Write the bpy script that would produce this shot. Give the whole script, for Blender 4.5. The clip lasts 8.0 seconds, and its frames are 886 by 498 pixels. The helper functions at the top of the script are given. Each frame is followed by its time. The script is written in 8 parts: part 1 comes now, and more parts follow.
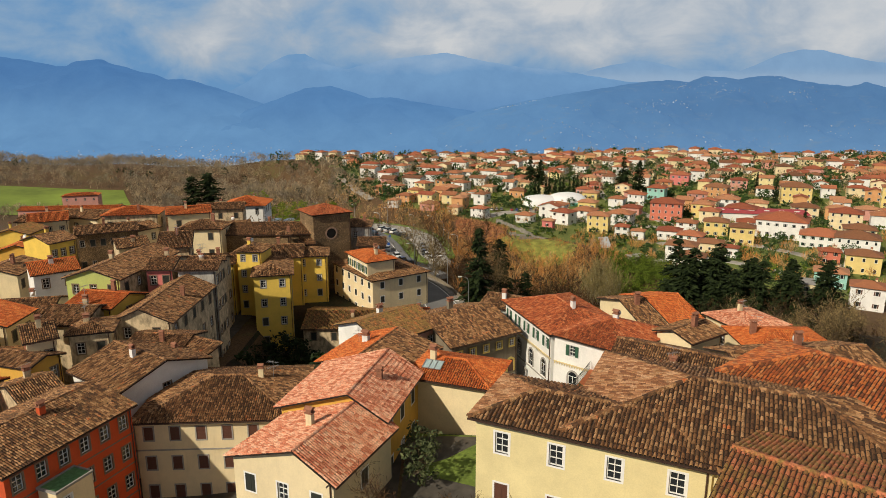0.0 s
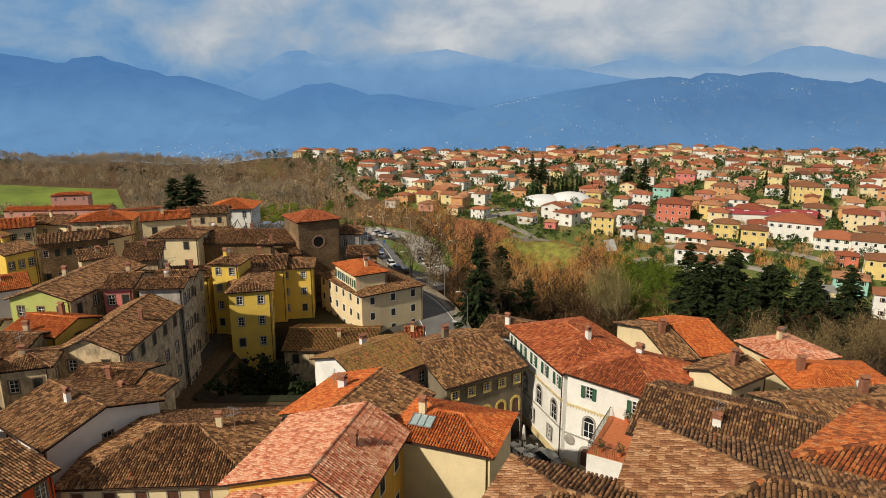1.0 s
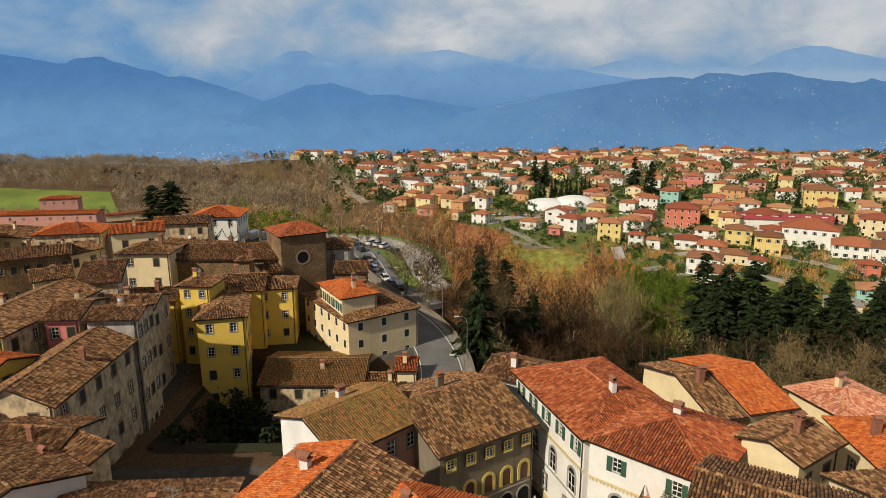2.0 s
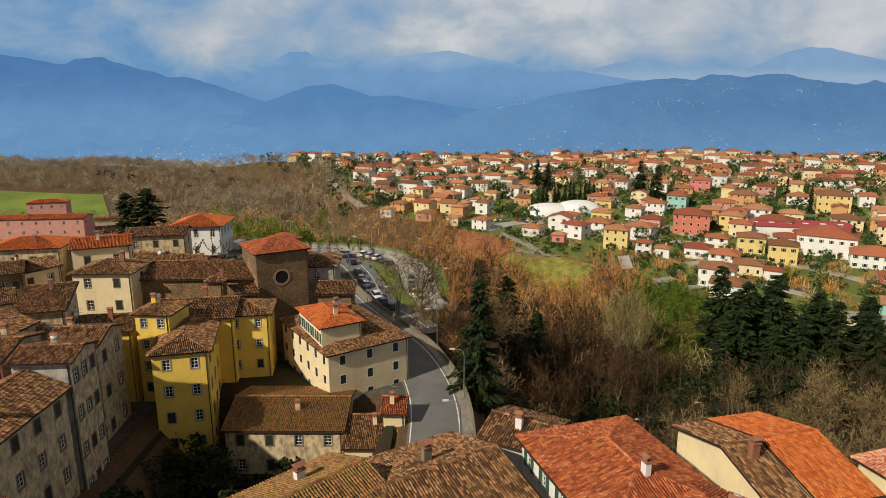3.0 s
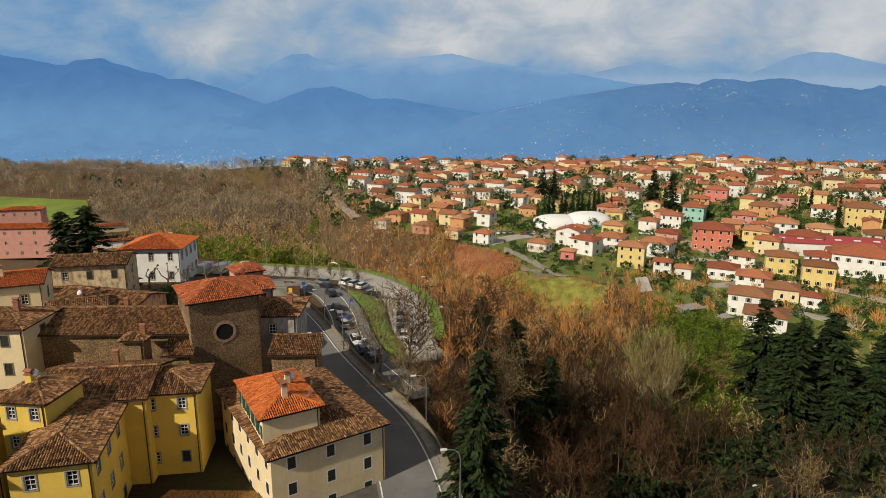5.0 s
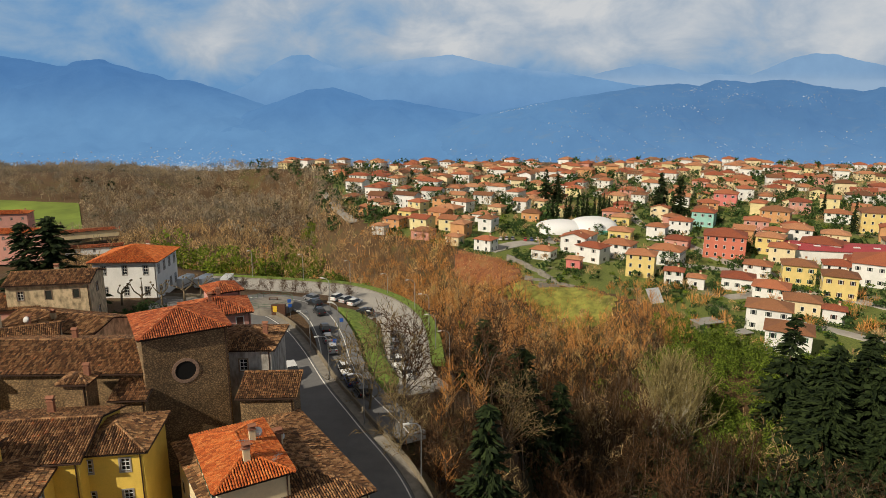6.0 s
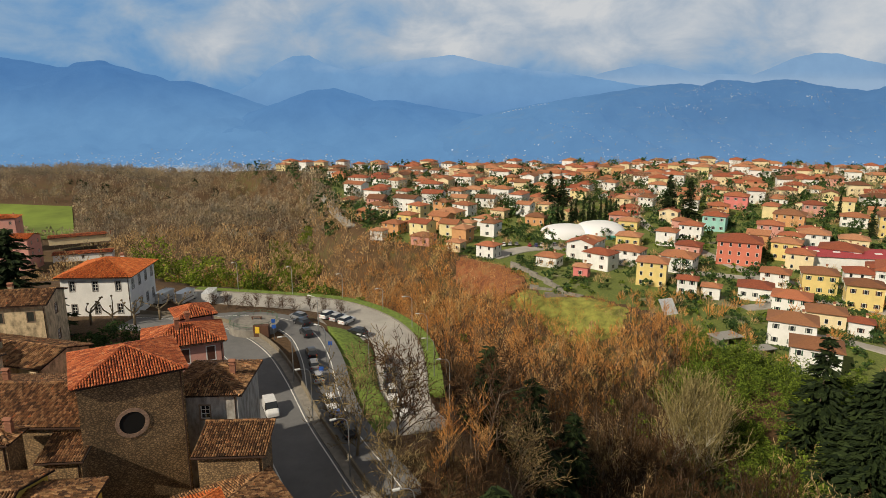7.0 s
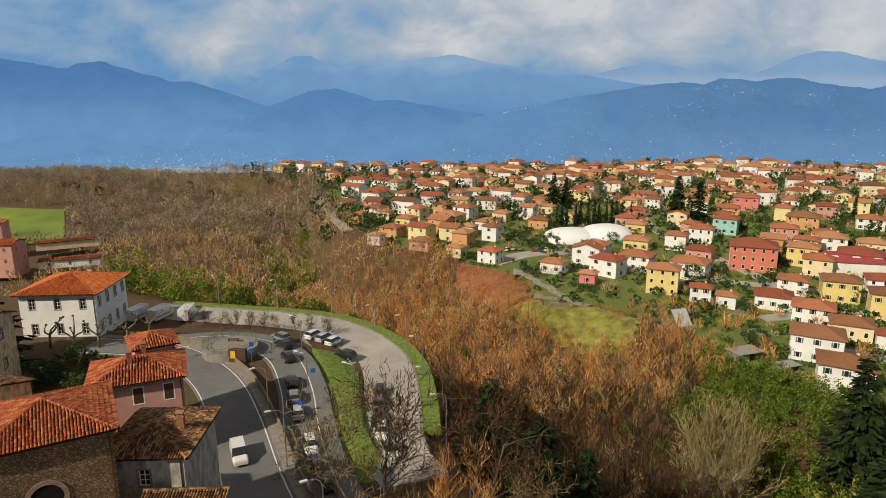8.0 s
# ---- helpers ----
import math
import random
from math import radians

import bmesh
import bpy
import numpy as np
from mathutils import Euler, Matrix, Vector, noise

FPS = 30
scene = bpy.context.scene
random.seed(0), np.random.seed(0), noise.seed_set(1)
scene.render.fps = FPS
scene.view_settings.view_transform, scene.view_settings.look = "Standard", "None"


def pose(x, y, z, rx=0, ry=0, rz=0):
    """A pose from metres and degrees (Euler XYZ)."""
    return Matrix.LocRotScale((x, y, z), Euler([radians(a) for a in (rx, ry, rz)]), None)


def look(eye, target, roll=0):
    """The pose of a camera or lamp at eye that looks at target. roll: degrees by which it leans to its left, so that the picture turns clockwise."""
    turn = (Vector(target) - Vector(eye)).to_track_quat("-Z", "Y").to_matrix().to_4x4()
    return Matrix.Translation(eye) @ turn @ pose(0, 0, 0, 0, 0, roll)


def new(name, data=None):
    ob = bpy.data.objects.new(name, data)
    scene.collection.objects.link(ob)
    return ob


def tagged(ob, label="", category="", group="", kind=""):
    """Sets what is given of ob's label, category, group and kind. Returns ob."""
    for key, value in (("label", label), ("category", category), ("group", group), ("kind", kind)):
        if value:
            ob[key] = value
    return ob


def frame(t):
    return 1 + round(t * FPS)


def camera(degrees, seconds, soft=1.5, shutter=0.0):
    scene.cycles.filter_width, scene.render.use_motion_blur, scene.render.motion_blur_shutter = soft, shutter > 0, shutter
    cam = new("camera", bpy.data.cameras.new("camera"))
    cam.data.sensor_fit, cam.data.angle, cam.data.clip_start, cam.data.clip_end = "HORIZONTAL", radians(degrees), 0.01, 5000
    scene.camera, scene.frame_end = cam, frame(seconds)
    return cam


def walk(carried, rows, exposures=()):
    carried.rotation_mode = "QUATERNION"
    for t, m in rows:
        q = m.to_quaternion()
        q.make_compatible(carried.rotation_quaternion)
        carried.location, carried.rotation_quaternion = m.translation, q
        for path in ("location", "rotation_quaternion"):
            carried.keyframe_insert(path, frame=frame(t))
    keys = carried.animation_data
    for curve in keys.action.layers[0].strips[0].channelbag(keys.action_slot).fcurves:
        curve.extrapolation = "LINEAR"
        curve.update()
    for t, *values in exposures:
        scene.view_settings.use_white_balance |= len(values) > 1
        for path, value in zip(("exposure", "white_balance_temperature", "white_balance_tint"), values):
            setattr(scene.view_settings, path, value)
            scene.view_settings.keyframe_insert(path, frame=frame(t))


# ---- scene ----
cam = camera(70.0, 8.0, soft=0.55)
PATH = [
    (0.0, (-0.000, 0.000, 55.012), (-0.562, 97.356, 32.175), -0.075),
    (0.5, (0.403, 5.869, 54.994), (-0.176, 103.159, 31.875), -0.056),
    (1.0, (0.705, 12.166, 54.972), (0.051, 109.408, 31.656), -0.096),
    (1.5, (0.971, 18.595, 55.010), (0.153, 115.841, 31.719), -0.159),
    (3.0, (2.272, 38.121, 55.113), (1.263, 135.411, 32.016), -0.056),
    (3.5, (2.616, 44.534, 55.136), (1.538, 141.864, 32.207), 0.083),
    (4.0, (2.883, 51.013, 55.147), (1.755, 148.376, 32.363), 0.158),
    (4.5, (3.107, 57.531, 55.105), (1.934, 154.909, 32.389), 0.206),
    (6.0, (3.332, 76.475, 54.874), (2.059, 173.911, 32.409), 0.279),
    (6.5, (3.311, 82.564, 54.778), (1.930, 180.012, 32.371), 0.261),
    (7.0, (3.557, 88.669, 54.705), (1.997, 186.117, 32.314), 0.154),
    (7.5, (3.858, 94.718, 54.581), (2.184, 192.154, 32.145), 0.035),
    (8.0, (4.214, 100.780, 54.402), (2.377, 198.219, 31.990), -0.061),
]
walk(cam, [(t, look(eye, target, roll)) for t, eye, target, roll in PATH], [(0.0, -0.30), (8.0, -0.28)])

# ---- world, sun, exposure ----
SUN_DIR = Vector((-0.74, -0.67, 0.72)).normalized()
world = bpy.data.worlds.new("sky")
scene.world = world
world.use_nodes = True
wn, wl = world.node_tree.nodes, world.node_tree.links
wn.clear()


def wnode(kind, **values):
    n = wn.new(kind)
    for key, value in values.items():
        n.inputs[key].default_value = value
    return n


w_out, w_bg, w_sky = wn.new("ShaderNodeOutputWorld"), wn.new("ShaderNodeBackground"), wn.new("ShaderNodeTexSky")
w_sky.sky_type, w_sky.sun_disc = "NISHITA", False
w_sky.sun_elevation = math.asin(SUN_DIR.z)
w_sky.sun_rotation = math.atan2(SUN_DIR.x, SUN_DIR.y)
w_sky.altitude, w_sky.dust_density = 400, 0.6
w_dim = wn.new("ShaderNodeVectorMath")
w_dim.operation = "SCALE"
w_dim.inputs["Scale"].default_value = 0.022
wl.new(w_sky.outputs[0], w_dim.inputs[0])
# clouds: torn grey and white banks low over the ridges, thinner and broken overhead
w_co, w_map = wn.new("ShaderNodeTexCoord"), wn.new("ShaderNodeMapping")
w_map.inputs["Scale"].default_value = (3.4, 3.4, 5.6)
w_map.inputs["Location"].default_value = (0.55, 0.2, 0.15)
wl.new(w_co.outputs["Generated"], w_map.inputs[0])
w_n1 = wnode("ShaderNodeTexNoise", Scale=1.0, Detail=3.0, Roughness=0.5, Distortion=0.3)
w_n2 = wnode("ShaderNodeTexNoise", Scale=2.4, Detail=9.0, Roughness=0.58, Distortion=0.35)
wl.new(w_map.outputs[0], w_n1.inputs["Vector"])
wl.new(w_map.outputs[0], w_n2.inputs["Vector"])


def wmath(op, a, b):
    n = wn.new("ShaderNodeMath")
    n.operation = op
    for value, socket in ((a, n.inputs[0]), (b, n.inputs[1])):
        if isinstance(value, (int, float)):
            socket.default_value = value
        else:
            wl.new(value, socket)
    return n.outputs[0]


def bank(direction, spread, amount):
    """A lump of brighter cloud about one direction of the sky."""
    d = wn.new("ShaderNodeVectorMath")
    d.operation = "DISTANCE"
    m = wn.new("ShaderNodeMapping")
    m.inputs["Scale"].default_value = (1.0, 0.2, 2.2)
    wl.new(w_co.outputs["Generated"], m.inputs[0])
    wl.new(m.outputs[0], d.inputs[0])
    d.inputs[1].default_value = (direction[0], direction[1] * 0.2, direction[2] * 2.2)
    r = wn.new("ShaderNodeMapRange")
    r.interpolation_type = "SMOOTHSTEP"
    for k, value in ((1, 0.0), (2, spread), (3, amount), (4, 0.0)):
        r.inputs[k].default_value = value
    wl.new(d.outputs["Value"], r.inputs[0])
    return r.outputs[0]


w_sum = wmath("ADD", wmath("MULTIPLY", w_n1.outputs[0], 0.50), wmath("MULTIPLY", w_n2.outputs[0], 0.68))
for spot in (((0.12, 0.98, 0.125), 0.36, 0.11), ((-0.34, 0.93, 0.085), 0.18, 0.06), ((0.50, 0.86, 0.08), 0.26, 0.06), ((-0.52, 0.85, 0.09), 0.30, -0.13)):
    w_sum = wmath("ADD", w_sum, bank(*spot))
w_sep = wn.new("ShaderNodeSeparateXYZ")
wl.new(w_co.outputs["Generated"], w_sep.inputs[0])
w_base = wn.new("ShaderNodeMapRange")
w_base.interpolation_type = "SMOOTHSTEP"
for k, value in ((1, 0.028), (2, 0.085), (3, -0.17), (4, 0.0)):
    w_base.inputs[k].default_value = value
wl.new(w_sep.outputs[2], w_base.inputs[0])
w_sum = wmath("ADD", w_sum, w_base.outputs[0])
w_tone = wn.new("ShaderNodeValToRGB")
te = w_tone.color_ramp.elements
te.new(0.5)
te.new(0.6)
for e, (at, colour) in zip(te, ((0.43, (0.17, 0.37, 0.66, 1)), (0.55, (0.32, 0.48, 0.68, 1)), (0.65, (0.48, 0.57, 0.68, 1)), (0.80, (0.76, 0.78, 0.80, 1)))):
    e.position, e.color = at, colour
wl.new(w_sum, w_tone.inputs[0])
w_mix = wn.new("ShaderNodeMix")
w_mix.data_type = "RGBA"
w_low = wn.new("ShaderNodeMapRange")
wl.new(w_sep.outputs[2], w_low.inputs[0])
for k, value in ((1, 0.17), (2, 0.34), (3, 0.95), (4, 0.34)):
    w_low.inputs[k].default_value = value
wl.new(w_low.outputs[0], w_mix.inputs["Factor"])
wl.new(w_dim.outputs[0], w_mix.inputs[6])
w_up, w_cloud = wn.new("ShaderNodeMapRange"), wn.new("ShaderNodeMix")
w_up.interpolation_type, w_cloud.data_type = "SMOOTHSTEP", "RGBA"
for k, value in ((1, 0.16), (2, 0.45), (3, 0.0), (4, 1.0)):
    w_up.inputs[k].default_value = value
wl.new(w_sep.outputs[2], w_up.inputs[0])
wl.new(w_up.outputs[0], w_cloud.inputs["Factor"])
wl.new(w_tone.outputs[0], w_cloud.inputs[6])
w_cloud.inputs[7].default_value = (0.80, 0.745, 0.67, 1)
wl.new(w_cloud.outputs[2], w_mix.inputs[7])
wl.new(w_mix.outputs[2], w_bg.inputs["Color"])
w_bg.inputs["Strength"].default_value = 1.0
wl.new(w_bg.outputs[0], w_out.inputs[0])

sun = new("sun", bpy.data.lights.new("sun", "SUN"))
sun.data.energy, sun.data.angle, sun.data.color = 5.0, radians(1.0), (1.0, 0.88, 0.69)
sun.matrix_world = look(SUN_DIR * 100, (0, 0, 0))

# ---- materials ----
MATS = {}


def material(name, build):
    m = bpy.data.materials.new(name)
    m.use_nodes = True
    nt = m.node_tree
    b = nt.nodes["Principled BSDF"]
    build(nt, b)
    MATS[name] = m
    return m


def tex(nt, kind, scale, detail=5.0, rough=0.6, coords="Object", stretch=None):
    n = nt.nodes.new(kind)
    n.inputs["Scale"].default_value = scale
    if "Detail" in n.inputs:
        n.inputs["Detail"].default_value, n.inputs["Roughness"].default_value = detail, rough
    co = nt.nodes.new("ShaderNodeTexCoord")
    src = co.outputs[coords]
    if stretch:
        mp = nt.nodes.new("ShaderNodeMapping")
        mp.inputs["Scale"].default_value = stretch
        nt.links.new(src, mp.inputs[0])
        src = mp.outputs[0]
    nt.links.new(src, n.inputs["Vector"])
    return n


def ramp_of(nt, source, stops):
    r = nt.nodes.new("ShaderNodeValToRGB")
    e = r.color_ramp.elements
    while len(e) < len(stops):
        e.new(0.5)
    for el, (pos, col) in zip(e, stops):
        el.position, el.color = pos, (*col, 1)
    nt.links.new(source, r.inputs[0])
    return r


def mixed(nt, factor, a, b, mode="MIX"):
    n = nt.nodes.new("ShaderNodeMix")
    n.data_type, n.blend_type = "RGBA", mode
    for value, socket in ((factor, n.inputs["Factor"]), (a, n.inputs[6]), (b, n.inputs[7])):
        if isinstance(value, (int, float)):
            socket.default_value = value
        elif isinstance(value, tuple):
            socket.default_value = (*value, 1)
        else:
            nt.links.new(value, socket)
    return n.outputs[2]


def relief(nt, b, source, strength, distance):
    n = nt.nodes.new("ShaderNodeBump")
    n.inputs["Strength"].default_value, n.inputs["Distance"].default_value = strength, distance
    nt.links.new(source, n.inputs["Height"])
    nt.links.new(n.outputs[0], b.inputs["Normal"])


def tint(c, k):
    return tuple(min(1.0, v * k) for v in c)


def plaster(name, colour, wear=0.3, dirt=(0.16, 0.13, 0.10), flow=0.16):
    def build(nt, b):
        big = tex(nt, "ShaderNodeTexNoise", 0.35, 6, 0.65)
        streak = tex(nt, "ShaderNodeTexNoise", 1.0, 5, 0.6, stretch=(1.6, 1.6, flow))
        fine = tex(nt, "ShaderNodeTexNoise", 9.0, 4, 0.7)
        base = ramp_of(nt, big.outputs[0], [(0.3, tint(colour, 0.86)), (0.55, colour), (0.75, tint(colour, 1.1))]).outputs[0]
        m1 = ramp_of(nt, streak.outputs[0], [(0.62 - 0.30 * wear, (0, 0, 0)), (0.80 - 0.18 * wear, (wear, wear, wear))]).outputs[0]
        c1 = mixed(nt, m1, base, dirt)
        grain = ramp_of(nt, fine.outputs[0], [(0.3, (0.88, 0.88, 0.88)), (0.7, (1, 1, 1))]).outputs[0]
        nt.links.new(mixed(nt, 1.0, c1, grain, "MULTIPLY"), b.inputs["Base Color"])
        b.inputs["Roughness"].default_value = 0.92
        relief(nt, b, fine.outputs[0], 0.35, 0.02)
    return material(name, build)


def tiles(name, stops, moss=0.2, moss_colour=(0.13, 0.11, 0.04)):
    """Clay tiles: each its own shade, with lichen and soot in patches."""
    def build(nt, b):
        geo = nt.nodes.new("ShaderNodeNewGeometry")
        patch = tex(nt, "ShaderNodeTexNoise", 0.7, 8, 0.8)
        fine = tex(nt, "ShaderNodeTexNoise", 7.0, 6, 0.85)
        shade = nt.nodes.new("ShaderNodeMath")
        shade.operation = "MULTIPLY_ADD"
        nt.links.new(geo.outputs["Random Per Island"], shade.inputs[0])
        shade.inputs[1].default_value = 0.50
        half = nt.nodes.new("ShaderNodeMath")
        half.operation = "MULTIPLY"
        half.inputs[1].default_value = 0.56
        nt.links.new(patch.outputs[0], half.inputs[0])
        nt.links.new(half.outputs[0], shade.inputs[2])
        base = ramp_of(nt, shade.outputs[0], stops).outputs[0]
        lich = tex(nt, "ShaderNodeTexNoise", 1.1, 7, 0.75)
        lm = ramp_of(nt, lich.outputs[0], [(0.56 - 0.25 * moss, (0, 0, 0)), (0.72 - 0.2 * moss, (min(1, moss * 1.6),) * 3)]).outputs[0]
        c1 = mixed(nt, lm, base, moss_colour)
        grain = ramp_of(nt, fine.outputs[0], [(0.34, (0.40, 0.38, 0.36)), (0.50, (0.98, 0.91, 0.84)), (0.66, (1.45, 1.36, 1.26))]).outputs[0]
        nt.links.new(mixed(nt, 1.0, c1, grain, "MULTIPLY"), b.inputs["Base Color"])
        b.inputs["Roughness"].default_value = 0.9
        relief(nt, b, fine.outputs[0], 0.4, 0.02)
    return material(name, build)


def far_tiles(name, stops):
    """The same clay, seen from far: courses as relief, each house its own shade."""
    def build(nt, b):
        info = nt.nodes.new("ShaderNodeObjectInfo")
        patch = tex(nt, "ShaderNodeTexNoise", 0.8, 6, 0.7)
        add = nt.nodes.new("ShaderNodeMath")
        add.operation = "MULTIPLY_ADD"
        nt.links.new(info.outputs["Random"], add.inputs[0])
        add.inputs[1].default_value = 0.6
        half = nt.nodes.new("ShaderNodeMath")
        half.operation = "MULTIPLY"
        half.inputs[1].default_value = 0.55
        nt.links.new(patch.outputs[0], half.inputs[0])
        nt.links.new(half.outputs[0], add.inputs[2])
        base = ramp_of(nt, add.outputs[0], stops).outputs[0]
        fine = tex(nt, "ShaderNodeTexNoise", 5.0, 3, 0.7)
        grain = ramp_of(nt, fine.outputs[0], [(0.3, (0.65, 0.65, 0.65)), (0.7, (1.1, 1.1, 1.1))]).outputs[0]
        nt.links.new(mixed(nt, 1.0, base, grain, "MULTIPLY"), b.inputs["Base Color"])
        b.inputs["Roughness"].default_value = 0.9
        relief(nt, b, fine.outputs[0], 0.5, 0.05)
    return material(name, build)


def plain(name, colour, rough=0.7, metal=0.0, vary=0.15, scale=3.0):
    def build(nt, b):
        n = tex(nt, "ShaderNodeTexNoise", scale, 4, 0.6)
        nt.links.new(ramp_of(nt, n.outputs[0], [(0.3, tint(colour, 1 - vary)), (0.7, tint(colour, 1 + vary))]).outputs[0], b.inputs["Base Color"])
        b.inputs["Roughness"].default_value, b.inputs["Metallic"].default_value = rough, metal
    return material(name, build)


def leafy(name, dark, light, scale=0.6, drift=None):
    """Each leaf or twig its own shade; drift: a second tint that comes and goes over the wood."""
    def build(nt, b):
        geo = nt.nodes.new("ShaderNodeNewGeometry")
        c = ramp_of(nt, geo.outputs["Random Per Island"], [(0.0, dark), (1.0, light)]).outputs[0]
        if drift:
            n = tex(nt, "ShaderNodeTexNoise", scale, 4, 0.6)
            other = ramp_of(nt, geo.outputs["Random Per Island"], [(0.0, tint(drift, 0.35)), (1.0, drift)]).outputs[0]
            c = mixed(nt, ramp_of(nt, n.outputs[0], [(0.42, (0, 0, 0)), (0.60, (1, 1, 1))]).outputs[0], c, other)
        nt.links.new(c, b.inputs["Base Color"])
        b.inputs["Roughness"].default_value = 0.8
        b.inputs["Specular IOR Level"].default_value = 0.2
    return material(name, build)


white_plaster = plaster("white_plaster", (0.85, 0.84, 0.81), 0.12, (0.35, 0.33, 0.30))
cream_plaster = plaster("cream_plaster", (0.83, 0.69, 0.43), 0.20, (0.36, 0.27, 0.16))
pale_yellow_plaster = plaster("pale_yellow_plaster", (0.80, 0.68, 0.36), 0.10, (0.45, 0.38, 0.22))
yellow_plaster = plaster("yellow_plaster", (0.86, 0.60, 0.11), 0.14, (0.42, 0.28, 0.08))
ochre_plaster = plaster("ochre_plaster", (0.78, 0.45, 0.08), 0.22, (0.36, 0.22, 0.08))
red_plaster = plaster("red_plaster", (0.66, 0.095, 0.022), 0.22, (0.28, 0.08, 0.035))
rose_plaster = plaster("rose_plaster", (0.72, 0.22, 0.20), 0.25, (0.40, 0.25, 0.22))
faded_pink_plaster = plaster("faded_pink_plaster", (0.45, 0.24, 0.19), 0.5, (0.22, 0.18, 0.15))
villa_pink_plaster = plaster("villa_pink_plaster", (0.66, 0.33, 0.27), 0.25, (0.45, 0.30, 0.25))
apricot_plaster = plaster("apricot_plaster", (0.66, 0.34, 0.15), 0.2, (0.4, 0.25, 0.14))
green_plaster = plaster("green_plaster", (0.50, 0.56, 0.17), 0.2, (0.28, 0.28, 0.13))
teal_plaster = plaster("teal_plaster", (0.33, 0.62, 0.55), 0.15, (0.25, 0.35, 0.32))
grey_plaster = plaster("grey_plaster", (0.24, 0.20, 0.14), 0.5, (0.12, 0.10, 0.08))
stained_plaster = plaster("stained_plaster", (0.72, 0.57, 0.36), 0.72, (0.11, 0.085, 0.055), 0.9)

butter_plaster = plaster("butter_plaster", (0.80, 0.62, 0.24), 0.18, (0.45, 0.34, 0.15))
coral_plaster = plaster("coral_plaster", (0.66, 0.20, 0.13), 0.22, (0.42, 0.2, 0.15))
grey_white_plaster = plaster("grey_white_plaster", (0.52, 0.49, 0.44), 0.8, (0.16, 0.14, 0.12), 0.6)


def rubble(nt, b):
    v = tex(nt, "ShaderNodeTexVoronoi", 3.3, stretch=(1, 1, 1.8))
    edge = tex(nt, "ShaderNodeTexVoronoi", 3.3, stretch=(1, 1, 1.8))
    edge.feature = "DISTANCE_TO_EDGE"
    big = tex(nt, "ShaderNodeTexNoise", 0.3, 6, 0.65)
    sep = nt.nodes.new("ShaderNodeSeparateColor")
    nt.links.new(v.outputs["Color"], sep.inputs[0])
    stone = ramp_of(nt, sep.outputs[0], [(0.0, (0.11, 0.055, 0.024)), (0.5, (0.30, 0.175, 0.08)), (1.0, (0.54, 0.35, 0.17))]).outputs[0]
    joint = ramp_of(nt, edge.outputs["Distance"], [(0.02, (1, 1, 1)), (0.09, (0, 0, 0))]).outputs[0]
    c = mixed(nt, joint, stone, (0.13, 0.085, 0.045))
    shade = ramp_of(nt, big.outputs[0], [(0.3, (0.45, 0.45, 0.45)), (0.7, (1.15, 1.15, 1.15))]).outputs[0]
    nt.links.new(mixed(nt, 1.0, c, shade, "MULTIPLY"), b.inputs["Base Color"])
    b.inputs["Roughness"].default_value = 0.95
    relief(nt, b, edge.outputs["Distance"], 0.6, 0.08)


rubble_stone = material("rubble_stone", rubble)

brown_tiles = tiles("brown_tiles", [(0.14, (0.022, 0.010, 0.006)), (0.34, (0.092, 0.043, 0.019)), (0.52, (0.225, 0.108, 0.043)), (0.66, (0.35, 0.195, 0.088)), (0.77, (0.47, 0.29, 0.15)), (0.83, (0.50, 0.13, 0.03))], 0.30, (0.12, 0.085, 0.04))
moss_tiles = tiles("moss_tiles", [(0.12, (0.05, 0.024, 0.011)), (0.40, (0.19, 0.095, 0.038)), (0.62, (0.36, 0.20, 0.08)), (0.85, (0.50, 0.14, 0.04))], 0.52, (0.26, 0.19, 0.05))
orange_tiles = tiles("orange_tiles", [(0.1, (0.20, 0.04, 0.010)), (0.36, (0.46, 0.105, 0.02)), (0.55, (0.60, 0.15, 0.03)), (0.8, (0.66, 0.24, 0.07))], 0.18, (0.18, 0.09, 0.04))
red_tiles = tiles("red_tiles", [(0.12, (0.08, 0.022, 0.010)), (0.36, (0.28, 0.066, 0.022)), (0.60, (0.46, 0.118, 0.036)), (0.76, (0.56, 0.20, 0.08)), (0.86, (0.56, 0.30, 0.16))], 0.2, (0.14, 0.07, 0.04))
pink_tiles = tiles("pink_tiles", [(0.14, (0.30, 0.07, 0.035)), (0.38, (0.58, 0.20, 0.11)), (0.62, (0.74, 0.38, 0.25)), (0.8, (0.80, 0.50, 0.36))], 0.12, (0.28, 0.09, 0.05))
lichen_tiles = tiles("lichen_tiles", [(0.12, (0.08, 0.03, 0.014)), (0.40, (0.24, 0.10, 0.045)), (0.62, (0.44, 0.13, 0.06)), (0.85, (0.56, 0.22, 0.12))], 0.5, (0.27, 0.21, 0.055))
rust_tiles = tiles("rust_tiles", [(0.14, (0.06, 0.02, 0.01)), (0.34, (0.24, 0.07, 0.024)), (0.52, (0.46, 0.12, 0.03)), (0.68, (0.56, 0.19, 0.05)), (0.84, (0.46, 0.26, 0.13))], 0.3, (0.13, 0.08, 0.035))
# brown tiles made paler, for roof sides that face the sun
weathered_tiles = tiles("weathered_tiles", [(0.14, (0.08, 0.034, 0.016)), (0.36, (0.23, 0.10, 0.045)), (0.56, (0.36, 0.18, 0.085)), (0.84, (0.52, 0.33, 0.20))], 0.2, (0.20, 0.15, 0.06))
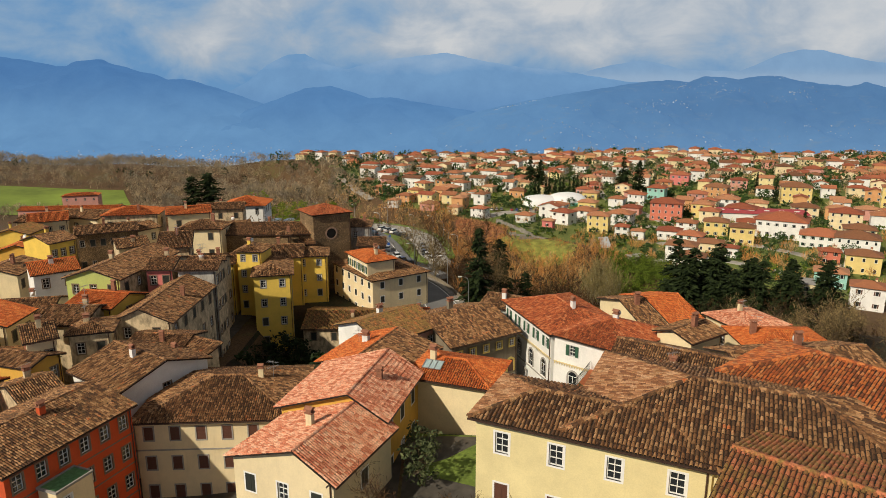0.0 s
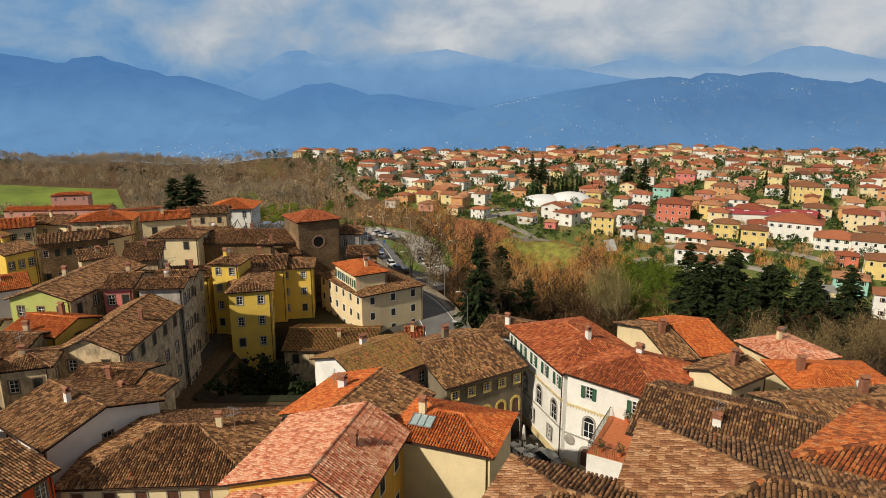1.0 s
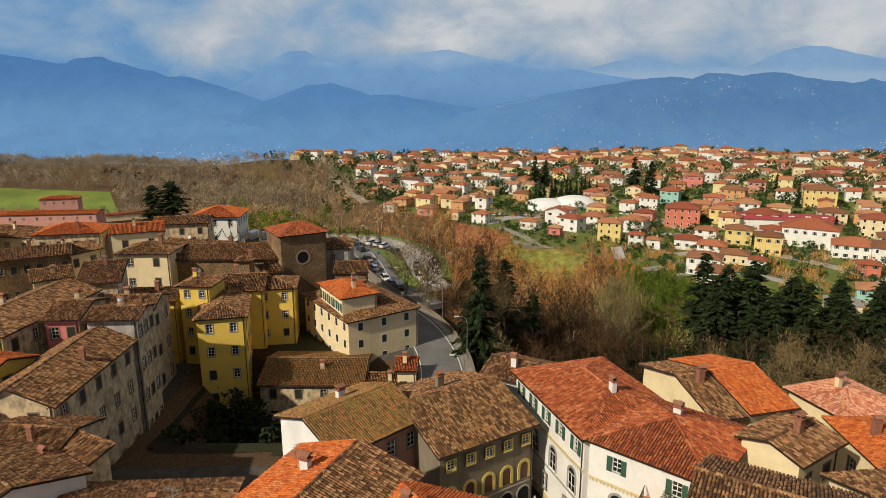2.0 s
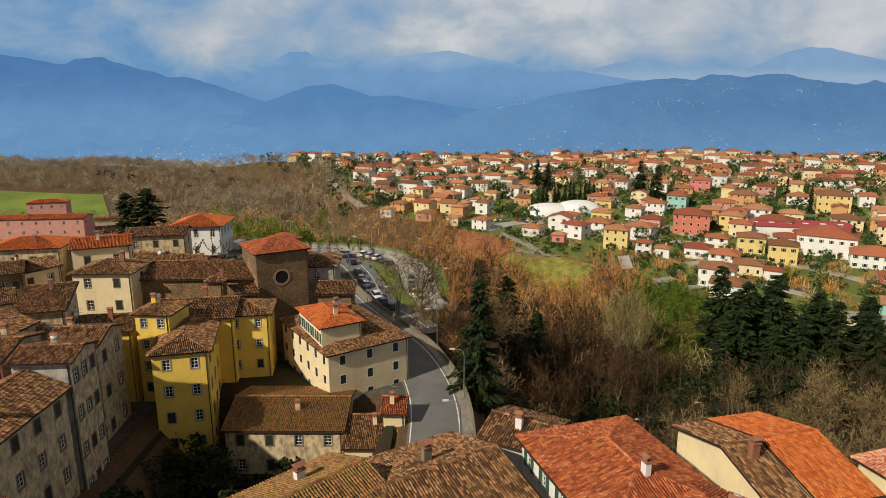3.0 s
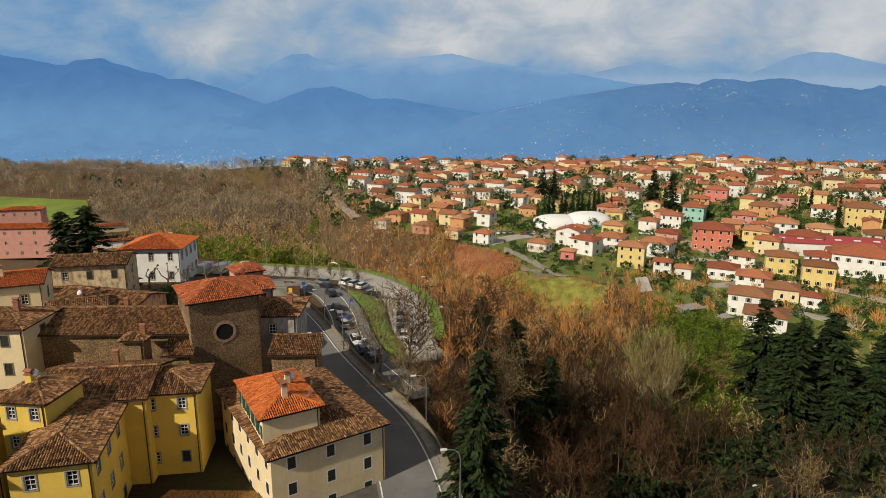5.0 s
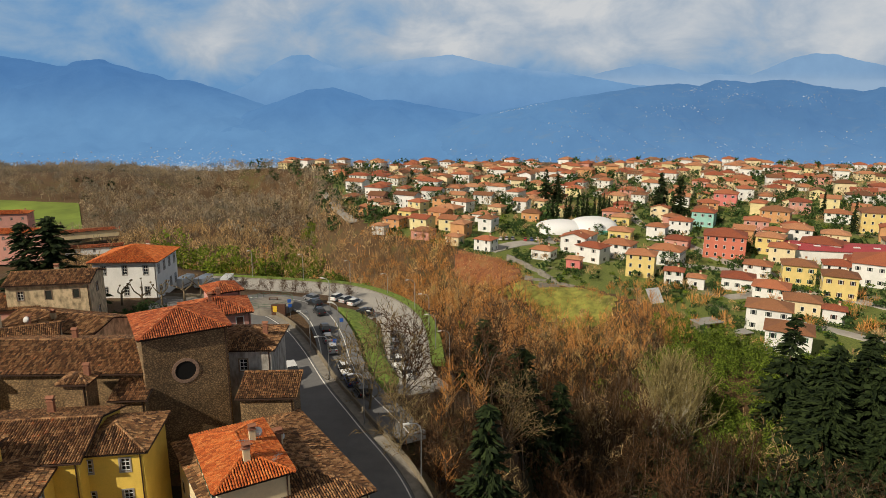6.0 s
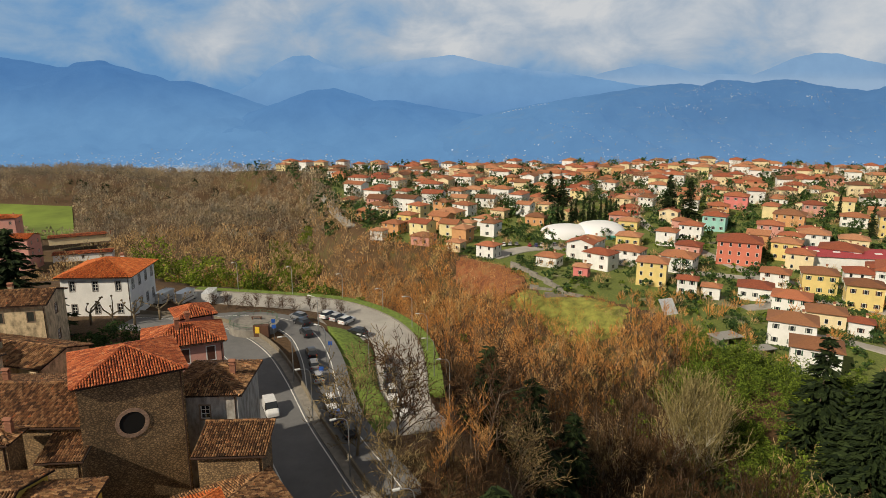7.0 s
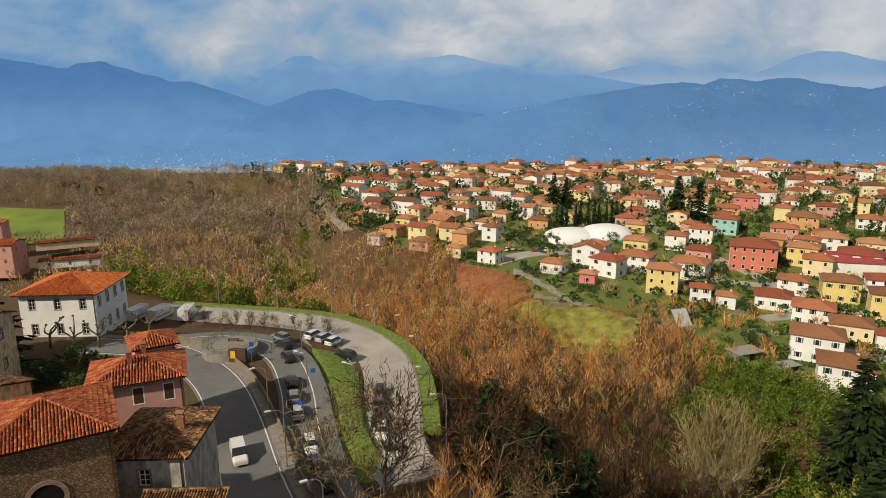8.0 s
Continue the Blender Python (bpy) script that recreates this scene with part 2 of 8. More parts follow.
# soil-dark roof boards, with the shade of the tile grooves put in
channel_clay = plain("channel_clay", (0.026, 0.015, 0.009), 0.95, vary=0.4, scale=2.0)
suburb_orange = far_tiles("suburb_orange", [(0.1, (0.27, 0.095, 0.042)), (0.5, (0.44, 0.175, 0.08)), (0.9, (0.54, 0.27, 0.14))])
suburb_red = far_tiles("suburb_red", [(0.1, (0.20, 0.05, 0.028)), (0.5, (0.36, 0.10, 0.045)), (0.9, (0.48, 0.17, 0.08))])
suburb_brown = far_tiles("suburb_brown", [(0.1, (0.12, 0.05, 0.026)), (0.5, (0.24, 0.10, 0.045)), (0.9, (0.34, 0.15, 0.07))])
suburb_flat = plain("suburb_flat", (0.30, 0.29, 0.27), 0.9)
stone_trim = plain("stone_trim", (0.32, 0.30, 0.27), 0.85)
brown_trim = plain("brown_trim", (0.22, 0.16, 0.11), 0.85)
white_paint = plain("white_paint", (0.80, 0.79, 0.76), 0.5, vary=0.05)
dark_wood = plain("dark_wood", (0.10, 0.045, 0.025), 0.7)
green_shutter = plain("green_shutter", (0.035, 0.10, 0.06), 0.6)
brown_shutter = plain("brown_shutter", (0.11, 0.045, 0.028), 0.6)
grey_shutter = plain("grey_shutter", (0.17, 0.19, 0.17), 0.6)
teal_shutter = plain("teal_shutter", (0.03, 0.22, 0.14), 0.6)
dark_shutter = plain("dark_shutter", (0.028, 0.032, 0.027), 0.6)
brick_clay = plain("brick_clay", (0.28, 0.12, 0.07), 0.9, vary=0.3)
copper = plain("gutter_metal", (0.10, 0.06, 0.045), 0.5, 0.6)
steel = plain("galvanised_steel", (0.45, 0.46, 0.47), 0.4, 0.8)
dish_white = plain("dish_white", (0.72, 0.72, 0.70), 0.4, vary=0.05)
concrete = plain("concrete", (0.24, 0.22, 0.19), 0.9, vary=0.25, scale=1.0)


def glass(nt, b):
    b.inputs["Base Color"].default_value = (0.02, 0.024, 0.028, 1)
    b.inputs["Roughness"].default_value = 0.06
    b.inputs["Specular IOR Level"].default_value = 0.8


window_glass = material("window_glass", glass)

# ---- builders ----
def mesh_of(name, verts, faces, mats, slots=None, smooth=False):
    """A mesh from vertex rows and face tuples."""
    me = bpy.data.meshes.new(name)
    me.from_pydata([tuple(v) for v in verts], [], [tuple(f) for f in faces])
    for m in mats:
        me.materials.append(m)
    if slots is not None:
        me.polygons.foreach_set("material_index", np.asarray(slots, dtype=np.int32))
    if smooth:
        me.polygons.foreach_set("use_smooth", np.ones(len(me.polygons), dtype=bool))
    me.update()
    return me


def quads_mesh(name, verts, quads, mats, slots=None):
    """A mesh of many quads or triangles, straight from arrays."""
    verts, quads = np.asarray(verts, np.float32), np.asarray(quads, np.int32)
    k = quads.shape[1]
    me = bpy.data.meshes.new(name)
    me.vertices.add(len(verts))
    me.vertices.foreach_set("co", verts.ravel())
    me.loops.add(quads.size)
    me.loops.foreach_set("vertex_index", quads.ravel())
    me.polygons.add(len(quads))
    me.polygons.foreach_set("loop_start", np.arange(0, quads.size, k, dtype=np.int32))
    me.polygons.foreach_set("loop_total", np.full(len(quads), k, dtype=np.int32))
    for m in mats:
        me.materials.append(m)
    if slots is not None:
        me.polygons.foreach_set("material_index", np.asarray(slots, dtype=np.int32))
    me.update(calc_edges=True)
    return me


def under(name, me, parent, label="", m=None, kind=""):
    """A part: a mesh object under its thing."""
    ob = new(name, me)
    ob.parent = parent
    if m is not None:
        ob.matrix_basis = m
    return tagged(ob, label, kind=kind)


def thing(name, m, label, category, group="", kind=""):
    ob = new(name)
    ob.matrix_basis = m
    ob.empty_display_size = 0.2
    return tagged(ob, label, category, group, kind)


class Shape:
    """Collects boxes, prisms and sheets into one mesh, with a material slot each."""

    def __init__(self):
        self.v, self.f, self.s = [], [], []

    def add(self, verts, faces, slot=0):
        n = len(self.v)
        self.v += [tuple(p) for p in verts]
        self.f += [tuple(n + i for i in f) for f in faces]
        self.s += [slot] * len(faces)
        return self

    def box(self, x0, x1, y0, y1, z0, z1, slot=0, m=None):
        p = [Vector(q) for q in ((x0, y0, z0), (x1, y0, z0), (x1, y1, z0), (x0, y1, z0), (x0, y0, z1), (x1, y0, z1), (x1, y1, z1), (x0, y1, z1))]
        if m is not None:
            p = [m @ q for q in p]
        return self.add(p, [(3, 2, 1, 0), (4, 5, 6, 7), (0, 1, 5, 4), (1, 2, 6, 5), (2, 3, 7, 6), (3, 0, 4, 7)], slot)

    def tube(self, p, q, r0, r1=None, sides=6, slot=0, cap=True):
        p, q = Vector(p), Vector(q)
        r1 = r0 if r1 is None else r1
        turn = (q - p).to_track_quat("Z", "Y").to_matrix()
        ring = [turn @ Vector((math.cos(a), math.sin(a), 0)) for a in (2 * math.pi * i / sides for i in range(sides))]
        v = [p + r0 * d for d in ring] + [q + r1 * d for d in ring]
        f = [(i, (i + 1) % sides, sides + (i + 1) % sides, sides + i) for i in range(sides)]
        if cap:
            f += [tuple(range(sides - 1, -1, -1)), tuple(range(sides, 2 * sides))]
        return self.add(v, f, slot)

    def lathe(self, rows, centre=(0, 0, 0), sides=12, slot=0):
        v = [(centre[0] + r * math.cos(a), centre[1] + r * math.sin(a), centre[2] + z) for r, z in rows for a in (2 * math.pi * i / sides for i in range(sides))]
        f = [(k * sides + i, k * sides + (i + 1) % sides, (k + 1) * sides + (i + 1) % sides, (k + 1) * sides + i) for k in range(len(rows) - 1) for i in range(sides)]
        return self.add(v, f, slot)

    def mesh(self, name, *mats, smooth=False):
        return mesh_of(name, self.v, self.f, mats, self.s, smooth)


def tile_rows(poly, step, length, lift=0.0):
    """Barrel tiles laid over one roof slope. poly: eave left, eave right, then the top, anticlockwise from outside."""
    p = np.array([tuple(q) for q in poly], float)
    u = p[1] - p[0]
    u /= np.linalg.norm(u)
    n = np.cross(u, p[-1] - p[0])
    n /= np.linalg.norm(n)
    v = np.cross(n, u)
    flat = np.stack([(p - p[0]) @ u, (p - p[0]) @ v], 1)
    verts, rs = [], step * 0.38
    rng = np.random.default_rng(int(abs(p.sum()) * 97) % 99991)
    for c in np.arange(flat[:, 0].min() + step / 2, flat[:, 0].max(), step):
        ys = []
        for a, b in zip(flat, np.roll(flat, -1, 0)):
            if (a[0] > c) != (b[0] > c):
                ys.append(a[1] + (b[1] - a[1]) * (c - a[0]) / (b[0] - a[0]))
        if len(ys) < 2 or max(ys) - min(ys) < 0.15:
            continue
        lo, hi = min(ys) - 0.06, max(ys)
        k = max(1, int(round((hi - lo) / length)))
        cut = np.linspace(lo, hi, k + 1)
        a, b = cut[:-1] - 0.04 * length, cut[1:]
        du, dh, tw = rng.normal(0, 0.05 * step, k), np.abs(rng.normal(0, 0.012, k)), rng.normal(0, 0.05 * step, k)
        prof = ((-1, 0.0), (-0.55, 1.0), (0.55, 1.0), (1, 0.0))
        rows = []
        for end, rad, up, side in ((a, rs * 1.10, 0.035 + dh, du + tw), (b, rs * 0.92, 0.0 + dh * 0.5, du)):
            for pu, ph in prof:
                rows.append(p[0] + np.outer(c + side + pu * rad, u) + np.outer(end, v) + np.outer(ph * rad + up + lift, n))
        verts.append(np.stack(rows, 1))
    if not verts:
        return np.zeros((0, 3)), np.zeros((0, 4), int)
    vs = np.concatenate(verts)
    k = len(vs)
    base = np.arange(k)[:, None, None] * 8
    quad = np.array([[0, 1, 5, 4], [1, 2, 6, 5], [2, 3, 7, 6]])[None]
    # the open lower end shows as a small arch
    return vs.reshape(-1, 3), (base + quad).reshape(-1, 4)


def ridge_tiles(a, b, radius, length):
    """A row of larger barrels along a ridge or hip."""
    a, b = np.array(a, float), np.array(b, float)
    d = b - a
    full = np.linalg.norm(d)
    if full < 0.3:
        return np.zeros((0, 3)), np.zeros((0, 4), int)
    d /= full
    side = np.cross(d, (0, 0, 1.0))
    side /= np.linalg.norm(side)
    up = np.cross(side, d)
    k = max(1, int(full / length))
    cut = np.linspace(0, full, k + 1)
    verts = []
    for end, rad, lift in ((cut[:-1] - 0.03, radius * 1.1, 0.03), (cut[1:], radius * 0.92, 0.0)):
        for pu, ph in ((-1, -0.25), (-0.6, 0.6), (0.6, 0.6), (1, -0.25)):
            verts.append(a + np.outer(end, d) + np.outer(np.full(k, pu * rad), side) + np.outer(np.full(k, ph * rad + lift), up))
    vs = np.stack(verts, 1).reshape(-1, 3)
    return vs, (np.arange(k)[:, None, None] * 8 + np.array([[0, 1, 5, 4], [1, 2, 6, 5], [2, 3, 7, 6]])[None]).reshape(-1, 4)


def slopes_of(kind, w, d, pitch, o, ridge=0.5):
    """Slopes (polygons), ridge lines and gable heights of a roof over a w by d plan, eaves at z = 0."""
    k = math.tan(radians(pitch))
    x, y, z0 = w / 2 + o, d / 2 + o, -o * k
    if kind == "hip":
        if w >= d:
            r, h = x - y, y * k + z0
            a, b = (-r, 0, h), (r, 0, h)
            return [[(-x, -y, z0), (x, -y, z0), b, a], [(x, y, z0), (-x, y, z0), a, b], [(x, -y, z0), (x, y, z0), b], [(-x, y, z0), (-x, -y, z0), a]], \
                [(a, b), ((-x, -y, z0), a), ((-x, y, z0), a), ((x, -y, z0), b), ((x, y, z0), b)], None
        r, h = y - x, x * k + z0
        a, b = (0, -r, h), (0, r, h)
        return [[(x, -y, z0), (x, y, z0), b, a], [(-x, y, z0), (-x, -y, z0), a, b], [(-x, -y, z0), (x, -y, z0), a], [(x, y, z0), (-x, y, z0), b]], \
            [(a, b), ((-x, -y, z0), a), ((x, -y, z0), a), ((-x, y, z0), b), ((x, y, z0), b)], None
    if kind == "gable_x":
        ry = -y + 2 * y * ridge
        h = max(ry + y, y - ry) * k + z0
        return [[(-x, -y, z0), (x, -y, z0), (x, ry, h), (-x, ry, h)], [(x, y, z0), (-x, y, z0), (-x, ry, h), (x, ry, h)]], [((-x, ry, h), (x, ry, h))], ("x", ry, h)
    if kind == "gable_y":
        rx = -x + 2 * x * ridge
        h = max(rx + x, x - rx) * k + z0
        return [[(x, -y, z0), (x, y, z0), (rx, y, h), (rx, -y, h)], [(-x, y, z0), (-x, -y, z0), (rx, -y, h), (rx, y, h)]], [((rx, -y, h), (rx, y, h))], ("y", rx, h)
    h = 2 * y * k + z0  # shed: rises to the back
    return [[(-x, -y, z0), (x, -y, z0), (x, y, h), (-x, y, h)]], [((-x, y, h), (x, y, h))], ("s", 0, h)


def slab(shape, poly, thick, slot=0):
    """A roof slope as a board of that thickness under its tiles."""
    top = [Vector(p) for p in poly]
    low = [p - Vector((0, 0, thick)) for p in top]
    n = len(top)
    shape.add(top + low, [tuple(range(n)), tuple(range(2 * n - 1, n - 1, -1))] + [(i, n + i, n + (i + 1) % n, (i + 1) % n) for i in range(n)], slot)


def holed_wall(shape, p0, p1, z0, z1, holes, depth=0.22):
    """An upright wall from p0 to p1 (outside on its right hand), with openings (s0, s1, za, zb) and their reveals."""
    p0, p1 = Vector((*p0, 0)), Vector((*p1, 0))
    along = (p1 - p0).normalized()
    size = (p1 - p0).length
    inward = Vector((-along.y, along.x, 0))
    xs = sorted({0.0, size, *(h[0] for h in holes), *(h[1] for h in holes)})
    zs = sorted({z0, z1, *(h[2] for h in holes), *(h[3] for h in holes)})

    def at(s, z, deep=0.0):
        return p0 + along * s + inward * deep + Vector((0, 0, z))
    for a, b in zip(xs, xs[1:]):
        for c, e in zip(zs, zs[1:]):
            sm, zm = (a + b) / 2, (c + e) / 2
            if not any(h[0] < sm < h[1] and h[2] < zm < h[3] for h in holes):
                shape.add([at(a, c), at(b, c), at(b, e), at(a, e)], [(0, 1, 2, 3)])
    for a, b, c, e in holes:
        for q in ((at(a, c), at(b, c), at(b, c, depth), at(a, c, depth)), (at(b, c), at(b, e), at(b, e, depth), at(b, c, depth)),
                  (at(b, e), at(a, e), at(a, e, depth), at(b, e, depth)), (at(a, e), at(a, c), at(a, c, depth), at(a, e, depth))):
            shape.add(q, [(0, 1, 2, 3)])


CACHE = {}


def cached(key, make):
    if key not in CACHE:
        CACHE[key] = make()
    return CACHE[key]


def relief_mesh(name, xs, zs, cells, mats):
    """One connected sheet in steps: cells[row][column] = (depth, slot) or None for a hole; outside is -y."""
    verts, faces, slots, seen = [], [], [], {}

    def vert(x, z, y):
        key = (round(x, 4), round(z, 4), round(y, 4))
        if key not in seen:
            seen[key] = len(verts)
            verts.append((x, y, z))
        return seen[key]
    nr, nc = len(zs) - 1, len(xs) - 1
    for r in range(nr):
        for c in range(nc):
            me = cells[r][c]
            if me is None:
                continue
            y, slot = me
            x0, x1, z0, z1 = xs[c], xs[c + 1], zs[r], zs[r + 1]
            faces.append((vert(x0, z0, y), vert(x1, z0, y), vert(x1, z1, y), vert(x0, z1, y)))
            slots.append(slot)
            for rr, cc, p, q in ((r, c - 1, (x0, z1), (x0, z0)), (r, c + 1, (x1, z0), (x1, z1)), (r - 1, c, (x0, z0), (x1, z0)), (r + 1, c, (x1, z1), (x0, z1))):
                near = cells[rr][cc] if 0 <= rr < nr and 0 <= cc < nc else None
                yy = near[0] if near else y + 0.06
                if yy > y + 1e-4:
                    faces.append((vert(*q, y), vert(*p, y), vert(*p, yy), vert(*q, yy)))
                    slots.append(slot)
    return mesh_of(name, verts, faces, mats, slots)


def window_meshes(w, h, trim, far=False):
    """Frame with surround and glazing bars, and the panes, for an opening w by h: origin at its foot, outside is -y."""
    def make():
        t, f, b = 0.14, 0.08, 0.05
        xs = [-w / 2 - t, -w / 2, -w / 2 + f, -b / 2, b / 2, w / 2 - f, w / 2, w / 2 + t]
        zs = [-t, 0, f, h * 0.36 - b / 2, h * 0.36 + b / 2, h * 0.68 - b / 2, h * 0.68 + b / 2, h - f, h, h + t]
        rim = (-0.05, 0) if trim is not None else (-0.012, 1)
        rows = []
        for r in range(9):
            if r in (0, 8):
                rows.append([rim] * 7)
            else:
                bar = r in (1, 3, 5, 7)
                rows.append([rim, (0.10, 1)] + [(0.11, 1) if bar else None, (0.10, 1), (0.11, 1) if bar else None] + [(0.10, 1), rim])
        g = Shape().box(-w / 2 + 0.02, w / 2 - 0.02, 0.165, 0.185, 0.02, h - 0.02)
        return relief_mesh("window", xs, zs, rows, [trim or white_paint, white_paint]), g.mesh("pane", window_glass)
    return cached(("win", round(w, 2), round(h, 2), trim.name if trim else "", far), make)


def shutter_mesh(w, h, mat):
    """A louvred shutter leaf, hinged at x = 0."""
    def make():
        k = max(4, int(h / 0.18))
        zs = [0, 0.08] + [0.08 + (h - 0.16) * (i + q) / k for i in range(k) for q in (0.55, 1.0)] + [h]
        rows = [[(-0.04, 0)] * 3] + [[(-0.04, 0), (-0.03 if i % 2 else -0.012, 0), (-0.04, 0)] for i in range(2 * k)] + [[(-0.04, 0)] * 3]
        return relief_mesh("shutter", [0, 0.06, w - 0.06, w], zs, rows, [mat])
    return cached(("shut", round(w, 2), round(h, 2), mat.name), make)


def put_window(parent, m, w, h, trim, shutters=None, state="open", far=False):
    me, glass_me = window_meshes(w, h, trim, far)
    ob = under("window", me, parent, "", m)
    if not far:
        under("pane", glass_me, ob)
    if shutters is not None:
        lw = w / 2
        sh = shutter_mesh(lw, h, shutters)
        if state == "closed":
            under("shutter", sh, ob, "", pose(-w / 2, 0.03, 0))
            under("shutter", sh, ob, "", pose(0, 0.03, 0))
        else:
            under("shutter", sh, ob, "", pose(-w / 2 - lw, -0.06, 0))
            under("shutter", sh, ob, "", pose(w / 2, -0.06, 0))
    return ob


ROOF_SPOTS = []
HOUSE_AT = []
WORDS = {"brown_tiles": "weathered brown tiled roof", "moss_tiles": "mossy brown tiled roof", "orange_tiles": "bright orange tiled roof",
         "red_tiles": "reddish clay tiled roof", "lichen_tiles": "lichen-grown reddish tiled roof", "rust_tiles": "rust and brown tiled roof", "weathered_tiles": "tiled roof paled as if sunlit", "pink_tiles": "faded pink and red tiled roof", "suburb_orange": "orange tiled roof", "suburb_red": "dull red tiled roof",
         "suburb_brown": "brown tiled roof", "suburb_flat": "flat grey roof"}


def house(name, x, y, z, yaw, w, d, h, roof, pitch, wall_mat, tile_mat, floors, cols, o=0.45, ridge=0.5, step=0.24, length=0.42, trim=brown_trim,
          shutters=None, state="open", win=(0.95, 1.5), label="", category="house", parent=None, skip=0, front=None, chimneys=1, other=None):
    """A house: walls with openings, windows, roof boards, tiles, ridge. Its front faces -y before the yaw."""
    HOUSE_AT.append((x, y, min(w, d) / 2))
    m = pose(x, y, z, 0, 0, yaw)
    label = label or "%s house with a %s" % (wall_mat.name.replace("_", " "), WORDS[tile_mat.name])
    top = parent or thing(name, m, label, category)
    if parent:
        m_in = parent.matrix_basis.inverted() @ m
    else:
        m_in = Matrix.Identity(4)
    wall = Shape()
    fh = h / floors
    ww, wh = win
    wh = min(wh, fh * 0.62)
    corner = [(-w / 2, -d / 2), (w / 2, -d / 2), (w / 2, d / 2), (-w / 2, d / 2)]
    sides = ((0, 1, cols[0]), (1, 2, cols[2]), (2, 3, 0), (3, 0, cols[1]))
    spots = []
    for a, b, n in sides:
        p0, p1 = corner[a], corner[b]
        size = math.dist(p0, p1)
        holes = []
        if n:
            gap = size / n
            for i in range(n):
                for k in range(skip, floors):
                    s = gap * (i + 0.5)
                    za = k * fh + (fh - wh) * 0.55
                    hh = wh
                    if ww > gap * 0.8:
                        continue
                    holes.append((s - ww / 2, s + ww / 2, za, za + hh))
                    ang = math.atan2(p1[1] - p0[1], p1[0] - p0[0])
                    spots.append((Matrix.Translation((p0[0] + s * math.cos(ang), p0[1] + s * math.sin(ang), za)) @ Matrix.Rotation(ang, 4, "Z"), hh))
        n0 = len(wall.s)
        holed_wall(wall, p0, p1, 0.0, h, holes)
        if front is not None and a == 0:
            wall.s[n0:] = [1] * (len(wall.s) - n0)
    slopes, ridges, gable = slopes_of(roof, w, d, pitch, o, ridge)
    if gable:
        axis, at, gh = gable
        if axis == "x":
            for xs in (-w / 2, w / 2):
                wall.add([(xs, -d / 2, h), (xs, d / 2, h), (xs, at, h + gh - 0.06)], [(0, 1, 2)])
        elif axis == "y":
            for ys in (-d / 2, d / 2):
                wall.add([(-w / 2, ys, h), (w / 2, ys, h), (at, ys, h + gh - 0.06)], [(0, 1, 2)], 1 if front is not None and ys < 0 else 0)
        else:
            rise = d * math.tan(radians(pitch))
            wall.add([(-w / 2, -d / 2, h), (-w / 2, d / 2, h), (-w / 2, d / 2, h + rise)], [(0, 1, 2)])
            wall.add([(w / 2, -d / 2, h), (w / 2, d / 2, h), (w / 2, d / 2, h + rise)], [(0, 1, 2)])
            wall.add([(-w / 2, d / 2, h), (w / 2, d / 2, h), (w / 2, d / 2, h + rise), (-w / 2, d / 2, h + rise)], [(0, 1, 2, 3)])
    under("wall", wall.mesh("wall", wall_mat, front or wall_mat), top, "", m_in)
    boards = Shape()
    lift = Vector((0, 0, h))
    for s in slopes:
        slab(boards, [Vector(p) + lift for p in s], 0.16)
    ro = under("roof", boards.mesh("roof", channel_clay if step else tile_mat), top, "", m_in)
    if step:
        if y > 160:
            step, length = step * 1.35, length * 1.5
        vs, qs, sl, n = [], [], [], 0
        for s in slopes:
            v, q = tile_rows([Vector(p) + lift for p in s], step, length)
            sl += [1 if other and (s[0][0] + s[1][0]) * other[0] > 0.1 else 0] * len(q)
            vs.append(v)
            qs.append(q + n)
            n += len(v)
        for a, b in ridges:
            v, q = ridge_tiles(Vector(a) + lift, Vector(b) + lift, 0.17, 0.45)
            sl += [0] * len(q)
            vs.append(v)
            qs.append(q + n)
            n += len(v)
        under("roof_tiles", quads_mesh("roof_tiles", np.concatenate(vs), np.concatenate(qs), [tile_mat, other[1] if other else tile_mat], np.array(sl)), ro, kind="stuff")
    pick = random.Random(int(abs(x * 7 + y * 3) * 10))
    for mm, hh in spots:
        low = wall_mat is yellow_plaster and mm.translation.z < h * 0.55 and pick.random() < 0.75
        shut = low or shutters is None and wall_mat in (stained_plaster, cream_plaster, rubble_stone, ochre_plaster) and pick.random() < 0.5
        brown = wall_mat is pale_yellow_plaster and mm.translation.z < h * 0.7
        put_window(top, m_in @ mm, ww, hh, trim, brown_shutter if brown else dark_shutter if shut else shutters, "closed" if shut or brown else state)
    # gutters on the eaves, a drainpipe down one corner, chimneys
    gut = Shape()
    for s in slopes:
        a, b = Vector(s[0]) + lift, Vector(s[1]) + lift
        out = (b - a).normalized().cross(Vector((0, 0, 1))) * 0.08
        gut.tube(a + out - Vector((0, 0, 0.1)), b + out - Vector((0, 0, 0.1)), 0.075, sides=5)
        break
    px = w / 2 - 0.25
    gut.tube((px, -d / 2 - 0.08, 0), (px, -d / 2 - 0.08, h - 0.25), 0.06, sides=5)
    gut.tube((px, -d / 2 - 0.08, h - 0.25), (px, -d / 2 - o - 0.08, h - o * math.tan(radians(pitch)) - 0.12), 0.06, sides=5)
    under("gutter", gut.mesh("gutter", copper), top, "", m_in)
    r = random.Random(int(abs(x * 13 + y * 7) * 10))
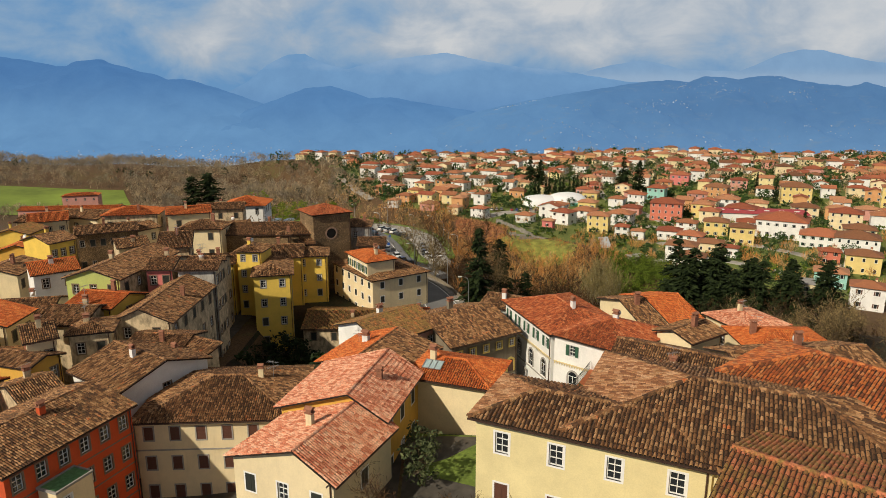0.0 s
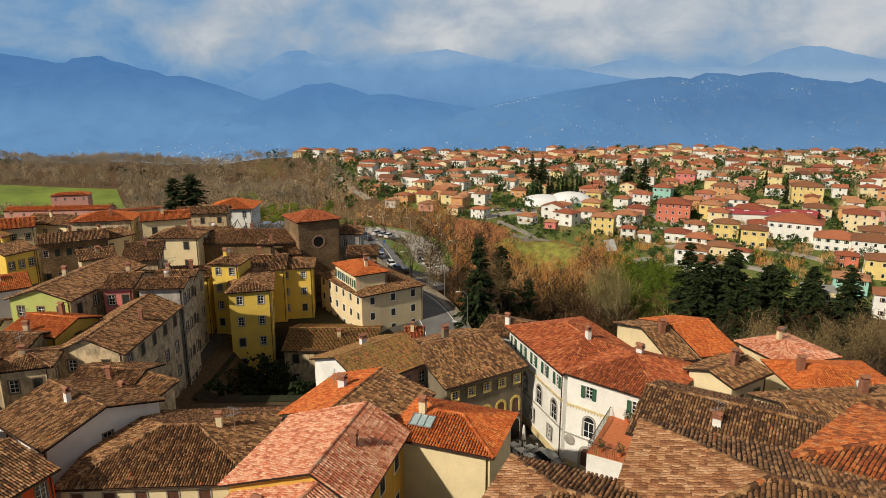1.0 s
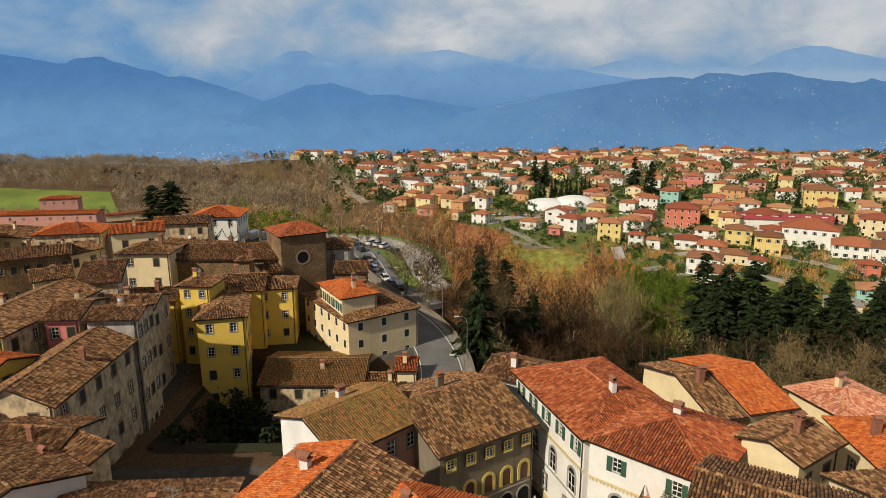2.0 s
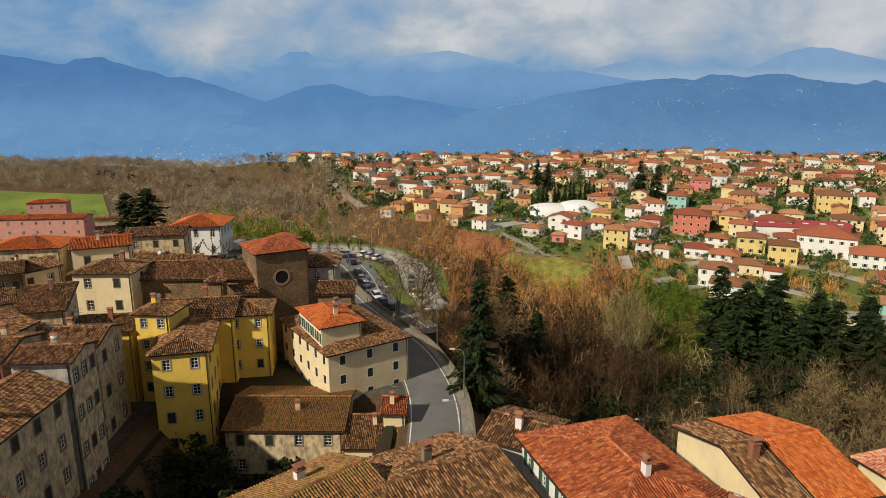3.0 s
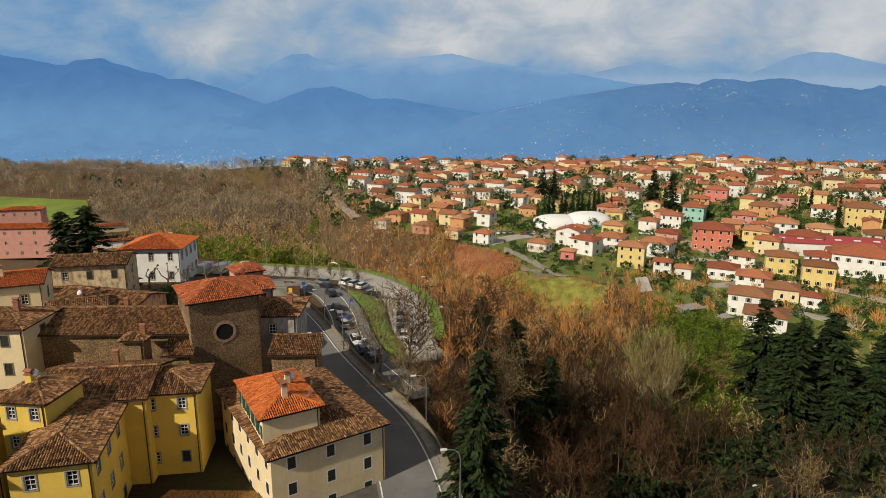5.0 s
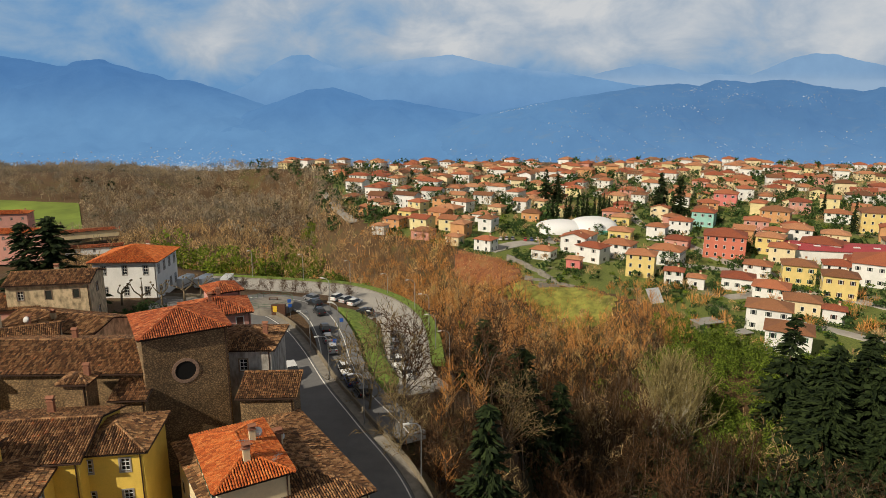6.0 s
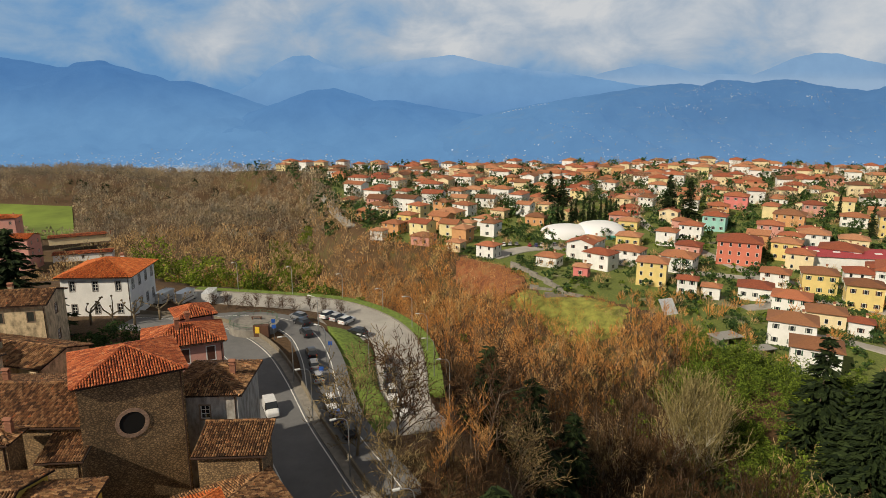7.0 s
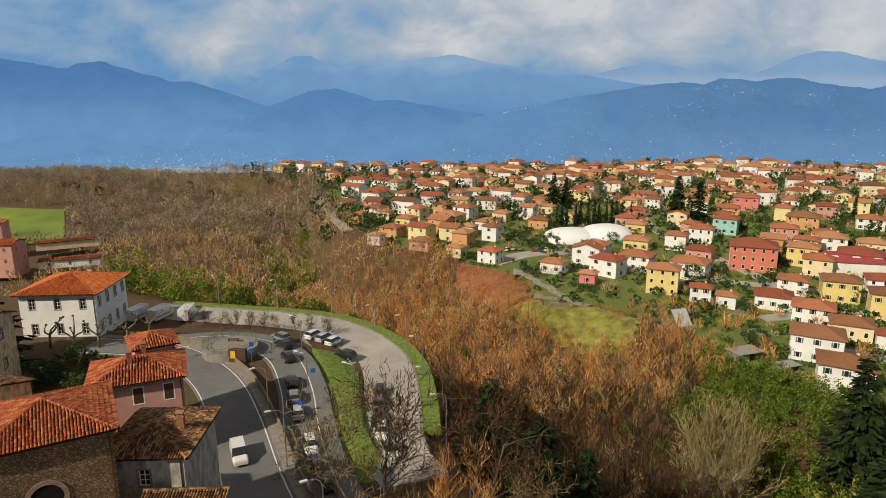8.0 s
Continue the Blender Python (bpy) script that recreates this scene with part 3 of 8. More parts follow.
    for k in range(chimneys):
        s = [Vector(p) + lift for p in r.choice(slopes)]
        top_mid = (s[2] + s[-1]) / 2
        low_mid = s[0].lerp(s[1], r.uniform(0.25, 0.75))
        p = low_mid.lerp(top_mid, r.uniform(0.45, 0.85))
        ch = cached(("chimney", r.randrange(3), wall_mat.name), lambda: chimney_shape(r.uniform(0.8, 1.15), r.uniform(0.6, 1.3)).mesh("chimney", r.choice((brick_clay, wall_mat)), brick_clay))
        under("chimney", ch, ro, "", pose(p.x, p.y, p.z))
        ROOF_SPOTS.append(m @ low_mid.lerp(top_mid, r.uniform(0.4, 0.9)) if parent is None else m @ p)
    return top


SUBURB_AT = []


def suburb(x, y, z, yaw, w, d, h, roof, wall_mat, tile_mat, floors, far=False):
    """A plain plastered house out on the terrace."""
    w, d, h = w * 0.84, d * 0.88, max(h, 4.4) * 1.15
    yaw += (int(x * 7 + y * 3) % 5 - 2) * 2.5
    SUBURB_AT.append((x, y, max(w, d)))
    top = thing("suburb_house", pose(x, y, z, 0, 0, yaw), "%s suburban house with %s" % (wall_mat.name.replace("_", " "), WORDS[tile_mat.name]), "house", "suburb houses")
    wall, boards = Shape(), Shape()
    if roof == "flat":
        wall.box(-w / 2, w / 2, -d / 2, d / 2, 0, h)
        boards.box(-w / 2 - 0.2, w / 2 + 0.2, -d / 2 - 0.2, d / 2 + 0.2, h, h + 0.3)
    else:
        slopes, ridges, gable = slopes_of(roof, w, d, 19, 0.6)
        for s in slopes:
            slab(boards, [Vector(p) + Vector((0, 0, h)) for p in s], 0.2)
        c = [(-w / 2, -d / 2), (w / 2, -d / 2), (w / 2, d / 2), (-w / 2, d / 2)]
        for a, b in ((0, 1), (1, 2), (2, 3), (3, 0)):
            holed_wall(wall, c[a], c[b], 0, h, [])
        if gable:
            for ys in (-d / 2, d / 2):
                if gable[0] == "y":
                    wall.add([(-w / 2, ys, h), (w / 2, ys, h), (gable[1], ys, h + gable[2] - 0.06)], [(0, 1, 2)])
            for xs in (-w / 2, w / 2):
                if gable[0] == "x":
                    wall.add([(xs, -d / 2, h), (xs, d / 2, h), (xs, gable[1], h + gable[2] - 0.06)], [(0, 1, 2)])
    under("wall", wall.mesh("wall", wall_mat), top)
    ro = under("roof", boards.mesh("roof", tile_mat), top)
    if roof != "flat":
        under("chimney", cached("sub_chimney", lambda: chimney_shape().mesh("chimney", wall_mat, brick_clay)), ro, "", pose(w * 0.2, d * 0.12, h + d * 0.08))
    rng = random.Random(int(x * 31 + y * 17))
    sh = rng.choice((green_shutter, brown_shutter, grey_shutter, None, None))
    me = cached(("subwin", sh.name if sh else ""), lambda: suburb_window(sh))
    fh = h / floors
    for side, size in ((0, w), (1, d), (3, d)):
        if side == 3 and far:
            continue
        n = max(1, int(size / (3.2 if not far else 4.5)))
        ang = (0, 90, 180, 270)[side]
        for k in range(floors):
            for i in range(n):
                s = size * ((i + 0.5) / n - 0.5)
                off = d / 2 if side == 0 else w / 2
                under("window", me, top, "", pose(0, 0, 0, 0, 0, ang) @ pose(s, -off - 0.01, k * fh + fh * 0.36))
    return top


def suburb_window(sh):
    """A plain window with its surround; shutters folded back on the wall."""
    xs, zs = [-0.86, -0.5, -0.42, 0.42, 0.5, 0.86], [-0.1, 0.0, 1.35, 1.45]
    trim, leaf = (-0.06, 0), (-0.045, 2) if sh is not None else None
    rows = [[None, trim, trim, trim, None], [leaf, trim, (-0.01, 1), trim, leaf], [None, trim, trim, trim, None]]
    return relief_mesh("window", xs, zs, rows, [white_paint, window_glass, sh or white_paint])


def chimney_shape(k=1.0, tall=0.9):
    """A brick stack with a slotted hood under a small tiled ridge, all of one piece."""
    x, y = 0.32 * k, 0.25 * k
    s = Shape()
    s.box(-x, x, -y, y, -0.7, tall, 0)
    s.box(-x * 1.25, x * 1.25, -y * 1.3, y * 1.3, tall, tall + 0.1, 1)
    s.box(-x * 0.9, x * 0.9, -y * 0.9, -y * 0.5, tall + 0.1, tall + 0.4, 1)
    s.box(-x * 0.9, x * 0.9, y * 0.5, y * 0.9, tall + 0.1, tall + 0.4, 1)
    a, b, c = x * 1.3, y * 1.45, tall + 0.4
    s.add([(-a, -b, c), (a, -b, c), (a, b, c), (-a, b, c), (-a, 0, c + 0.22), (a, 0, c + 0.22)], [(3, 2, 1, 0), (0, 1, 5, 4), (2, 3, 4, 5), (1, 2, 5), (3, 0, 4)], 1)
    return s
# ---- the lie of the land ----
TOWN_EDGE = [(-140, -80), (70, -80), (62, 40), (48, 78), (30, 92), (14, 96), (6, 104), (4.5, 122), (0.5, 140), (-5, 150), (-4.5, 155), (6, 157), (8, 164), (5, 171),
             (-0.5, 183), (-2, 203), (-7, 213), (-14, 224.5), (-25, 230.5), (-46, 236.5), (-62, 240), (-76, 247), (-95, 244), (-130, 232), (-260, 215), (-260, -80)]
SUBURB_EDGE = [(-300, 760), (-150, 640), (-92, 560), (-70, 470), (-52, 425), (-34, 384), (-3, 362), (24, 334), (33, 297), (49, 297), (60, 284), (72, 274),
               (69, 250), (73, 234), (82, 222), (100, 205), (130, 160), (190, 90), (420, 60), (1400, 300), (1400, 900), (-300, 900)]


def to_edge(x, y, poly):
    """Metres from the points to a polygon's edge, negative inside it."""
    x, y = np.asarray(x, float), np.asarray(y, float)
    best, inside = np.full(x.shape, 1e9), np.zeros(x.shape, bool)
    for (ax, ay), (bx, by) in zip(poly, poly[1:] + poly[:1]):
        ex, ey = bx - ax, by - ay
        k = np.clip(((x - ax) * ex + (y - ay) * ey) / (ex * ex + ey * ey), 0, 1)
        best = np.minimum(best, np.hypot(x - ax - k * ex, y - ay - k * ey))
        cross = (ay > y) != (by > y)
        if ay != by:
            inside ^= cross & (x < ex * (y - ay) / ey + ax)
    return np.where(inside, -best, best)


def ramp(v, a, b):
    k = np.clip((v - a) / (b - a), 0, 1)
    return k * k * (3 - 2 * k)


def ground_z(x, y):
    """Height of the open ground: town hill, ravine, suburb on its terrace, valley behind."""
    x, y = np.asarray(x, float), np.asarray(y, float)
    town = 13 + 3.5 * ramp(y, 105, 70) * ramp(x, -30, 0) + 7 * ramp(y, 66, 55) * ramp(x, -16, -5) - 2.5 * ramp(y, 155, 172) * ramp(x, -27, -9) - 2.5 * ramp(y, 203, 226)
    town = town - 6.5 * ramp(x, -37, -32) * ramp(x, -6, -10) * ramp(y, 96, 102) * ramp(y, 124, 116)
    low = -10 - 12 * ramp(y, 150, 230) - 16 * ramp(y, 240, 420) * ramp(x, 40, -60)
    low = low + 10 * ramp(x, 40, 90) * ramp(y, 200, 120) + 1.6 * np.sin(x * 0.11 + 1) * np.sin(y * 0.09)
    sub = -10 + 5.5 * ramp(y, 290, 600) + 2.5 * ramp(x, 60, 160) * ramp(y, 260, 400)
    west = -25 + 9 * ramp(y, 600, 720) + 5 * np.sin(x * 0.017 + 0.8) * np.sin(y * 0.021) + 4 * np.sin(x * 0.009 - y * 0.012)
    low = low + (west - low) * ramp(x, -60, -130) * ramp(y, 240, 330)
    low = low + (-10 - low) * ramp(y, 600, 760)
    z = low + (town - low) * ramp(to_edge(x, y, TOWN_EDGE), 14, 0)
    z = z + (sub - z) * ramp(to_edge(x, y, SUBURB_EDGE), 26, 0)
    crest = 655 + 45 * np.sin(x * 0.009 + 0.6) + 20 * np.sin(x * 0.031)
    return z - 215 * ramp(np.hypot(x * 0.35, y), crest, crest + 900)

# ---- ground ----
def earth(nt, b):
    big = tex(nt, "ShaderNodeTexNoise", 0.02, 8, 0.65)
    mid = tex(nt, "ShaderNodeTexNoise", 0.22, 7, 0.7)
    fine = tex(nt, "ShaderNodeTexNoise", 2.5, 5, 0.75)
    grass = ramp_of(nt, fine.outputs[0], [(0.3, (0.04, 0.05, 0.012)), (0.7, (0.14, 0.15, 0.035))]).outputs[0]
    litter = ramp_of(nt, fine.outputs[0], [(0.3, (0.045, 0.025, 0.011)), (0.7, (0.16, 0.09, 0.038))]).outputs[0]
    f = mixed(nt, 0.55, big.outputs[0], mid.outputs[0])
    k = ramp_of(nt, f, [(0.52, (0, 0, 0)), (0.66, (1, 1, 1))]).outputs[0]
    nt.links.new(mixed(nt, k, litter, grass), b.inputs["Base Color"])
    b.inputs["Roughness"].default_value = 1.0
    relief(nt, b, fine.outputs[0], 0.6, 0.3)


earth_mat = material("earth_and_grass", earth)


def sheet(xs, ys, fn, mat, name):
    X, Y = np.meshgrid(xs, ys)
    Z = fn(X, Y)
    v = np.stack([X, Y, Z], -1).reshape(-1, 3)
    nx, ny = len(xs), len(ys)
    i = (np.arange(ny - 1)[:, None] * nx + np.arange(nx - 1)[None]).ravel()
    me = quads_mesh(name, v, np.stack([i, i + 1, i + nx + 1, i + nx], 1), [mat])
    me.polygons.foreach_set("use_smooth", np.ones(len(me.polygons), dtype=bool))
    return me


xs = np.concatenate([np.linspace(-3800, -420, 50), np.linspace(-400, -126, 50), np.arange(-120, 160, 4.0), np.linspace(165, 520, 60), np.linspace(560, 3800, 50)])
ys = np.concatenate([np.linspace(-600, -60, 12), np.arange(-50, 460, 4.0), np.linspace(468, 1000, 90), np.linspace(1030, 2900, 40)])
ground = tagged(new("ground", sheet(xs, ys, ground_z, earth_mat, "ground")), "rough ground of grass, leaf litter and earth", "ground", kind="structure")



def patch_sheet(name, poly, inset, step, lift, mat, label, category, box, hole=None):
    """A sheet over the ground inside a polygon."""
    px, py = np.arange(box[0], box[1], step), np.arange(box[2], box[3], step)
    X, Y = np.meshgrid(px, py)
    v = np.stack([X, Y, ground_z(X, Y) + lift], -1).reshape(-1, 3)
    ok = (to_edge(X, Y, poly) < -inset).ravel()
    if hole:
        ok &= (to_edge(X, Y, hole) > 0).ravel()
    nx = len(px)
    i = (np.arange(len(py) - 1)[:, None] * nx + np.arange(nx - 1)[None]).ravel()
    q = np.stack([i, i + 1, i + nx + 1, i + nx], 1)
    q = q[ok[q].all(1)]
    used, q2 = np.unique(q, return_inverse=True)
    tagged(new(name, quads_mesh(name, v[used], q2.reshape(q.shape), [mat])), label, category, kind="structure")


def garden(nt, b):
    big = tex(nt, "ShaderNodeTexNoise", 0.055, 5, 0.7)
    fine = tex(nt, "ShaderNodeTexNoise", 1.6, 5, 0.75)
    grass = ramp_of(nt, fine.outputs[0], [(0.3, (0.06, 0.085, 0.016)), (0.7, (0.20, 0.235, 0.045))]).outputs[0]
    bare = ramp_of(nt, fine.outputs[0], [(0.3, (0.16, 0.13, 0.09)), (0.7, (0.36, 0.31, 0.24))]).outputs[0]
    k = ramp_of(nt, big.outputs[0], [(0.32, (0, 0, 0)), (0.42, (1, 1, 1))]).outputs[0]
    nt.links.new(mixed(nt, k, bare, grass), b.inputs["Base Color"])
    b.inputs["Roughness"].default_value = 1.0


garden_mat = material("gardens_and_yards", garden)
patch_sheet("ground_suburb", SUBURB_EDGE, 1.0, 3.0, 0.08, garden_mat, "gardens, lawns and pale yards between the houses", "ground", (-110, 480, 200, 600))
paving = plain("old_paving", (0.075, 0.066, 0.055), 0.95, vary=0.35, scale=0.8)
COURT = [(-36, 94), (-6, 92), (-4, 118), (-13, 121), (-22, 135), (-22, 141), (-37, 138)]
patch_sheet("pavement_town", TOWN_EDGE, 3.0, 3.0, 0.05, paving, "worn grey stone paving of the old alleys", "pavement", (-120, 60, -20, 150), COURT)
# ---- mountains across the valley: ranges one behind the other, paler with distance ----
RIGHT_HILL = [(-317, -190), (-124, -114), (66, -39), (255, 10), (443, 47), (629, 78), (815, 108), (939, 127), (1093, 151), (1247, 163), (1371, 151), (1461, 184), (1554, 178), (1648, 165), (1769, 186), (1862, 183), (1957, 156), (2115, 126), (2389, 111), (2800, 78)]
MIDDLE_HILL = [(-1270, -17), (-1024, 67), (-866, 126), (-712, 140), (-611, 113), (-475, 67), (-339, 73), (-202, 47), (2, 13), (208, -17), (550, -40), (1030, -83)]
LEFT_RANGE = [(-3062, 352), (-2850, 328), (-2673, 304), (-2498, 269), (-2372, 269), (-2314, 300), (-2205, 310), (-2155, 283), (-2084, 272), (-1998, 241), (-1874, 217), (-1788, 182), (-1679, 189), (-1602, 168), (-1433, 116), (-1186, 32), (-865, -56), (-505, -145), (-70, -223)]
MASSIF = [(-2123, 87), (-1809, 125), (-1540, 98), (-1380, 173), (-1218, 298), (-1081, 360), (-966, 364), (-855, 305), (-684, 261), (-454, 320), (-226, 345), (1, 370), (229, 319), (495, 275), (761, 253), (990, 216), (1219, 179), (1714, 142), (3418, 86)]
FAR_PEAKS = [(971, 246), (1169, 296), (1288, 316), (1406, 335), (1548, 312), (1732, 265), (2133, 257), (2285, 319), (2398, 372), (2552, 407), (2711, 403), (2874, 364), (3119, 318), (3438, 302)]


def range_z(line, y0, y1, seed, folds):
    """A mountain side that climbs from the valley floor at y0 to its skyline at y1, in spurs and gullies."""
    lx, lz = [p[0] for p in line], [p[1] for p in line]

    def z(x, y):
        k = ramp(y, y0, y1)
        top = np.interp(x, lx, lz, left=-260, right=lz[-1])
        r = np.zeros_like(x)
        for i, (f, a) in enumerate(((0.0018, 70), (0.0043, 40), (0.0095, 20), (0.022, 9), (0.047, 5))):
            r = r + a * (1 - 2 * np.abs(np.sin(x * f + seed + i * 2.1 + 1.4 * np.sin(y * f * 0.8 + i + seed))))
            r = r + 0.4 * a * np.sin(x * f * 1.7 + y * f * 2.1 + i + seed)
        crag = 3.0 * np.abs(np.sin(x * 0.023 + seed)) + 2.0 * np.abs(np.sin(x * 0.061 + 1))
        return -222 + (top + 222) * k ** 0.8 + r * folds * np.minimum(1, 4 * k * (1 - k)) * np.clip((top + 222) / 300, 0, 1) + crag * k * k
    return z


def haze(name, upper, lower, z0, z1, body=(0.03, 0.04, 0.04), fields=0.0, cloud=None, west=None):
    """Haze painted on a range as glowing colour: blue over the dark woods, thicker low down; pale fields; cloud painted
    on the crests.
    """
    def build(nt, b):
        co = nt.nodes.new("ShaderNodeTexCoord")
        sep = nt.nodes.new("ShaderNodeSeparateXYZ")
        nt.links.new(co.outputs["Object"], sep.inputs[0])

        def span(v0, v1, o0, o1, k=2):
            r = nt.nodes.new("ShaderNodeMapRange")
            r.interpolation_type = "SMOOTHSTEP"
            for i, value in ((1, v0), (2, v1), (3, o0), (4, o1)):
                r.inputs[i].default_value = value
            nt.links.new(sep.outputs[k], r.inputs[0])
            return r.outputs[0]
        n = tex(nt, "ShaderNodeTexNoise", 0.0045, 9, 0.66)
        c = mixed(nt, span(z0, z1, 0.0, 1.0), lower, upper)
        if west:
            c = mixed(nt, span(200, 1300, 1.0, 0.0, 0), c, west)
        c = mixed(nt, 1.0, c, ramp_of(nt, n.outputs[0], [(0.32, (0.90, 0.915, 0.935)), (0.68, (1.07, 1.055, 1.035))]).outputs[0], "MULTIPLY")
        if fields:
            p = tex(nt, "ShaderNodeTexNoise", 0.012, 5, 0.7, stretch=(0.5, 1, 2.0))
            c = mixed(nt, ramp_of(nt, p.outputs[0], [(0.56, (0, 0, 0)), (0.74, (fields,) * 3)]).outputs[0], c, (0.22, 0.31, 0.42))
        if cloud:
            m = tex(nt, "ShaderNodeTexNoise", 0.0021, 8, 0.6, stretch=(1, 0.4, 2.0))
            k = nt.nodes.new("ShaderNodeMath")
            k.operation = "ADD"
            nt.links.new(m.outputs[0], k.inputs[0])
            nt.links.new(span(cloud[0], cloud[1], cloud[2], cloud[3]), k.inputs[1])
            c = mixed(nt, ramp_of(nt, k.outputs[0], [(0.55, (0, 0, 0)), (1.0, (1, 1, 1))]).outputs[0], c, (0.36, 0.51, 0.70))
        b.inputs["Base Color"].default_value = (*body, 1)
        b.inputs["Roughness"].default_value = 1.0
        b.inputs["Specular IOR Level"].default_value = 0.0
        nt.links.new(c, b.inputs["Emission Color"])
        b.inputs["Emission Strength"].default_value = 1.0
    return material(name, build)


right_z, middle_z, left_z = range_z(RIGHT_HILL, 2700, 3700, 0.3, 1.0), range_z(MIDDLE_HILL, 3000, 4000, 1.9, 0.7), range_z(LEFT_RANGE, 2900, 4200, 4.2, 0.8)
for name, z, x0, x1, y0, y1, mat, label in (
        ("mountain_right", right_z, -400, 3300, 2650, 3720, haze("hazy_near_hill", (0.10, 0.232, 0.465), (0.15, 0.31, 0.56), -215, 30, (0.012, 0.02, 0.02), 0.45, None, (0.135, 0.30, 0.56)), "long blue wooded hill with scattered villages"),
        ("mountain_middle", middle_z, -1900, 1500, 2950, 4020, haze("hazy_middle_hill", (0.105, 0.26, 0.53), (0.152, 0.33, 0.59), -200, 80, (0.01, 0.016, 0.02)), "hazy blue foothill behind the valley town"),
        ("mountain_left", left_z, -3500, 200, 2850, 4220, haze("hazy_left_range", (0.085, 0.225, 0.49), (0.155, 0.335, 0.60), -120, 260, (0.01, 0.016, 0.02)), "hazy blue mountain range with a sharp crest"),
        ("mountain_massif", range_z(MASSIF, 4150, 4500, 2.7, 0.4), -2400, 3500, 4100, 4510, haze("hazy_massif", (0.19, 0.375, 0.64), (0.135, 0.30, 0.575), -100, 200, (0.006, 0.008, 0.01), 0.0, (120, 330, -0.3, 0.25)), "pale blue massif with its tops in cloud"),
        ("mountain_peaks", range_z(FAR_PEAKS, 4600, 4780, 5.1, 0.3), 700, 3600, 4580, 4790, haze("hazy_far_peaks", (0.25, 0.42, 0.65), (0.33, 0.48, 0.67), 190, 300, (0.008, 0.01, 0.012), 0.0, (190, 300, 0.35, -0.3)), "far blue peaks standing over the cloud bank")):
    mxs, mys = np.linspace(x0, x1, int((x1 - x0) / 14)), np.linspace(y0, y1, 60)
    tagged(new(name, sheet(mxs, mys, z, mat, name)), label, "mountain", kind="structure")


# ---- roads ----
def asphalt_of(name, dark, light):
    def build(nt, b):
        big = tex(nt, "ShaderNodeTexNoise", 0.15, 6, 0.7)
        fine = tex(nt, "ShaderNodeTexNoise", 14.0, 3, 0.7)
        c = ramp_of(nt, big.outputs[0], [(0.3, dark), (0.7, light)]).outputs[0]
        g = ramp_of(nt, fine.outputs[0], [(0.3, (0.85, 0.85, 0.85)), (0.7, (1.1, 1.1, 1.1))]).outputs[0]
        nt.links.new(mixed(nt, 1.0, c, g, "MULTIPLY"), b.inputs["Base Color"])
        b.inputs["Roughness"].default_value = 0.85
    return material(name, build)


asphalt = asphalt_of("asphalt", (0.12, 0.12, 0.122), (0.20, 0.198, 0.195))
pale_asphalt = asphalt_of("worn_pale_asphalt", (0.32, 0.30, 0.27), (0.48, 0.45, 0.40))
road_paint = plain("road_paint", (0.72, 0.71, 0.67), 0.7)


def smooth_line(pts, n=8):
    """Catmull-Rom through the points."""
    p = [np.array(q, float) for q in pts]
    p = [2 * p[0] - p[1]] + p + [2 * p[-1] - p[-2]]
    out = []
    for a, b, c, d in zip(p, p[1:], p[2:], p[3:]):
        for k in range(n):
            t = k / n
            out.append(0.5 * (2 * b + (c - a) * t + (2 * a - 5 * b + 4 * c - d) * t * t + (3 * b - a - 3 * c + d) * t ** 3))
    return np.array(out + [p[-2]])


def ribbon(shape, line, left, right, lift, thick=0.0, slot=0):
    """A band along a line of (x, y, z), from left to right metres off it."""
    t = np.gradient(line[:, :2], axis=0)
    t /= np.linalg.norm(t, axis=1)[:, None]
    n = np.stack([-t[:, 1], t[:, 0]], 1)
    a, b = line.copy(), line.copy()
    a[:, :2] += n * left
    b[:, :2] += n * right
    a[:, 2] += lift
    b[:, 2] += lift
    k = len(line)
    if not thick:
        shape.add(np.concatenate([a, b]), [(i, k + i, k + i + 1, i + 1) for i in range(k - 1)], slot)
    else:
        c, d = a.copy(), b.copy()
        c[:, 2] -= thick
        d[:, 2] -= thick
        f = []
        for i in range(k - 1):
            f += [(i, k + i, k + i + 1, i + 1), (i, i + 1, 2 * k + i + 1, 2 * k + i), (k + i + 1, k + i, 3 * k + i, 3 * k + i + 1)]
        f += [(0, 2 * k, 3 * k, k), (k - 1, 2 * k - 1, 4 * k - 1, 3 * k - 1)]
        shape.add(np.concatenate([a, b, c, d]), f, slot)


def laid(line, half=4.0):
    """Sets a road's line on the ground, level across its width."""
    t = np.gradient(line[:, :2], axis=0)
    t /= np.linalg.norm(t, axis=1)[:, None]
    z = np.max([ground_z(line[:, 0] - t[:, 1] * k, line[:, 1] + t[:, 0] * k) for k in (-half, -half / 2, 0, half / 2, half)], axis=0)
    line[:, 2] = np.convolve(np.pad(z, 4, "edge"), np.ones(9) / 9, "valid") + 0.06
    return line


UPPER = laid(smooth_line([(1.0, 90, 0), (0.6, 106, 0), (-0.2, 122, 0), (-4.5, 138, 0), (-12, 152, 0), (-18.5, 164, 0), (-24.8, 177, 0), (-31, 188, 0), (-38, 196, 0), (-47, 202, 0), (-60, 204, 0)]))
LOWER = laid(smooth_line([(-0.2, 167, 0), (-4.0, 176, 0), (-5.4, 190, 0), (-7.6, 202, 0), (-13, 212, 0), (-21, 219, 0), (-31, 223.5, 0), (-44, 227, 0), (-60, 230, 0)]))
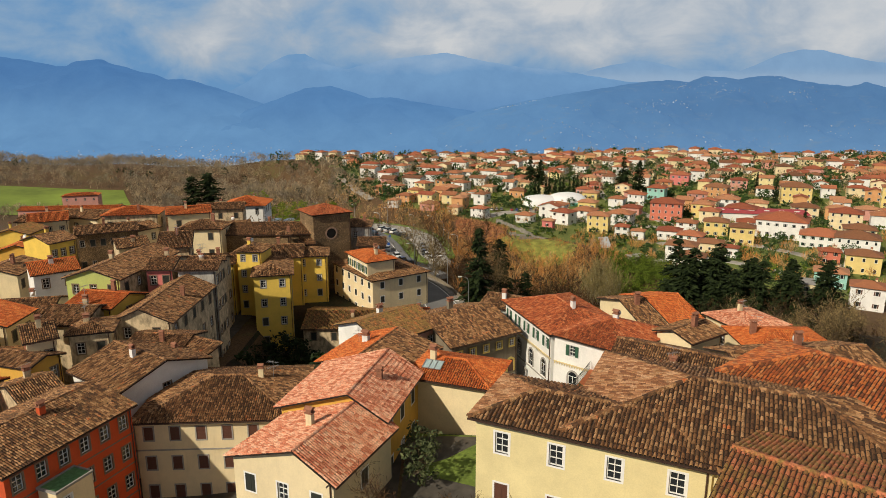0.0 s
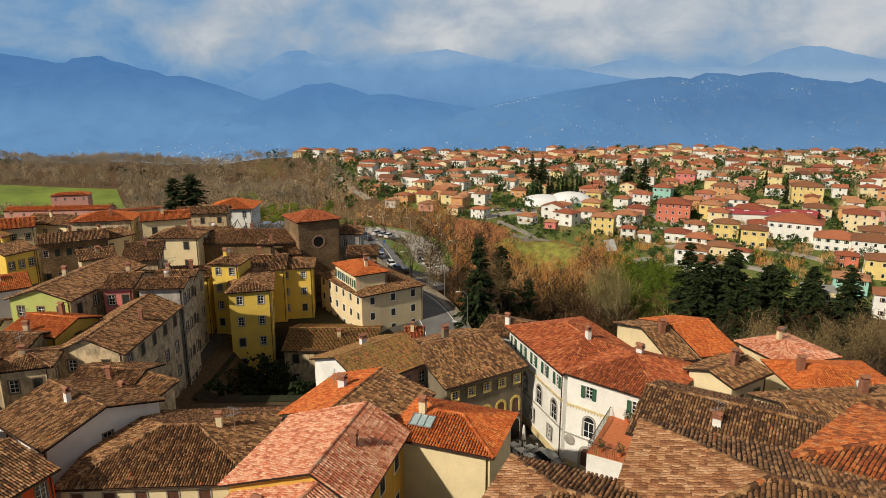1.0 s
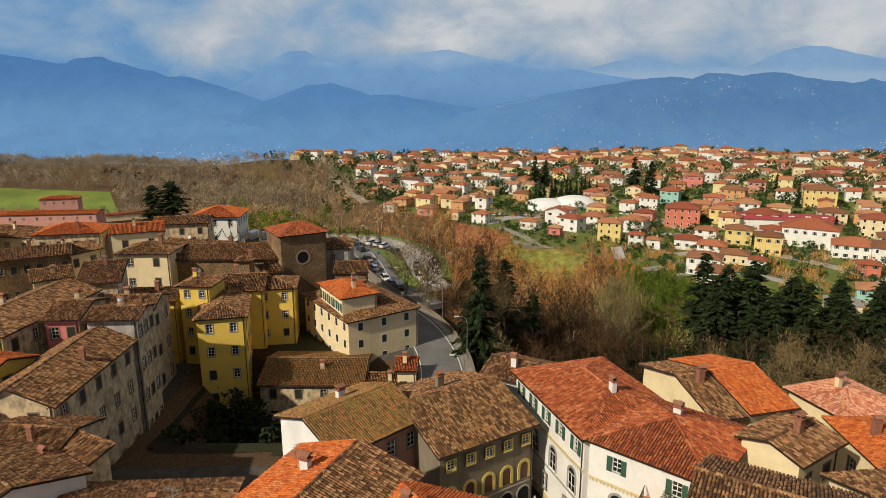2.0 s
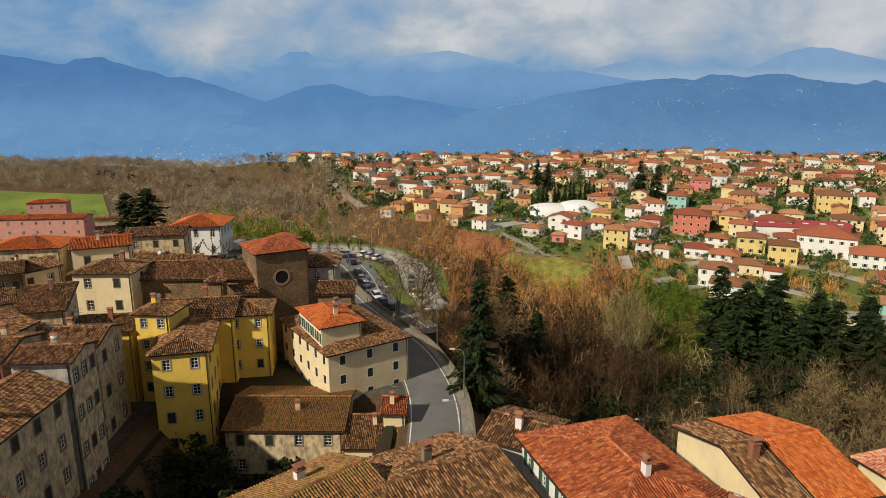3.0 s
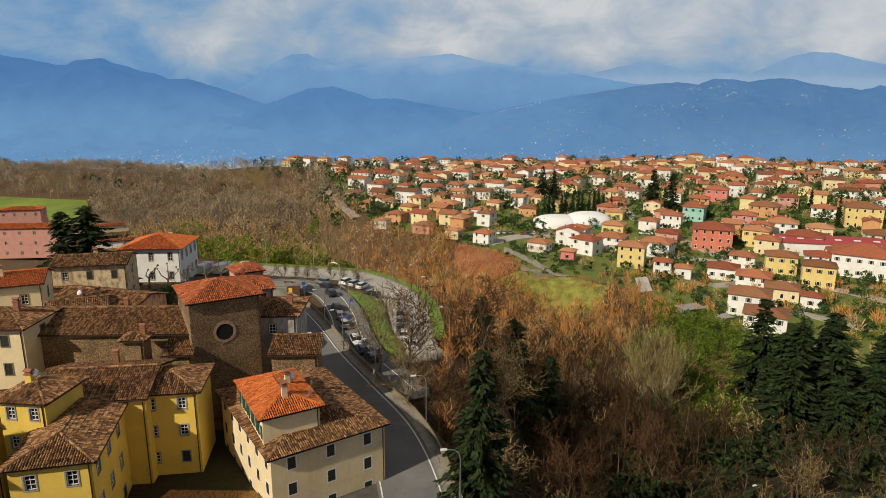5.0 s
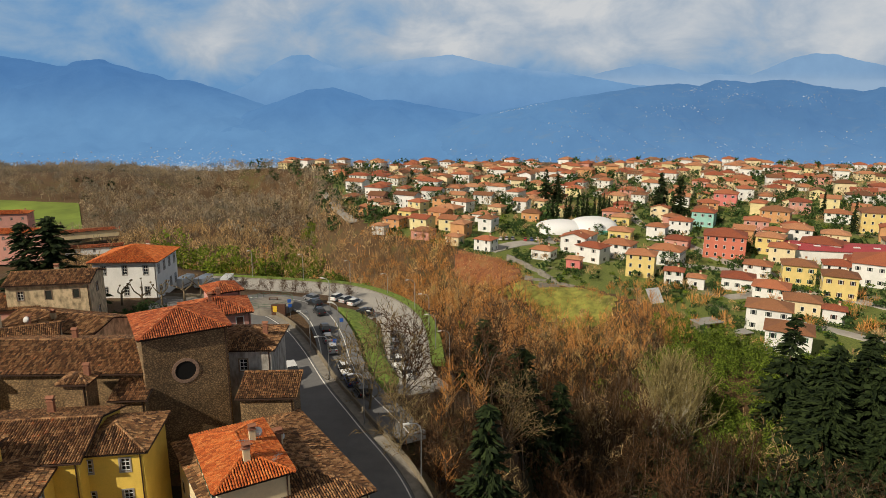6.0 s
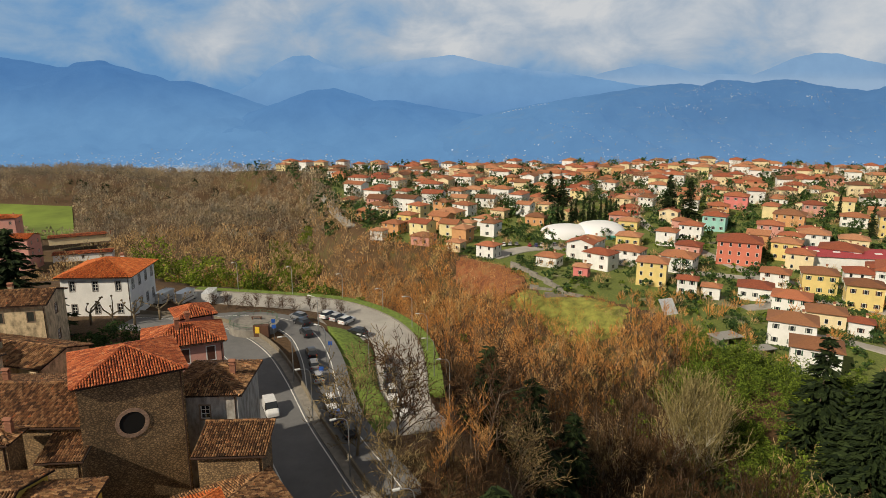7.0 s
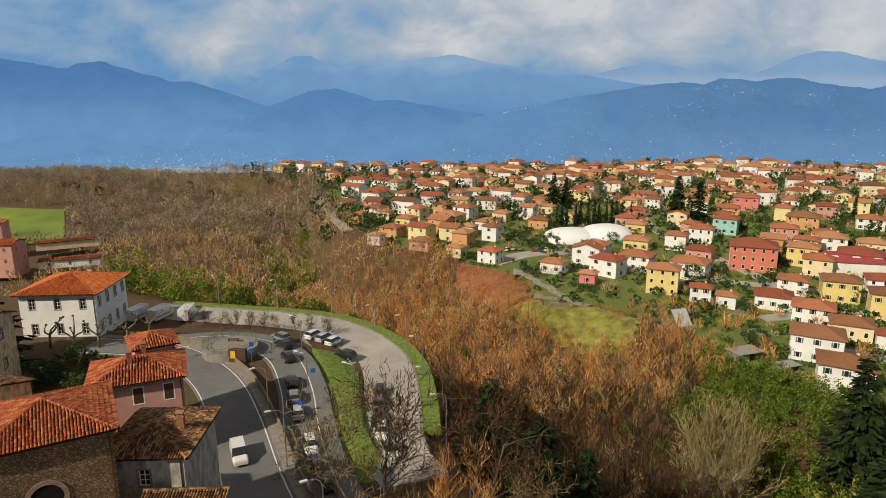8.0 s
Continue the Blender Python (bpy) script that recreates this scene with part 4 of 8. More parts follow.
SLIP = laid(smooth_line([(-3.0, 150, 0), (-9.8, 163, 0), (-14.8, 176, 0), (-18.5, 188, 0), (-23.5, 199, 0), (-30, 205.5, 0), (-38, 207.5, 0), (-47, 205.5, 0)]))
for name, line, half, mat, label in (("road", UPPER, 3.6, asphalt, "grey asphalt road curving along the town edge"), ("road_lower", LOWER, 4.2, pale_asphalt, "pale worn asphalt lower road with parking bays"),
                                     ("road_slip", SLIP, 3.6, asphalt, "dark asphalt slip road with parked cars")):
    strip = Shape()
    ribbon(strip, line, half, -half, 0.1, 1.2)
    tagged(new(name, strip.mesh(name, mat)), label, "road", kind="structure")

# ---- old town ----
def taken(x, y, r=6.5):
    return any(math.hypot(x - q[0], y - q[1]) < r + q[2] for q in HOUSE_AT)


house("red_house", -39.1, 54.2, 12.0, 70.1, 13.2, 10.1, 13.1, "gable_x", 17, red_plaster, brown_tiles, 4, (6, 0, 1))
house("cream_house", -25.1, 67.5, 12.0, 3.3, 16.4, 13.1, 10.3, "hip", 17, cream_plaster, brown_tiles, 3, (6, 2, 1), trim=stone_trim, shutters=brown_shutter, state='closed')
house("long_yellow_house", -10.8, 46.8, 14.0, -24.1, 9.4, 8.6, 14.0, "gable_y", 17, cream_plaster, pink_tiles, 3, (3, 0, 1), ridge=0.64, trim=None)
house("long_yellow_house", -8.8, 55.0, 14.0, -14.7, 9.7, 9.6, 14.7, "gable_y", 17, ochre_plaster, pink_tiles, 4, (0, 0, 3), ridge=0.66, trim=None)
house("skylight_house", 1.0, 60.6, 17.0, -19.9, 8.8, 6.6, 11.3, "hip", 17, cream_plaster, orange_tiles, 2, (0, 1, 0))
house("white_gable_house", -7.2, 64.5, 15.0, -23.0, 9.9, 8.1, 13.2, "gable_y", 17, white_plaster, brown_tiles, 3, (0, 0, 0), other=(-1, orange_tiles))
house("pink_gable_house", -7.7, 78.2, 14.0, 44.4, 9.2, 9.1, 12.6, "gable_x", 19, white_plaster, moss_tiles, 3, (4, 1, 0), front=faded_pink_plaster)
house("arcaded_house", 1.5, 82.2, 16.2, 32.5, 10.4, 13.1, 9.1, "gable_x", 17, grey_plaster, brown_tiles, 3, (0, 0, 0))
house("white_palazzo", 15.6, 82.2, 16.2, -71.7, 14.1, 10.1, 10.8, "hip", 18, white_plaster, red_tiles, 3, (5, 0, 0), skip=2, trim=None, shutters=green_shutter, win=(0.85, 1.35))
house("white_palazzo", 20.4, 74.0, 16.2, -40.5, 10.0, 10.1, 11.0, "hip", 18, white_plaster, red_tiles, 3, (2, 0, 0), skip=2, trim=None, shutters=green_shutter, win=(0.85, 1.35))
house("brown_roof_house", 24.4, 60.4, 17.0, -31.4, 13.3, 10.6, 11.4, "gable_x", 19, white_plaster, brown_tiles, 3, (4, 2, 0), trim=None, shutters=grey_shutter)
# left hips take the paler tiles: sun on that side painted into the colour
house("pale_yellow_house", 10.2, 39.3, 19.0, -24.6, 14.9, 6.7, 15.3, "hip", 17, pale_yellow_plaster, brown_tiles, 4, (4, 0, 0), trim=None, win=(0.95, 1.5), length=0.45, step=0.26, other=(-1, weathered_tiles), chimneys=0)
house("pale_yellow_wing", 20.2, 38.8, 19.0, -25.2, 20.9, 13.6, 15.5, "hip", 16.5, pale_yellow_plaster, brown_tiles, 4, (0, 0, 0), length=0.45, step=0.26, other=(-1, weathered_tiles), chimneys=0)
house("mossy_roof_house", 21.1, 25.7, 20.0, -39.1, 14.2, 13.1, 15.2, "gable_x", 16, cream_plaster, lichen_tiles, 3, (0, 1, 0))
house("long_ochre_house", 34.0, 35.5, 20.0, -50.8, 30.4, 9.1, 15.3, "hip", 20, ochre_plaster, rust_tiles, 3, (7, 0, 0), trim=None, shutters=white_paint, state='closed', win=(1.7, 1.3))
house("orange_roof_house", 30.1, 85.2, 13.0, 14.5, 4.7, 12.1, 13.8, "gable_x", 15, cream_plaster, orange_tiles, 3, (1, 1, 1), chimneys=0)
house("brown_roof_house", 25.6, 84.1, 13.0, 14.0, 2.8, 12.1, 13.6, "gable_x", 15, cream_plaster, brown_tiles, 3, (1, 0, 0))
house("small_cream_house", 29.1, 71.7, 18.0, 33.5, 5.8, 4.7, 10.2, "gable_x", 17, cream_plaster, brown_tiles, 2, (2, 0, 0))
house("low_brown_house", 37.4, 63.5, 17.0, 7.1, 15.2, 8.1, 11.0, "gable_x", 17, cream_plaster, brown_tiles, 2, (3, 1, 0))
house("low_brown_house", 41.7, 74.7, 15.0, -2.6, 10.1, 8.1, 11.0, "hip", 17, cream_plaster, orange_tiles, 2, (3, 1, 0))
house("low_pink_house", 42.3, 85.1, 13.0, 17.4, 7.5, 7.1, 12.0, "hip", 15, cream_plaster, pink_tiles, 2, (2, 1, 0))
house("white_old_house", 9.2, 91.1, 14.0, -28.9, 5.7, 6.1, 11.6, "gable_x", 17, white_plaster, brown_tiles, 3, (0, 1, 0))
house("tall_yellow_house", -34.5, 121.4, 4.5, 14.0, 6.9, 14.0, 18.7, "hip", 18, yellow_plaster, brown_tiles, 5, (2, 0, 4), trim=stone_trim, win=(0.95, 1.45), chimneys=0)
house("yellow_tower_house", -38.6, 123.3, 10.5, -5.1, 4.9, 5.6, 15.9, "hip", 20, yellow_plaster, brown_tiles, 5, (2, 0, 0), trim=stone_trim, win=(0.85, 1.3))
house("yellow_tower_house", -29.1, 132.3, 7.0, 9.0, 6.6, 7.1, 16.4, "hip", 18, yellow_plaster, brown_tiles, 5, (2, 1, 0), trim=stone_trim, win=(0.85, 1.3), chimneys=0)
house("yellow_tower_house", -36.4, 131.2, 7.5, 7.8, 11.6, 10.1, 16.2, "gable_x", 17, yellow_plaster, brown_tiles, 5, (0, 0, 0))
house("brown_roof_house", -46.3, 123.6, 10.5, 8.0, 7.7, 7.1, 13.5, "gable_x", 17, yellow_plaster, brown_tiles, 5, (1, 0, 0))
house("tall_cream_house", -14.5, 131.9, 8.5, 34.7, 13.0, 18.1, 11.8, "hip", 17, cream_plaster, brown_tiles, 4, (3, 6, 4), trim=None, shutters=dark_shutter, state='closed', win=(0.85, 1.3), chimneys=3)
house("tall_cream_house", -15.9, 128.7, 19.5, 31.0, 6.1, 10.1, 4.1, "hip", 18, cream_plaster, orange_tiles, 1, (0, 5, 0), trim=None, shutters=green_shutter, win=(0.8, 1.5), chimneys=2)
house("long_low_house", -19.4, 119.0, 6.0, 0.0, 15.4, 12.2, 7.2, "gable_x", 15, stained_plaster, moss_tiles, 2, (4, 0, 0))
house("roadside_annex", -7.4, 113.4, 6.0, 0.0, 7.4, 5.1, 5.9, "shed", 16, cream_plaster, brown_tiles, 1, (0, 0, 0))
house("red_roof_turret", -5.0, 115.4, 8.0, 0.0, 2.8, 2.7, 7.0, "shed", 14, cream_plaster, red_tiles, 1, (0, 0, 0))
house("stone_tower", -28.7, 146.7, 12.0, 31.8, 9.0, 9.1, 18.0, "hip", 19, rubble_stone, red_tiles, 1, (0, 0, 0), chimneys=0)
house("church_nave", -41.8, 147.5, 12.0, 2.7, 20.1, 11.1, 13.3, "gable_x", 17, rubble_stone, brown_tiles, 1, (0, 0, 0))
house("stone_annex", -31.9, 142.7, 12.0, 6.8, 3.3, 7.1, 11.6, "shed", 14, rubble_stone, brown_tiles, 1, (1, 0, 0))
house("bell_turret", -36.3, 138.7, 12.0, 3.5, 2.4, 2.3, 14.2, "hip", 20, rubble_stone, brown_tiles, 1, (1, 0, 0))
house("side_house", -21.9, 151.7, 12.0, 3.0, 6.7, 8.1, 14.0, "hip", 17, grey_white_plaster, brown_tiles, 3, (1, 0, 0), skip=2)
house("low_shed", -17.5, 144.1, 11.5, 4.1, 6.0, 4.1, 11.1, "shed", 12, rubble_stone, brown_tiles, 1, (0, 0, 0), chimneys=0)
house("pink_villa", -33.7, 170.8, 11.8, 24.6, 9.7, 8.1, 11.8, "hip", 20, villa_pink_plaster, red_tiles, 3, (3, 0, 2), trim=None, shutters=brown_shutter, state='closed', win=(1.0, 1.9), chimneys=2)
house("pink_villa", -34.7, 176.8, 11.8, 33.4, 4.7, 5.1, 13.2, "hip", 22, villa_pink_plaster, red_tiles, 1, (0, 0, 0), chimneys=0)
house("white_villa", -68.8, 216.2, 11.5, 5.0, 13.4, 13.2, 9.5, "hip", 19, white_plaster, orange_tiles, 2, (3, 0, 4), o=0.8, trim=stone_trim, win=(1.0, 2.0))
house("grey_house", -56.5, 169.4, 12.0, -13.2, 16.6, 8.1, 9.6, "gable_x", 17, stained_plaster, brown_tiles, 2, (2, 0, 0))
house("pink_house", -78.1, 179.4, 12.0, 12.8, 21.7, 9.1, 9.0, "gable_x", 17, villa_pink_plaster, brown_tiles, 2, (3, 0, 1))
house("pink_block", -233.3, 389.0, -26.0, 6.8, 58.5, 12.1, 16.0, "gable_x", 15, villa_pink_plaster, orange_tiles, 3, (8, 0, 2))
house("red_shed", -212.5, 444.3, -24.0, 29.7, 31.3, 9.1, 4.2, "gable_x", 8, cream_plaster, red_tiles, 1, (0, 0, 0), chimneys=0)
house("red_shed", -186.6, 403.2, -24.0, 21.0, 27.0, 8.1, 3.8, "gable_x", 10, white_plaster, red_tiles, 1, (3, 0, 0), chimneys=0)
house("depot_block", -252.8, 434.2, -26.0, 17.7, 22.2, 11.1, 18.0, "hip", 15, villa_pink_plaster, orange_tiles, 3, (4, 0, 1))
house("stone_palazzo", -42.2, 90.7, 10.5, 1.3, 8.1, 17.1, 15.1, "gable_y", 24, stained_plaster, brown_tiles, 4, (2, 0, 5))
house("pink_old_house", -47.3, 103.4, 12.0, 5.8, 4.0, 8.1, 16.4, "gable_x", 15, stained_plaster, brown_tiles, 4, (2, 0, 0), front=rose_plaster)
house("stone_palazzo", -41.2, 102.7, 10.5, 5.0, 6.0, 5.6, 17.7, "gable_x", 15, stained_plaster, brown_tiles, 4, (0, 0, 3), front=grey_white_plaster)
house("green_house", -54.2, 103.1, 12.0, -4.4, 8.7, 18.1, 16.4, "gable_y", 18, stained_plaster, brown_tiles, 4, (3, 0, 5), front=green_plaster)
house("cream_old_house", -55.3, 142.1, 12.0, 2.2, 9.5, 8.1, 15.3, "hip", 18, cream_plaster, brown_tiles, 4, (2, 1, 1))
house("white_old_house", -67.4, 104.2, 12.0, 39.4, 6.6, 8.1, 15.5, "gable_x", 17, white_plaster, orange_tiles, 4, (2, 0, 1))
house("orange_roof_house", -50.4, 89.5, 12.0, -12.6, 7.2, 7.1, 14.5, "gable_x", 17, yellow_plaster, orange_tiles, 4, (0, 0, 1))
house("old_house", -47.0, 79.5, 12.0, 18.3, 4.8, 5.6, 14.0, "hip", 17, stained_plaster, brown_tiles, 3, (2, 0, 1))
house("old_house", -36.7, 70.7, 12.0, -33.0, 10.0, 11.1, 12.3, "gable_x", 17, white_plaster, brown_tiles, 3, (2, 0, 1))
house("old_house", -37.5, 79.1, 12.0, -5.5, 7.2, 7.1, 12.0, "gable_x", 15, stained_plaster, brown_tiles, 3, (2, 0, 1))
house("old_house", -35.1, 75.7, 12.0, -26.2, 9.6, 6.1, 11.0, "shed", 14, stained_plaster, brown_tiles, 3, (1, 0, 1))
house("yellow_old_house", -51.3, 71.1, 12.0, 73.7, 4.3, 7.1, 13.0, "gable_y", 17, ochre_plaster, brown_tiles, 3, (2, 0, 2))
house("yellow_old_house", -51.3, 74.6, 12.0, 37.5, 3.0, 7.1, 15.0, "gable_x", 17, cream_plaster, brown_tiles, 3, (2, 0, 1))
house("brown_old_house", -45.2, 63.2, 12.0, 52.5, 3.8, 8.1, 12.5, "gable_x", 17, stained_plaster, brown_tiles, 3, (1, 0, 1))
house("old_house", -51.8, 84.0, 12.0, 0.2, 5.8, 8.1, 14.0, "gable_x", 17, stained_plaster, brown_tiles, 3, (2, 0, 1))
house("stone_old_house", -78.0, 141.9, 12.0, 29.8, 12.3, 8.1, 14.5, "gable_x", 16, rubble_stone, brown_tiles, 3, (6, 0, 0))
house("old_house", -78.5, 156.7, 12.0, 12.9, 12.5, 9.1, 16.0, "hip", 17, stained_plaster, orange_tiles, 3, (4, 0, 1))
house("cream_old_house", -65.3, 157.7, 12.0, 23.6, 9.9, 8.1, 16.0, "gable_x", 17, cream_plaster, orange_tiles, 3, (2, 0, 1))
house("old_house", -64.2, 125.1, 12.0, 35.3, 5.4, 7.1, 15.0, "gable_x", 17, stained_plaster, brown_tiles, 3, (2, 0, 1))
house("old_house", -52.8, 120.1, 12.0, 17.9, 5.7, 7.1, 16.0, "shed", 12, stained_plaster, brown_tiles, 3, (1, 0, 1))
house("yellow_old_house", -81.7, 126.6, 12.0, 65.7, 5.5, 8.1, 15.5, "gable_x", 17, yellow_plaster, brown_tiles, 3, (3, 0, 1))
house("old_house", -93.9, 163.4, 12.0, -13.2, 13.2, 9.1, 14.0, "gable_x", 17, cream_plaster, brown_tiles, 3, (3, 0, 1))
house("old_house", -98.1, 153.1, 12.0, 30.4, 8.0, 9.1, 15.0, "gable_x", 17, cream_plaster, orange_tiles, 3, (3, 0, 1))
house("old_house", -75.3, 147.2, 12.0, 61.5, 10.7, 7.1, 13.5, "gable_x", 17, cream_plaster, brown_tiles, 3, (3, 0, 1))
house("old_house", -65.6, 182.0, 12.0, 13.1, 12.8, 8.1, 13.0, "gable_x", 17, stained_plaster, brown_tiles, 3, (3, 0, 1))
house("old_house", -53.4, 155.3, 12.0, 28.0, 7.8, 8.1, 12.5, "gable_x", 17, stained_plaster, brown_tiles, 2, (3, 0, 1))
# the crowded quarter on the far side of the hill
rf = random.Random(77)
OLD_WALLS = (stained_plaster, cream_plaster, white_plaster, ochre_plaster, stained_plaster, cream_plaster, stained_plaster, yellow_plaster)
OLD_ROOFS = (brown_tiles, brown_tiles, brown_tiles, orange_tiles, moss_tiles)
for i in range(16):
    for j in range(13):
        x, y = -46 - i * 8.6 + rf.uniform(-1.5, 1.5), 62 + j * 10.0 + rf.uniform(-1.5, 1.5)
        if taken(x, y) or y > 168 or x < -0.80 * y - 8 or (x > -62 and y > 145):
            continue
        house("old_house", x, y, 12, rf.choice((5, 12, 20, 38, 97)), rf.uniform(7, 10.5), rf.uniform(6.5, 8), rf.uniform(12.0, 14.6), rf.choice(("gable_x", "gable_x", "hip", "gable_y")), 17,
              rf.choice(OLD_WALLS), rf.choice(OLD_ROOFS), 3, (rf.choice((2, 3)), 0, 2), step=0.3, length=0.6)
        HOUSE_AT.append((x, y, 3.0))
suburb(5, 364, -9.6, -28, 8.3, 6.6, 3.6, "hip", cream_plaster, suburb_orange, 1)
suburb(19, 354, -9.8, -28, 10.0, 8.0, 5.3, "hip", white_plaster, suburb_red, 2)
suburb(43, 340, -10.0, -28, 10.5, 8.4, 4.4, "hip", white_plaster, suburb_orange, 1)
suburb(53, 324, -10.2, -28, 6.6, 5.3, 4.4, "hip", rose_plaster, suburb_orange, 1)
suburb(65, 365, -9.6, -28, 11.9, 9.5, 5.5, "hip", white_plaster, suburb_orange, 2)
suburb(77, 347, -9.8, -28, 14.3, 11.4, 5.4, "hip", white_plaster, suburb_orange, 2)
suburb(77, 315, -10.2, -28, 12.3, 9.8, 8.3, "hip", butter_plaster, suburb_orange, 3)
suburb(85, 376, -9.0, -28, 12.5, 10.0, 4.7, "hip", butter_plaster, suburb_orange, 1)
suburb(93, 333, -9.8, -28, 14.8, 11.8, 6.1, "hip", white_plaster, suburb_orange, 2)
suburb(106, 358, -8.9, -28, 11.8, 9.4, 3.5, "hip", villa_pink_plaster, suburb_red, 1)
suburb(121, 344, -8.9, -28, 19.5, 15.6, 8.8, "hip", coral_plaster, suburb_red, 3)
suburb(117, 386, -7.7, -28, 11.9, 9.5, 6.4, "hip", white_plaster, suburb_red, 2)
suburb(134, 401, -6.7, -28, 12.7, 10.2, 7.2, "hip", teal_plaster, suburb_red, 2)
suburb(153, 384, -6.8, -28, 13.0, 10.4, 6.3, "hip", villa_pink_plaster, suburb_red, 2)
suburb(142, 347, -8.4, -28, 12.7, 10.1, 7.2, "hip", butter_plaster, suburb_orange, 2)
suburb(165, 369, -7.3, -28, 15.0, 12.0, 5.8, "hip", white_plaster, suburb_orange, 2)
suburb(180, 364, -7.5, -28, 13.2, 10.6, 4.7, "hip", cream_plaster, suburb_orange, 1)
suburb(164, 341, -8.5, -28, 15.9, 12.7, 5.7, "hip", white_plaster, suburb_red, 2)
suburb(121, 313, -9.8, -28, 11.1, 8.9, 5.1, "hip", white_plaster, suburb_orange, 2)
suburb(132, 305, -9.9, -28, 12.9, 10.4, 7.0, "hip", butter_plaster, suburb_brown, 2)
suburb(137, 288, -10.2, -28, 12.3, 9.8, 7.7, "hip", butter_plaster, suburb_brown, 2)
suburb(86, 304, -10.3, -28, 7.7, 6.2, 5.2, "hip", white_plaster, suburb_red, 2)
suburb(92, 298, -10.3, -28, 6.9, 5.5, 4.1, "hip", white_plaster, suburb_orange, 1)
suburb(107, 298, -10.2, -28, 12.6, 10.0, 4.6, "hip", white_plaster, suburb_red, 1)
suburb(112, 284, -10.3, -28, 12.8, 10.4, 5.3, "hip", white_plaster, suburb_red, 2)
suburb(98, 257, -10.4, -28, 14.0, 11.0, 6.7, "hip", white_plaster, suburb_brown, 2)
suburb(94, 238, -10.4, -28, 13.1, 10.5, 6.6, "hip", white_plaster, suburb_brown, 2)
suburb(116, 272, -10.4, -28, 12.0, 9.5, 4.6, "hip", cream_plaster, suburb_brown, 1)
suburb(2, 429, -8.1, -28, 15.3, 12.2, 5.5, "hip", butter_plaster, suburb_orange, 2)
suburb(11, 407, -8.7, -28, 9.0, 7.2, 3.4, "hip", cream_plaster, suburb_orange, 1)
suburb(21, 418, -8.4, -28, 12.1, 9.7, 4.4, "hip", white_plaster, suburb_orange, 1)
suburb(30, 440, -7.8, -28, 10.2, 8.2, 3.8, "hip", cream_plaster, suburb_orange, 1)
suburb(48, 421, -8.3, -28, 12.0, 9.6, 4.8, "hip", apricot_plaster, suburb_brown, 1)
suburb(58, 460, -7.3, -28, 8.2, 6.6, 3.4, "hip", cream_plaster, suburb_orange, 1)
suburb(27, 522, -5.8, -28, 10.5, 8.4, 5.0, "hip", white_plaster, suburb_red, 1)
suburb(104, 445, -6.6, -28, 11.9, 9.5, 4.2, "hip", coral_plaster, suburb_red, 1)
suburb(93, 426, -7.5, -28, 11.5, 9.2, 3.4, "hip", villa_pink_plaster, suburb_red, 1)
suburb(151, 439, -5.4, -28, 12.9, 10.3, 5.3, "hip", apricot_plaster, suburb_red, 2)
suburb(169, 458, -4.8, -28, 15.1, 12.1, 7.2, "hip", rose_plaster, suburb_red, 2)
suburb(200, 433, -5.5, -28, 12.4, 9.9, 7.0, "hip", villa_pink_plaster, suburb_red, 2)
suburb(208, 410, -6.1, -28, 14.2, 11.4, 5.2, "hip", white_plaster, suburb_orange, 2)
suburb(162, 475, -4.4, -28, 8.6, 6.9, 4.5, "hip", butter_plaster, suburb_red, 1)
suburb(183, 533, -3.1, -28, 13.0, 10.4, 4.3, "hip", villa_pink_plaster, suburb_red, 1)
suburb(220, 502, -3.7, -28, 15.0, 12.0, 3.4, "hip", cream_plaster, suburb_red, 1)
suburb(176, 411, -6.0, -28, 16.9, 13.5, 6.0, "hip", apricot_plaster, suburb_brown, 2)
suburb(-26, 400, -8.8, -28, 11.2, 8.9, 5.1, "hip", apricot_plaster, suburb_orange, 2)
suburb(-32, 386, -9.2, -28, 8.0, 6.4, 4.6, "hip", white_plaster, suburb_orange, 1)
suburb(-10, 376, -9.4, -28, 11.3, 9.0, 3.9, "hip", villa_pink_plaster, suburb_brown, 1)
suburb(-21, 426, -8.1, -28, 11.0, 8.8, 4.3, "hip", butter_plaster, suburb_orange, 1)
suburb(-19, 404, -8.7, -28, 7.6, 6.1, 3.4, "hip", cream_plaster, suburb_orange, 1)
suburb(-45, 430, -8.1, -28, 9.9, 7.9, 5.5, "hip", apricot_plaster, suburb_orange, 2)
suburb(-34, 444, -7.7, -28, 9.1, 7.3, 4.2, "hip", cream_plaster, suburb_orange, 1)
suburb(-54, 584, -4.9, -28, 12.5, 10.0, 5.2, "hip", coral_plaster, suburb_red, 2)
suburb(151, 312, -9.6, -28, 12.2, 9.8, 5.3, "hip", white_plaster, suburb_red, 2)
suburb(163, 318, -9.4, -28, 12.6, 10.0, 5.4, "hip", cream_plaster, suburb_red, 2)
suburb(121, 263, -10.4, -28, 7.1, 5.7, 4.3, "hip", white_plaster, suburb_red, 1)
suburb(94, 410, -7.9, -28, 11.3, 9.0, 4.1, "hip", butter_plaster, suburb_orange, 1)
suburb(195, 294, -10.0, -28, 15.4, 12.3, 5.8, "hip", cream_plaster, suburb_brown, 2)
suburb(117, 203, -10.4, -28, 11.0, 8.8, 6.1, "flat", cream_plaster, suburb_flat, 2)
suburb(135, 195, -10.4, -28, 11.3, 9.0, 7.1, "hip", white_plaster, suburb_orange, 2)
suburb(138, 220, -10.4, -28, 12.0, 9.6, 5.5, "hip", teal_plaster, suburb_orange, 2)
suburb(157, 253, -10.4, -28, 8.7, 7.0, 5.1, "hip", coral_plaster, suburb_red, 2)
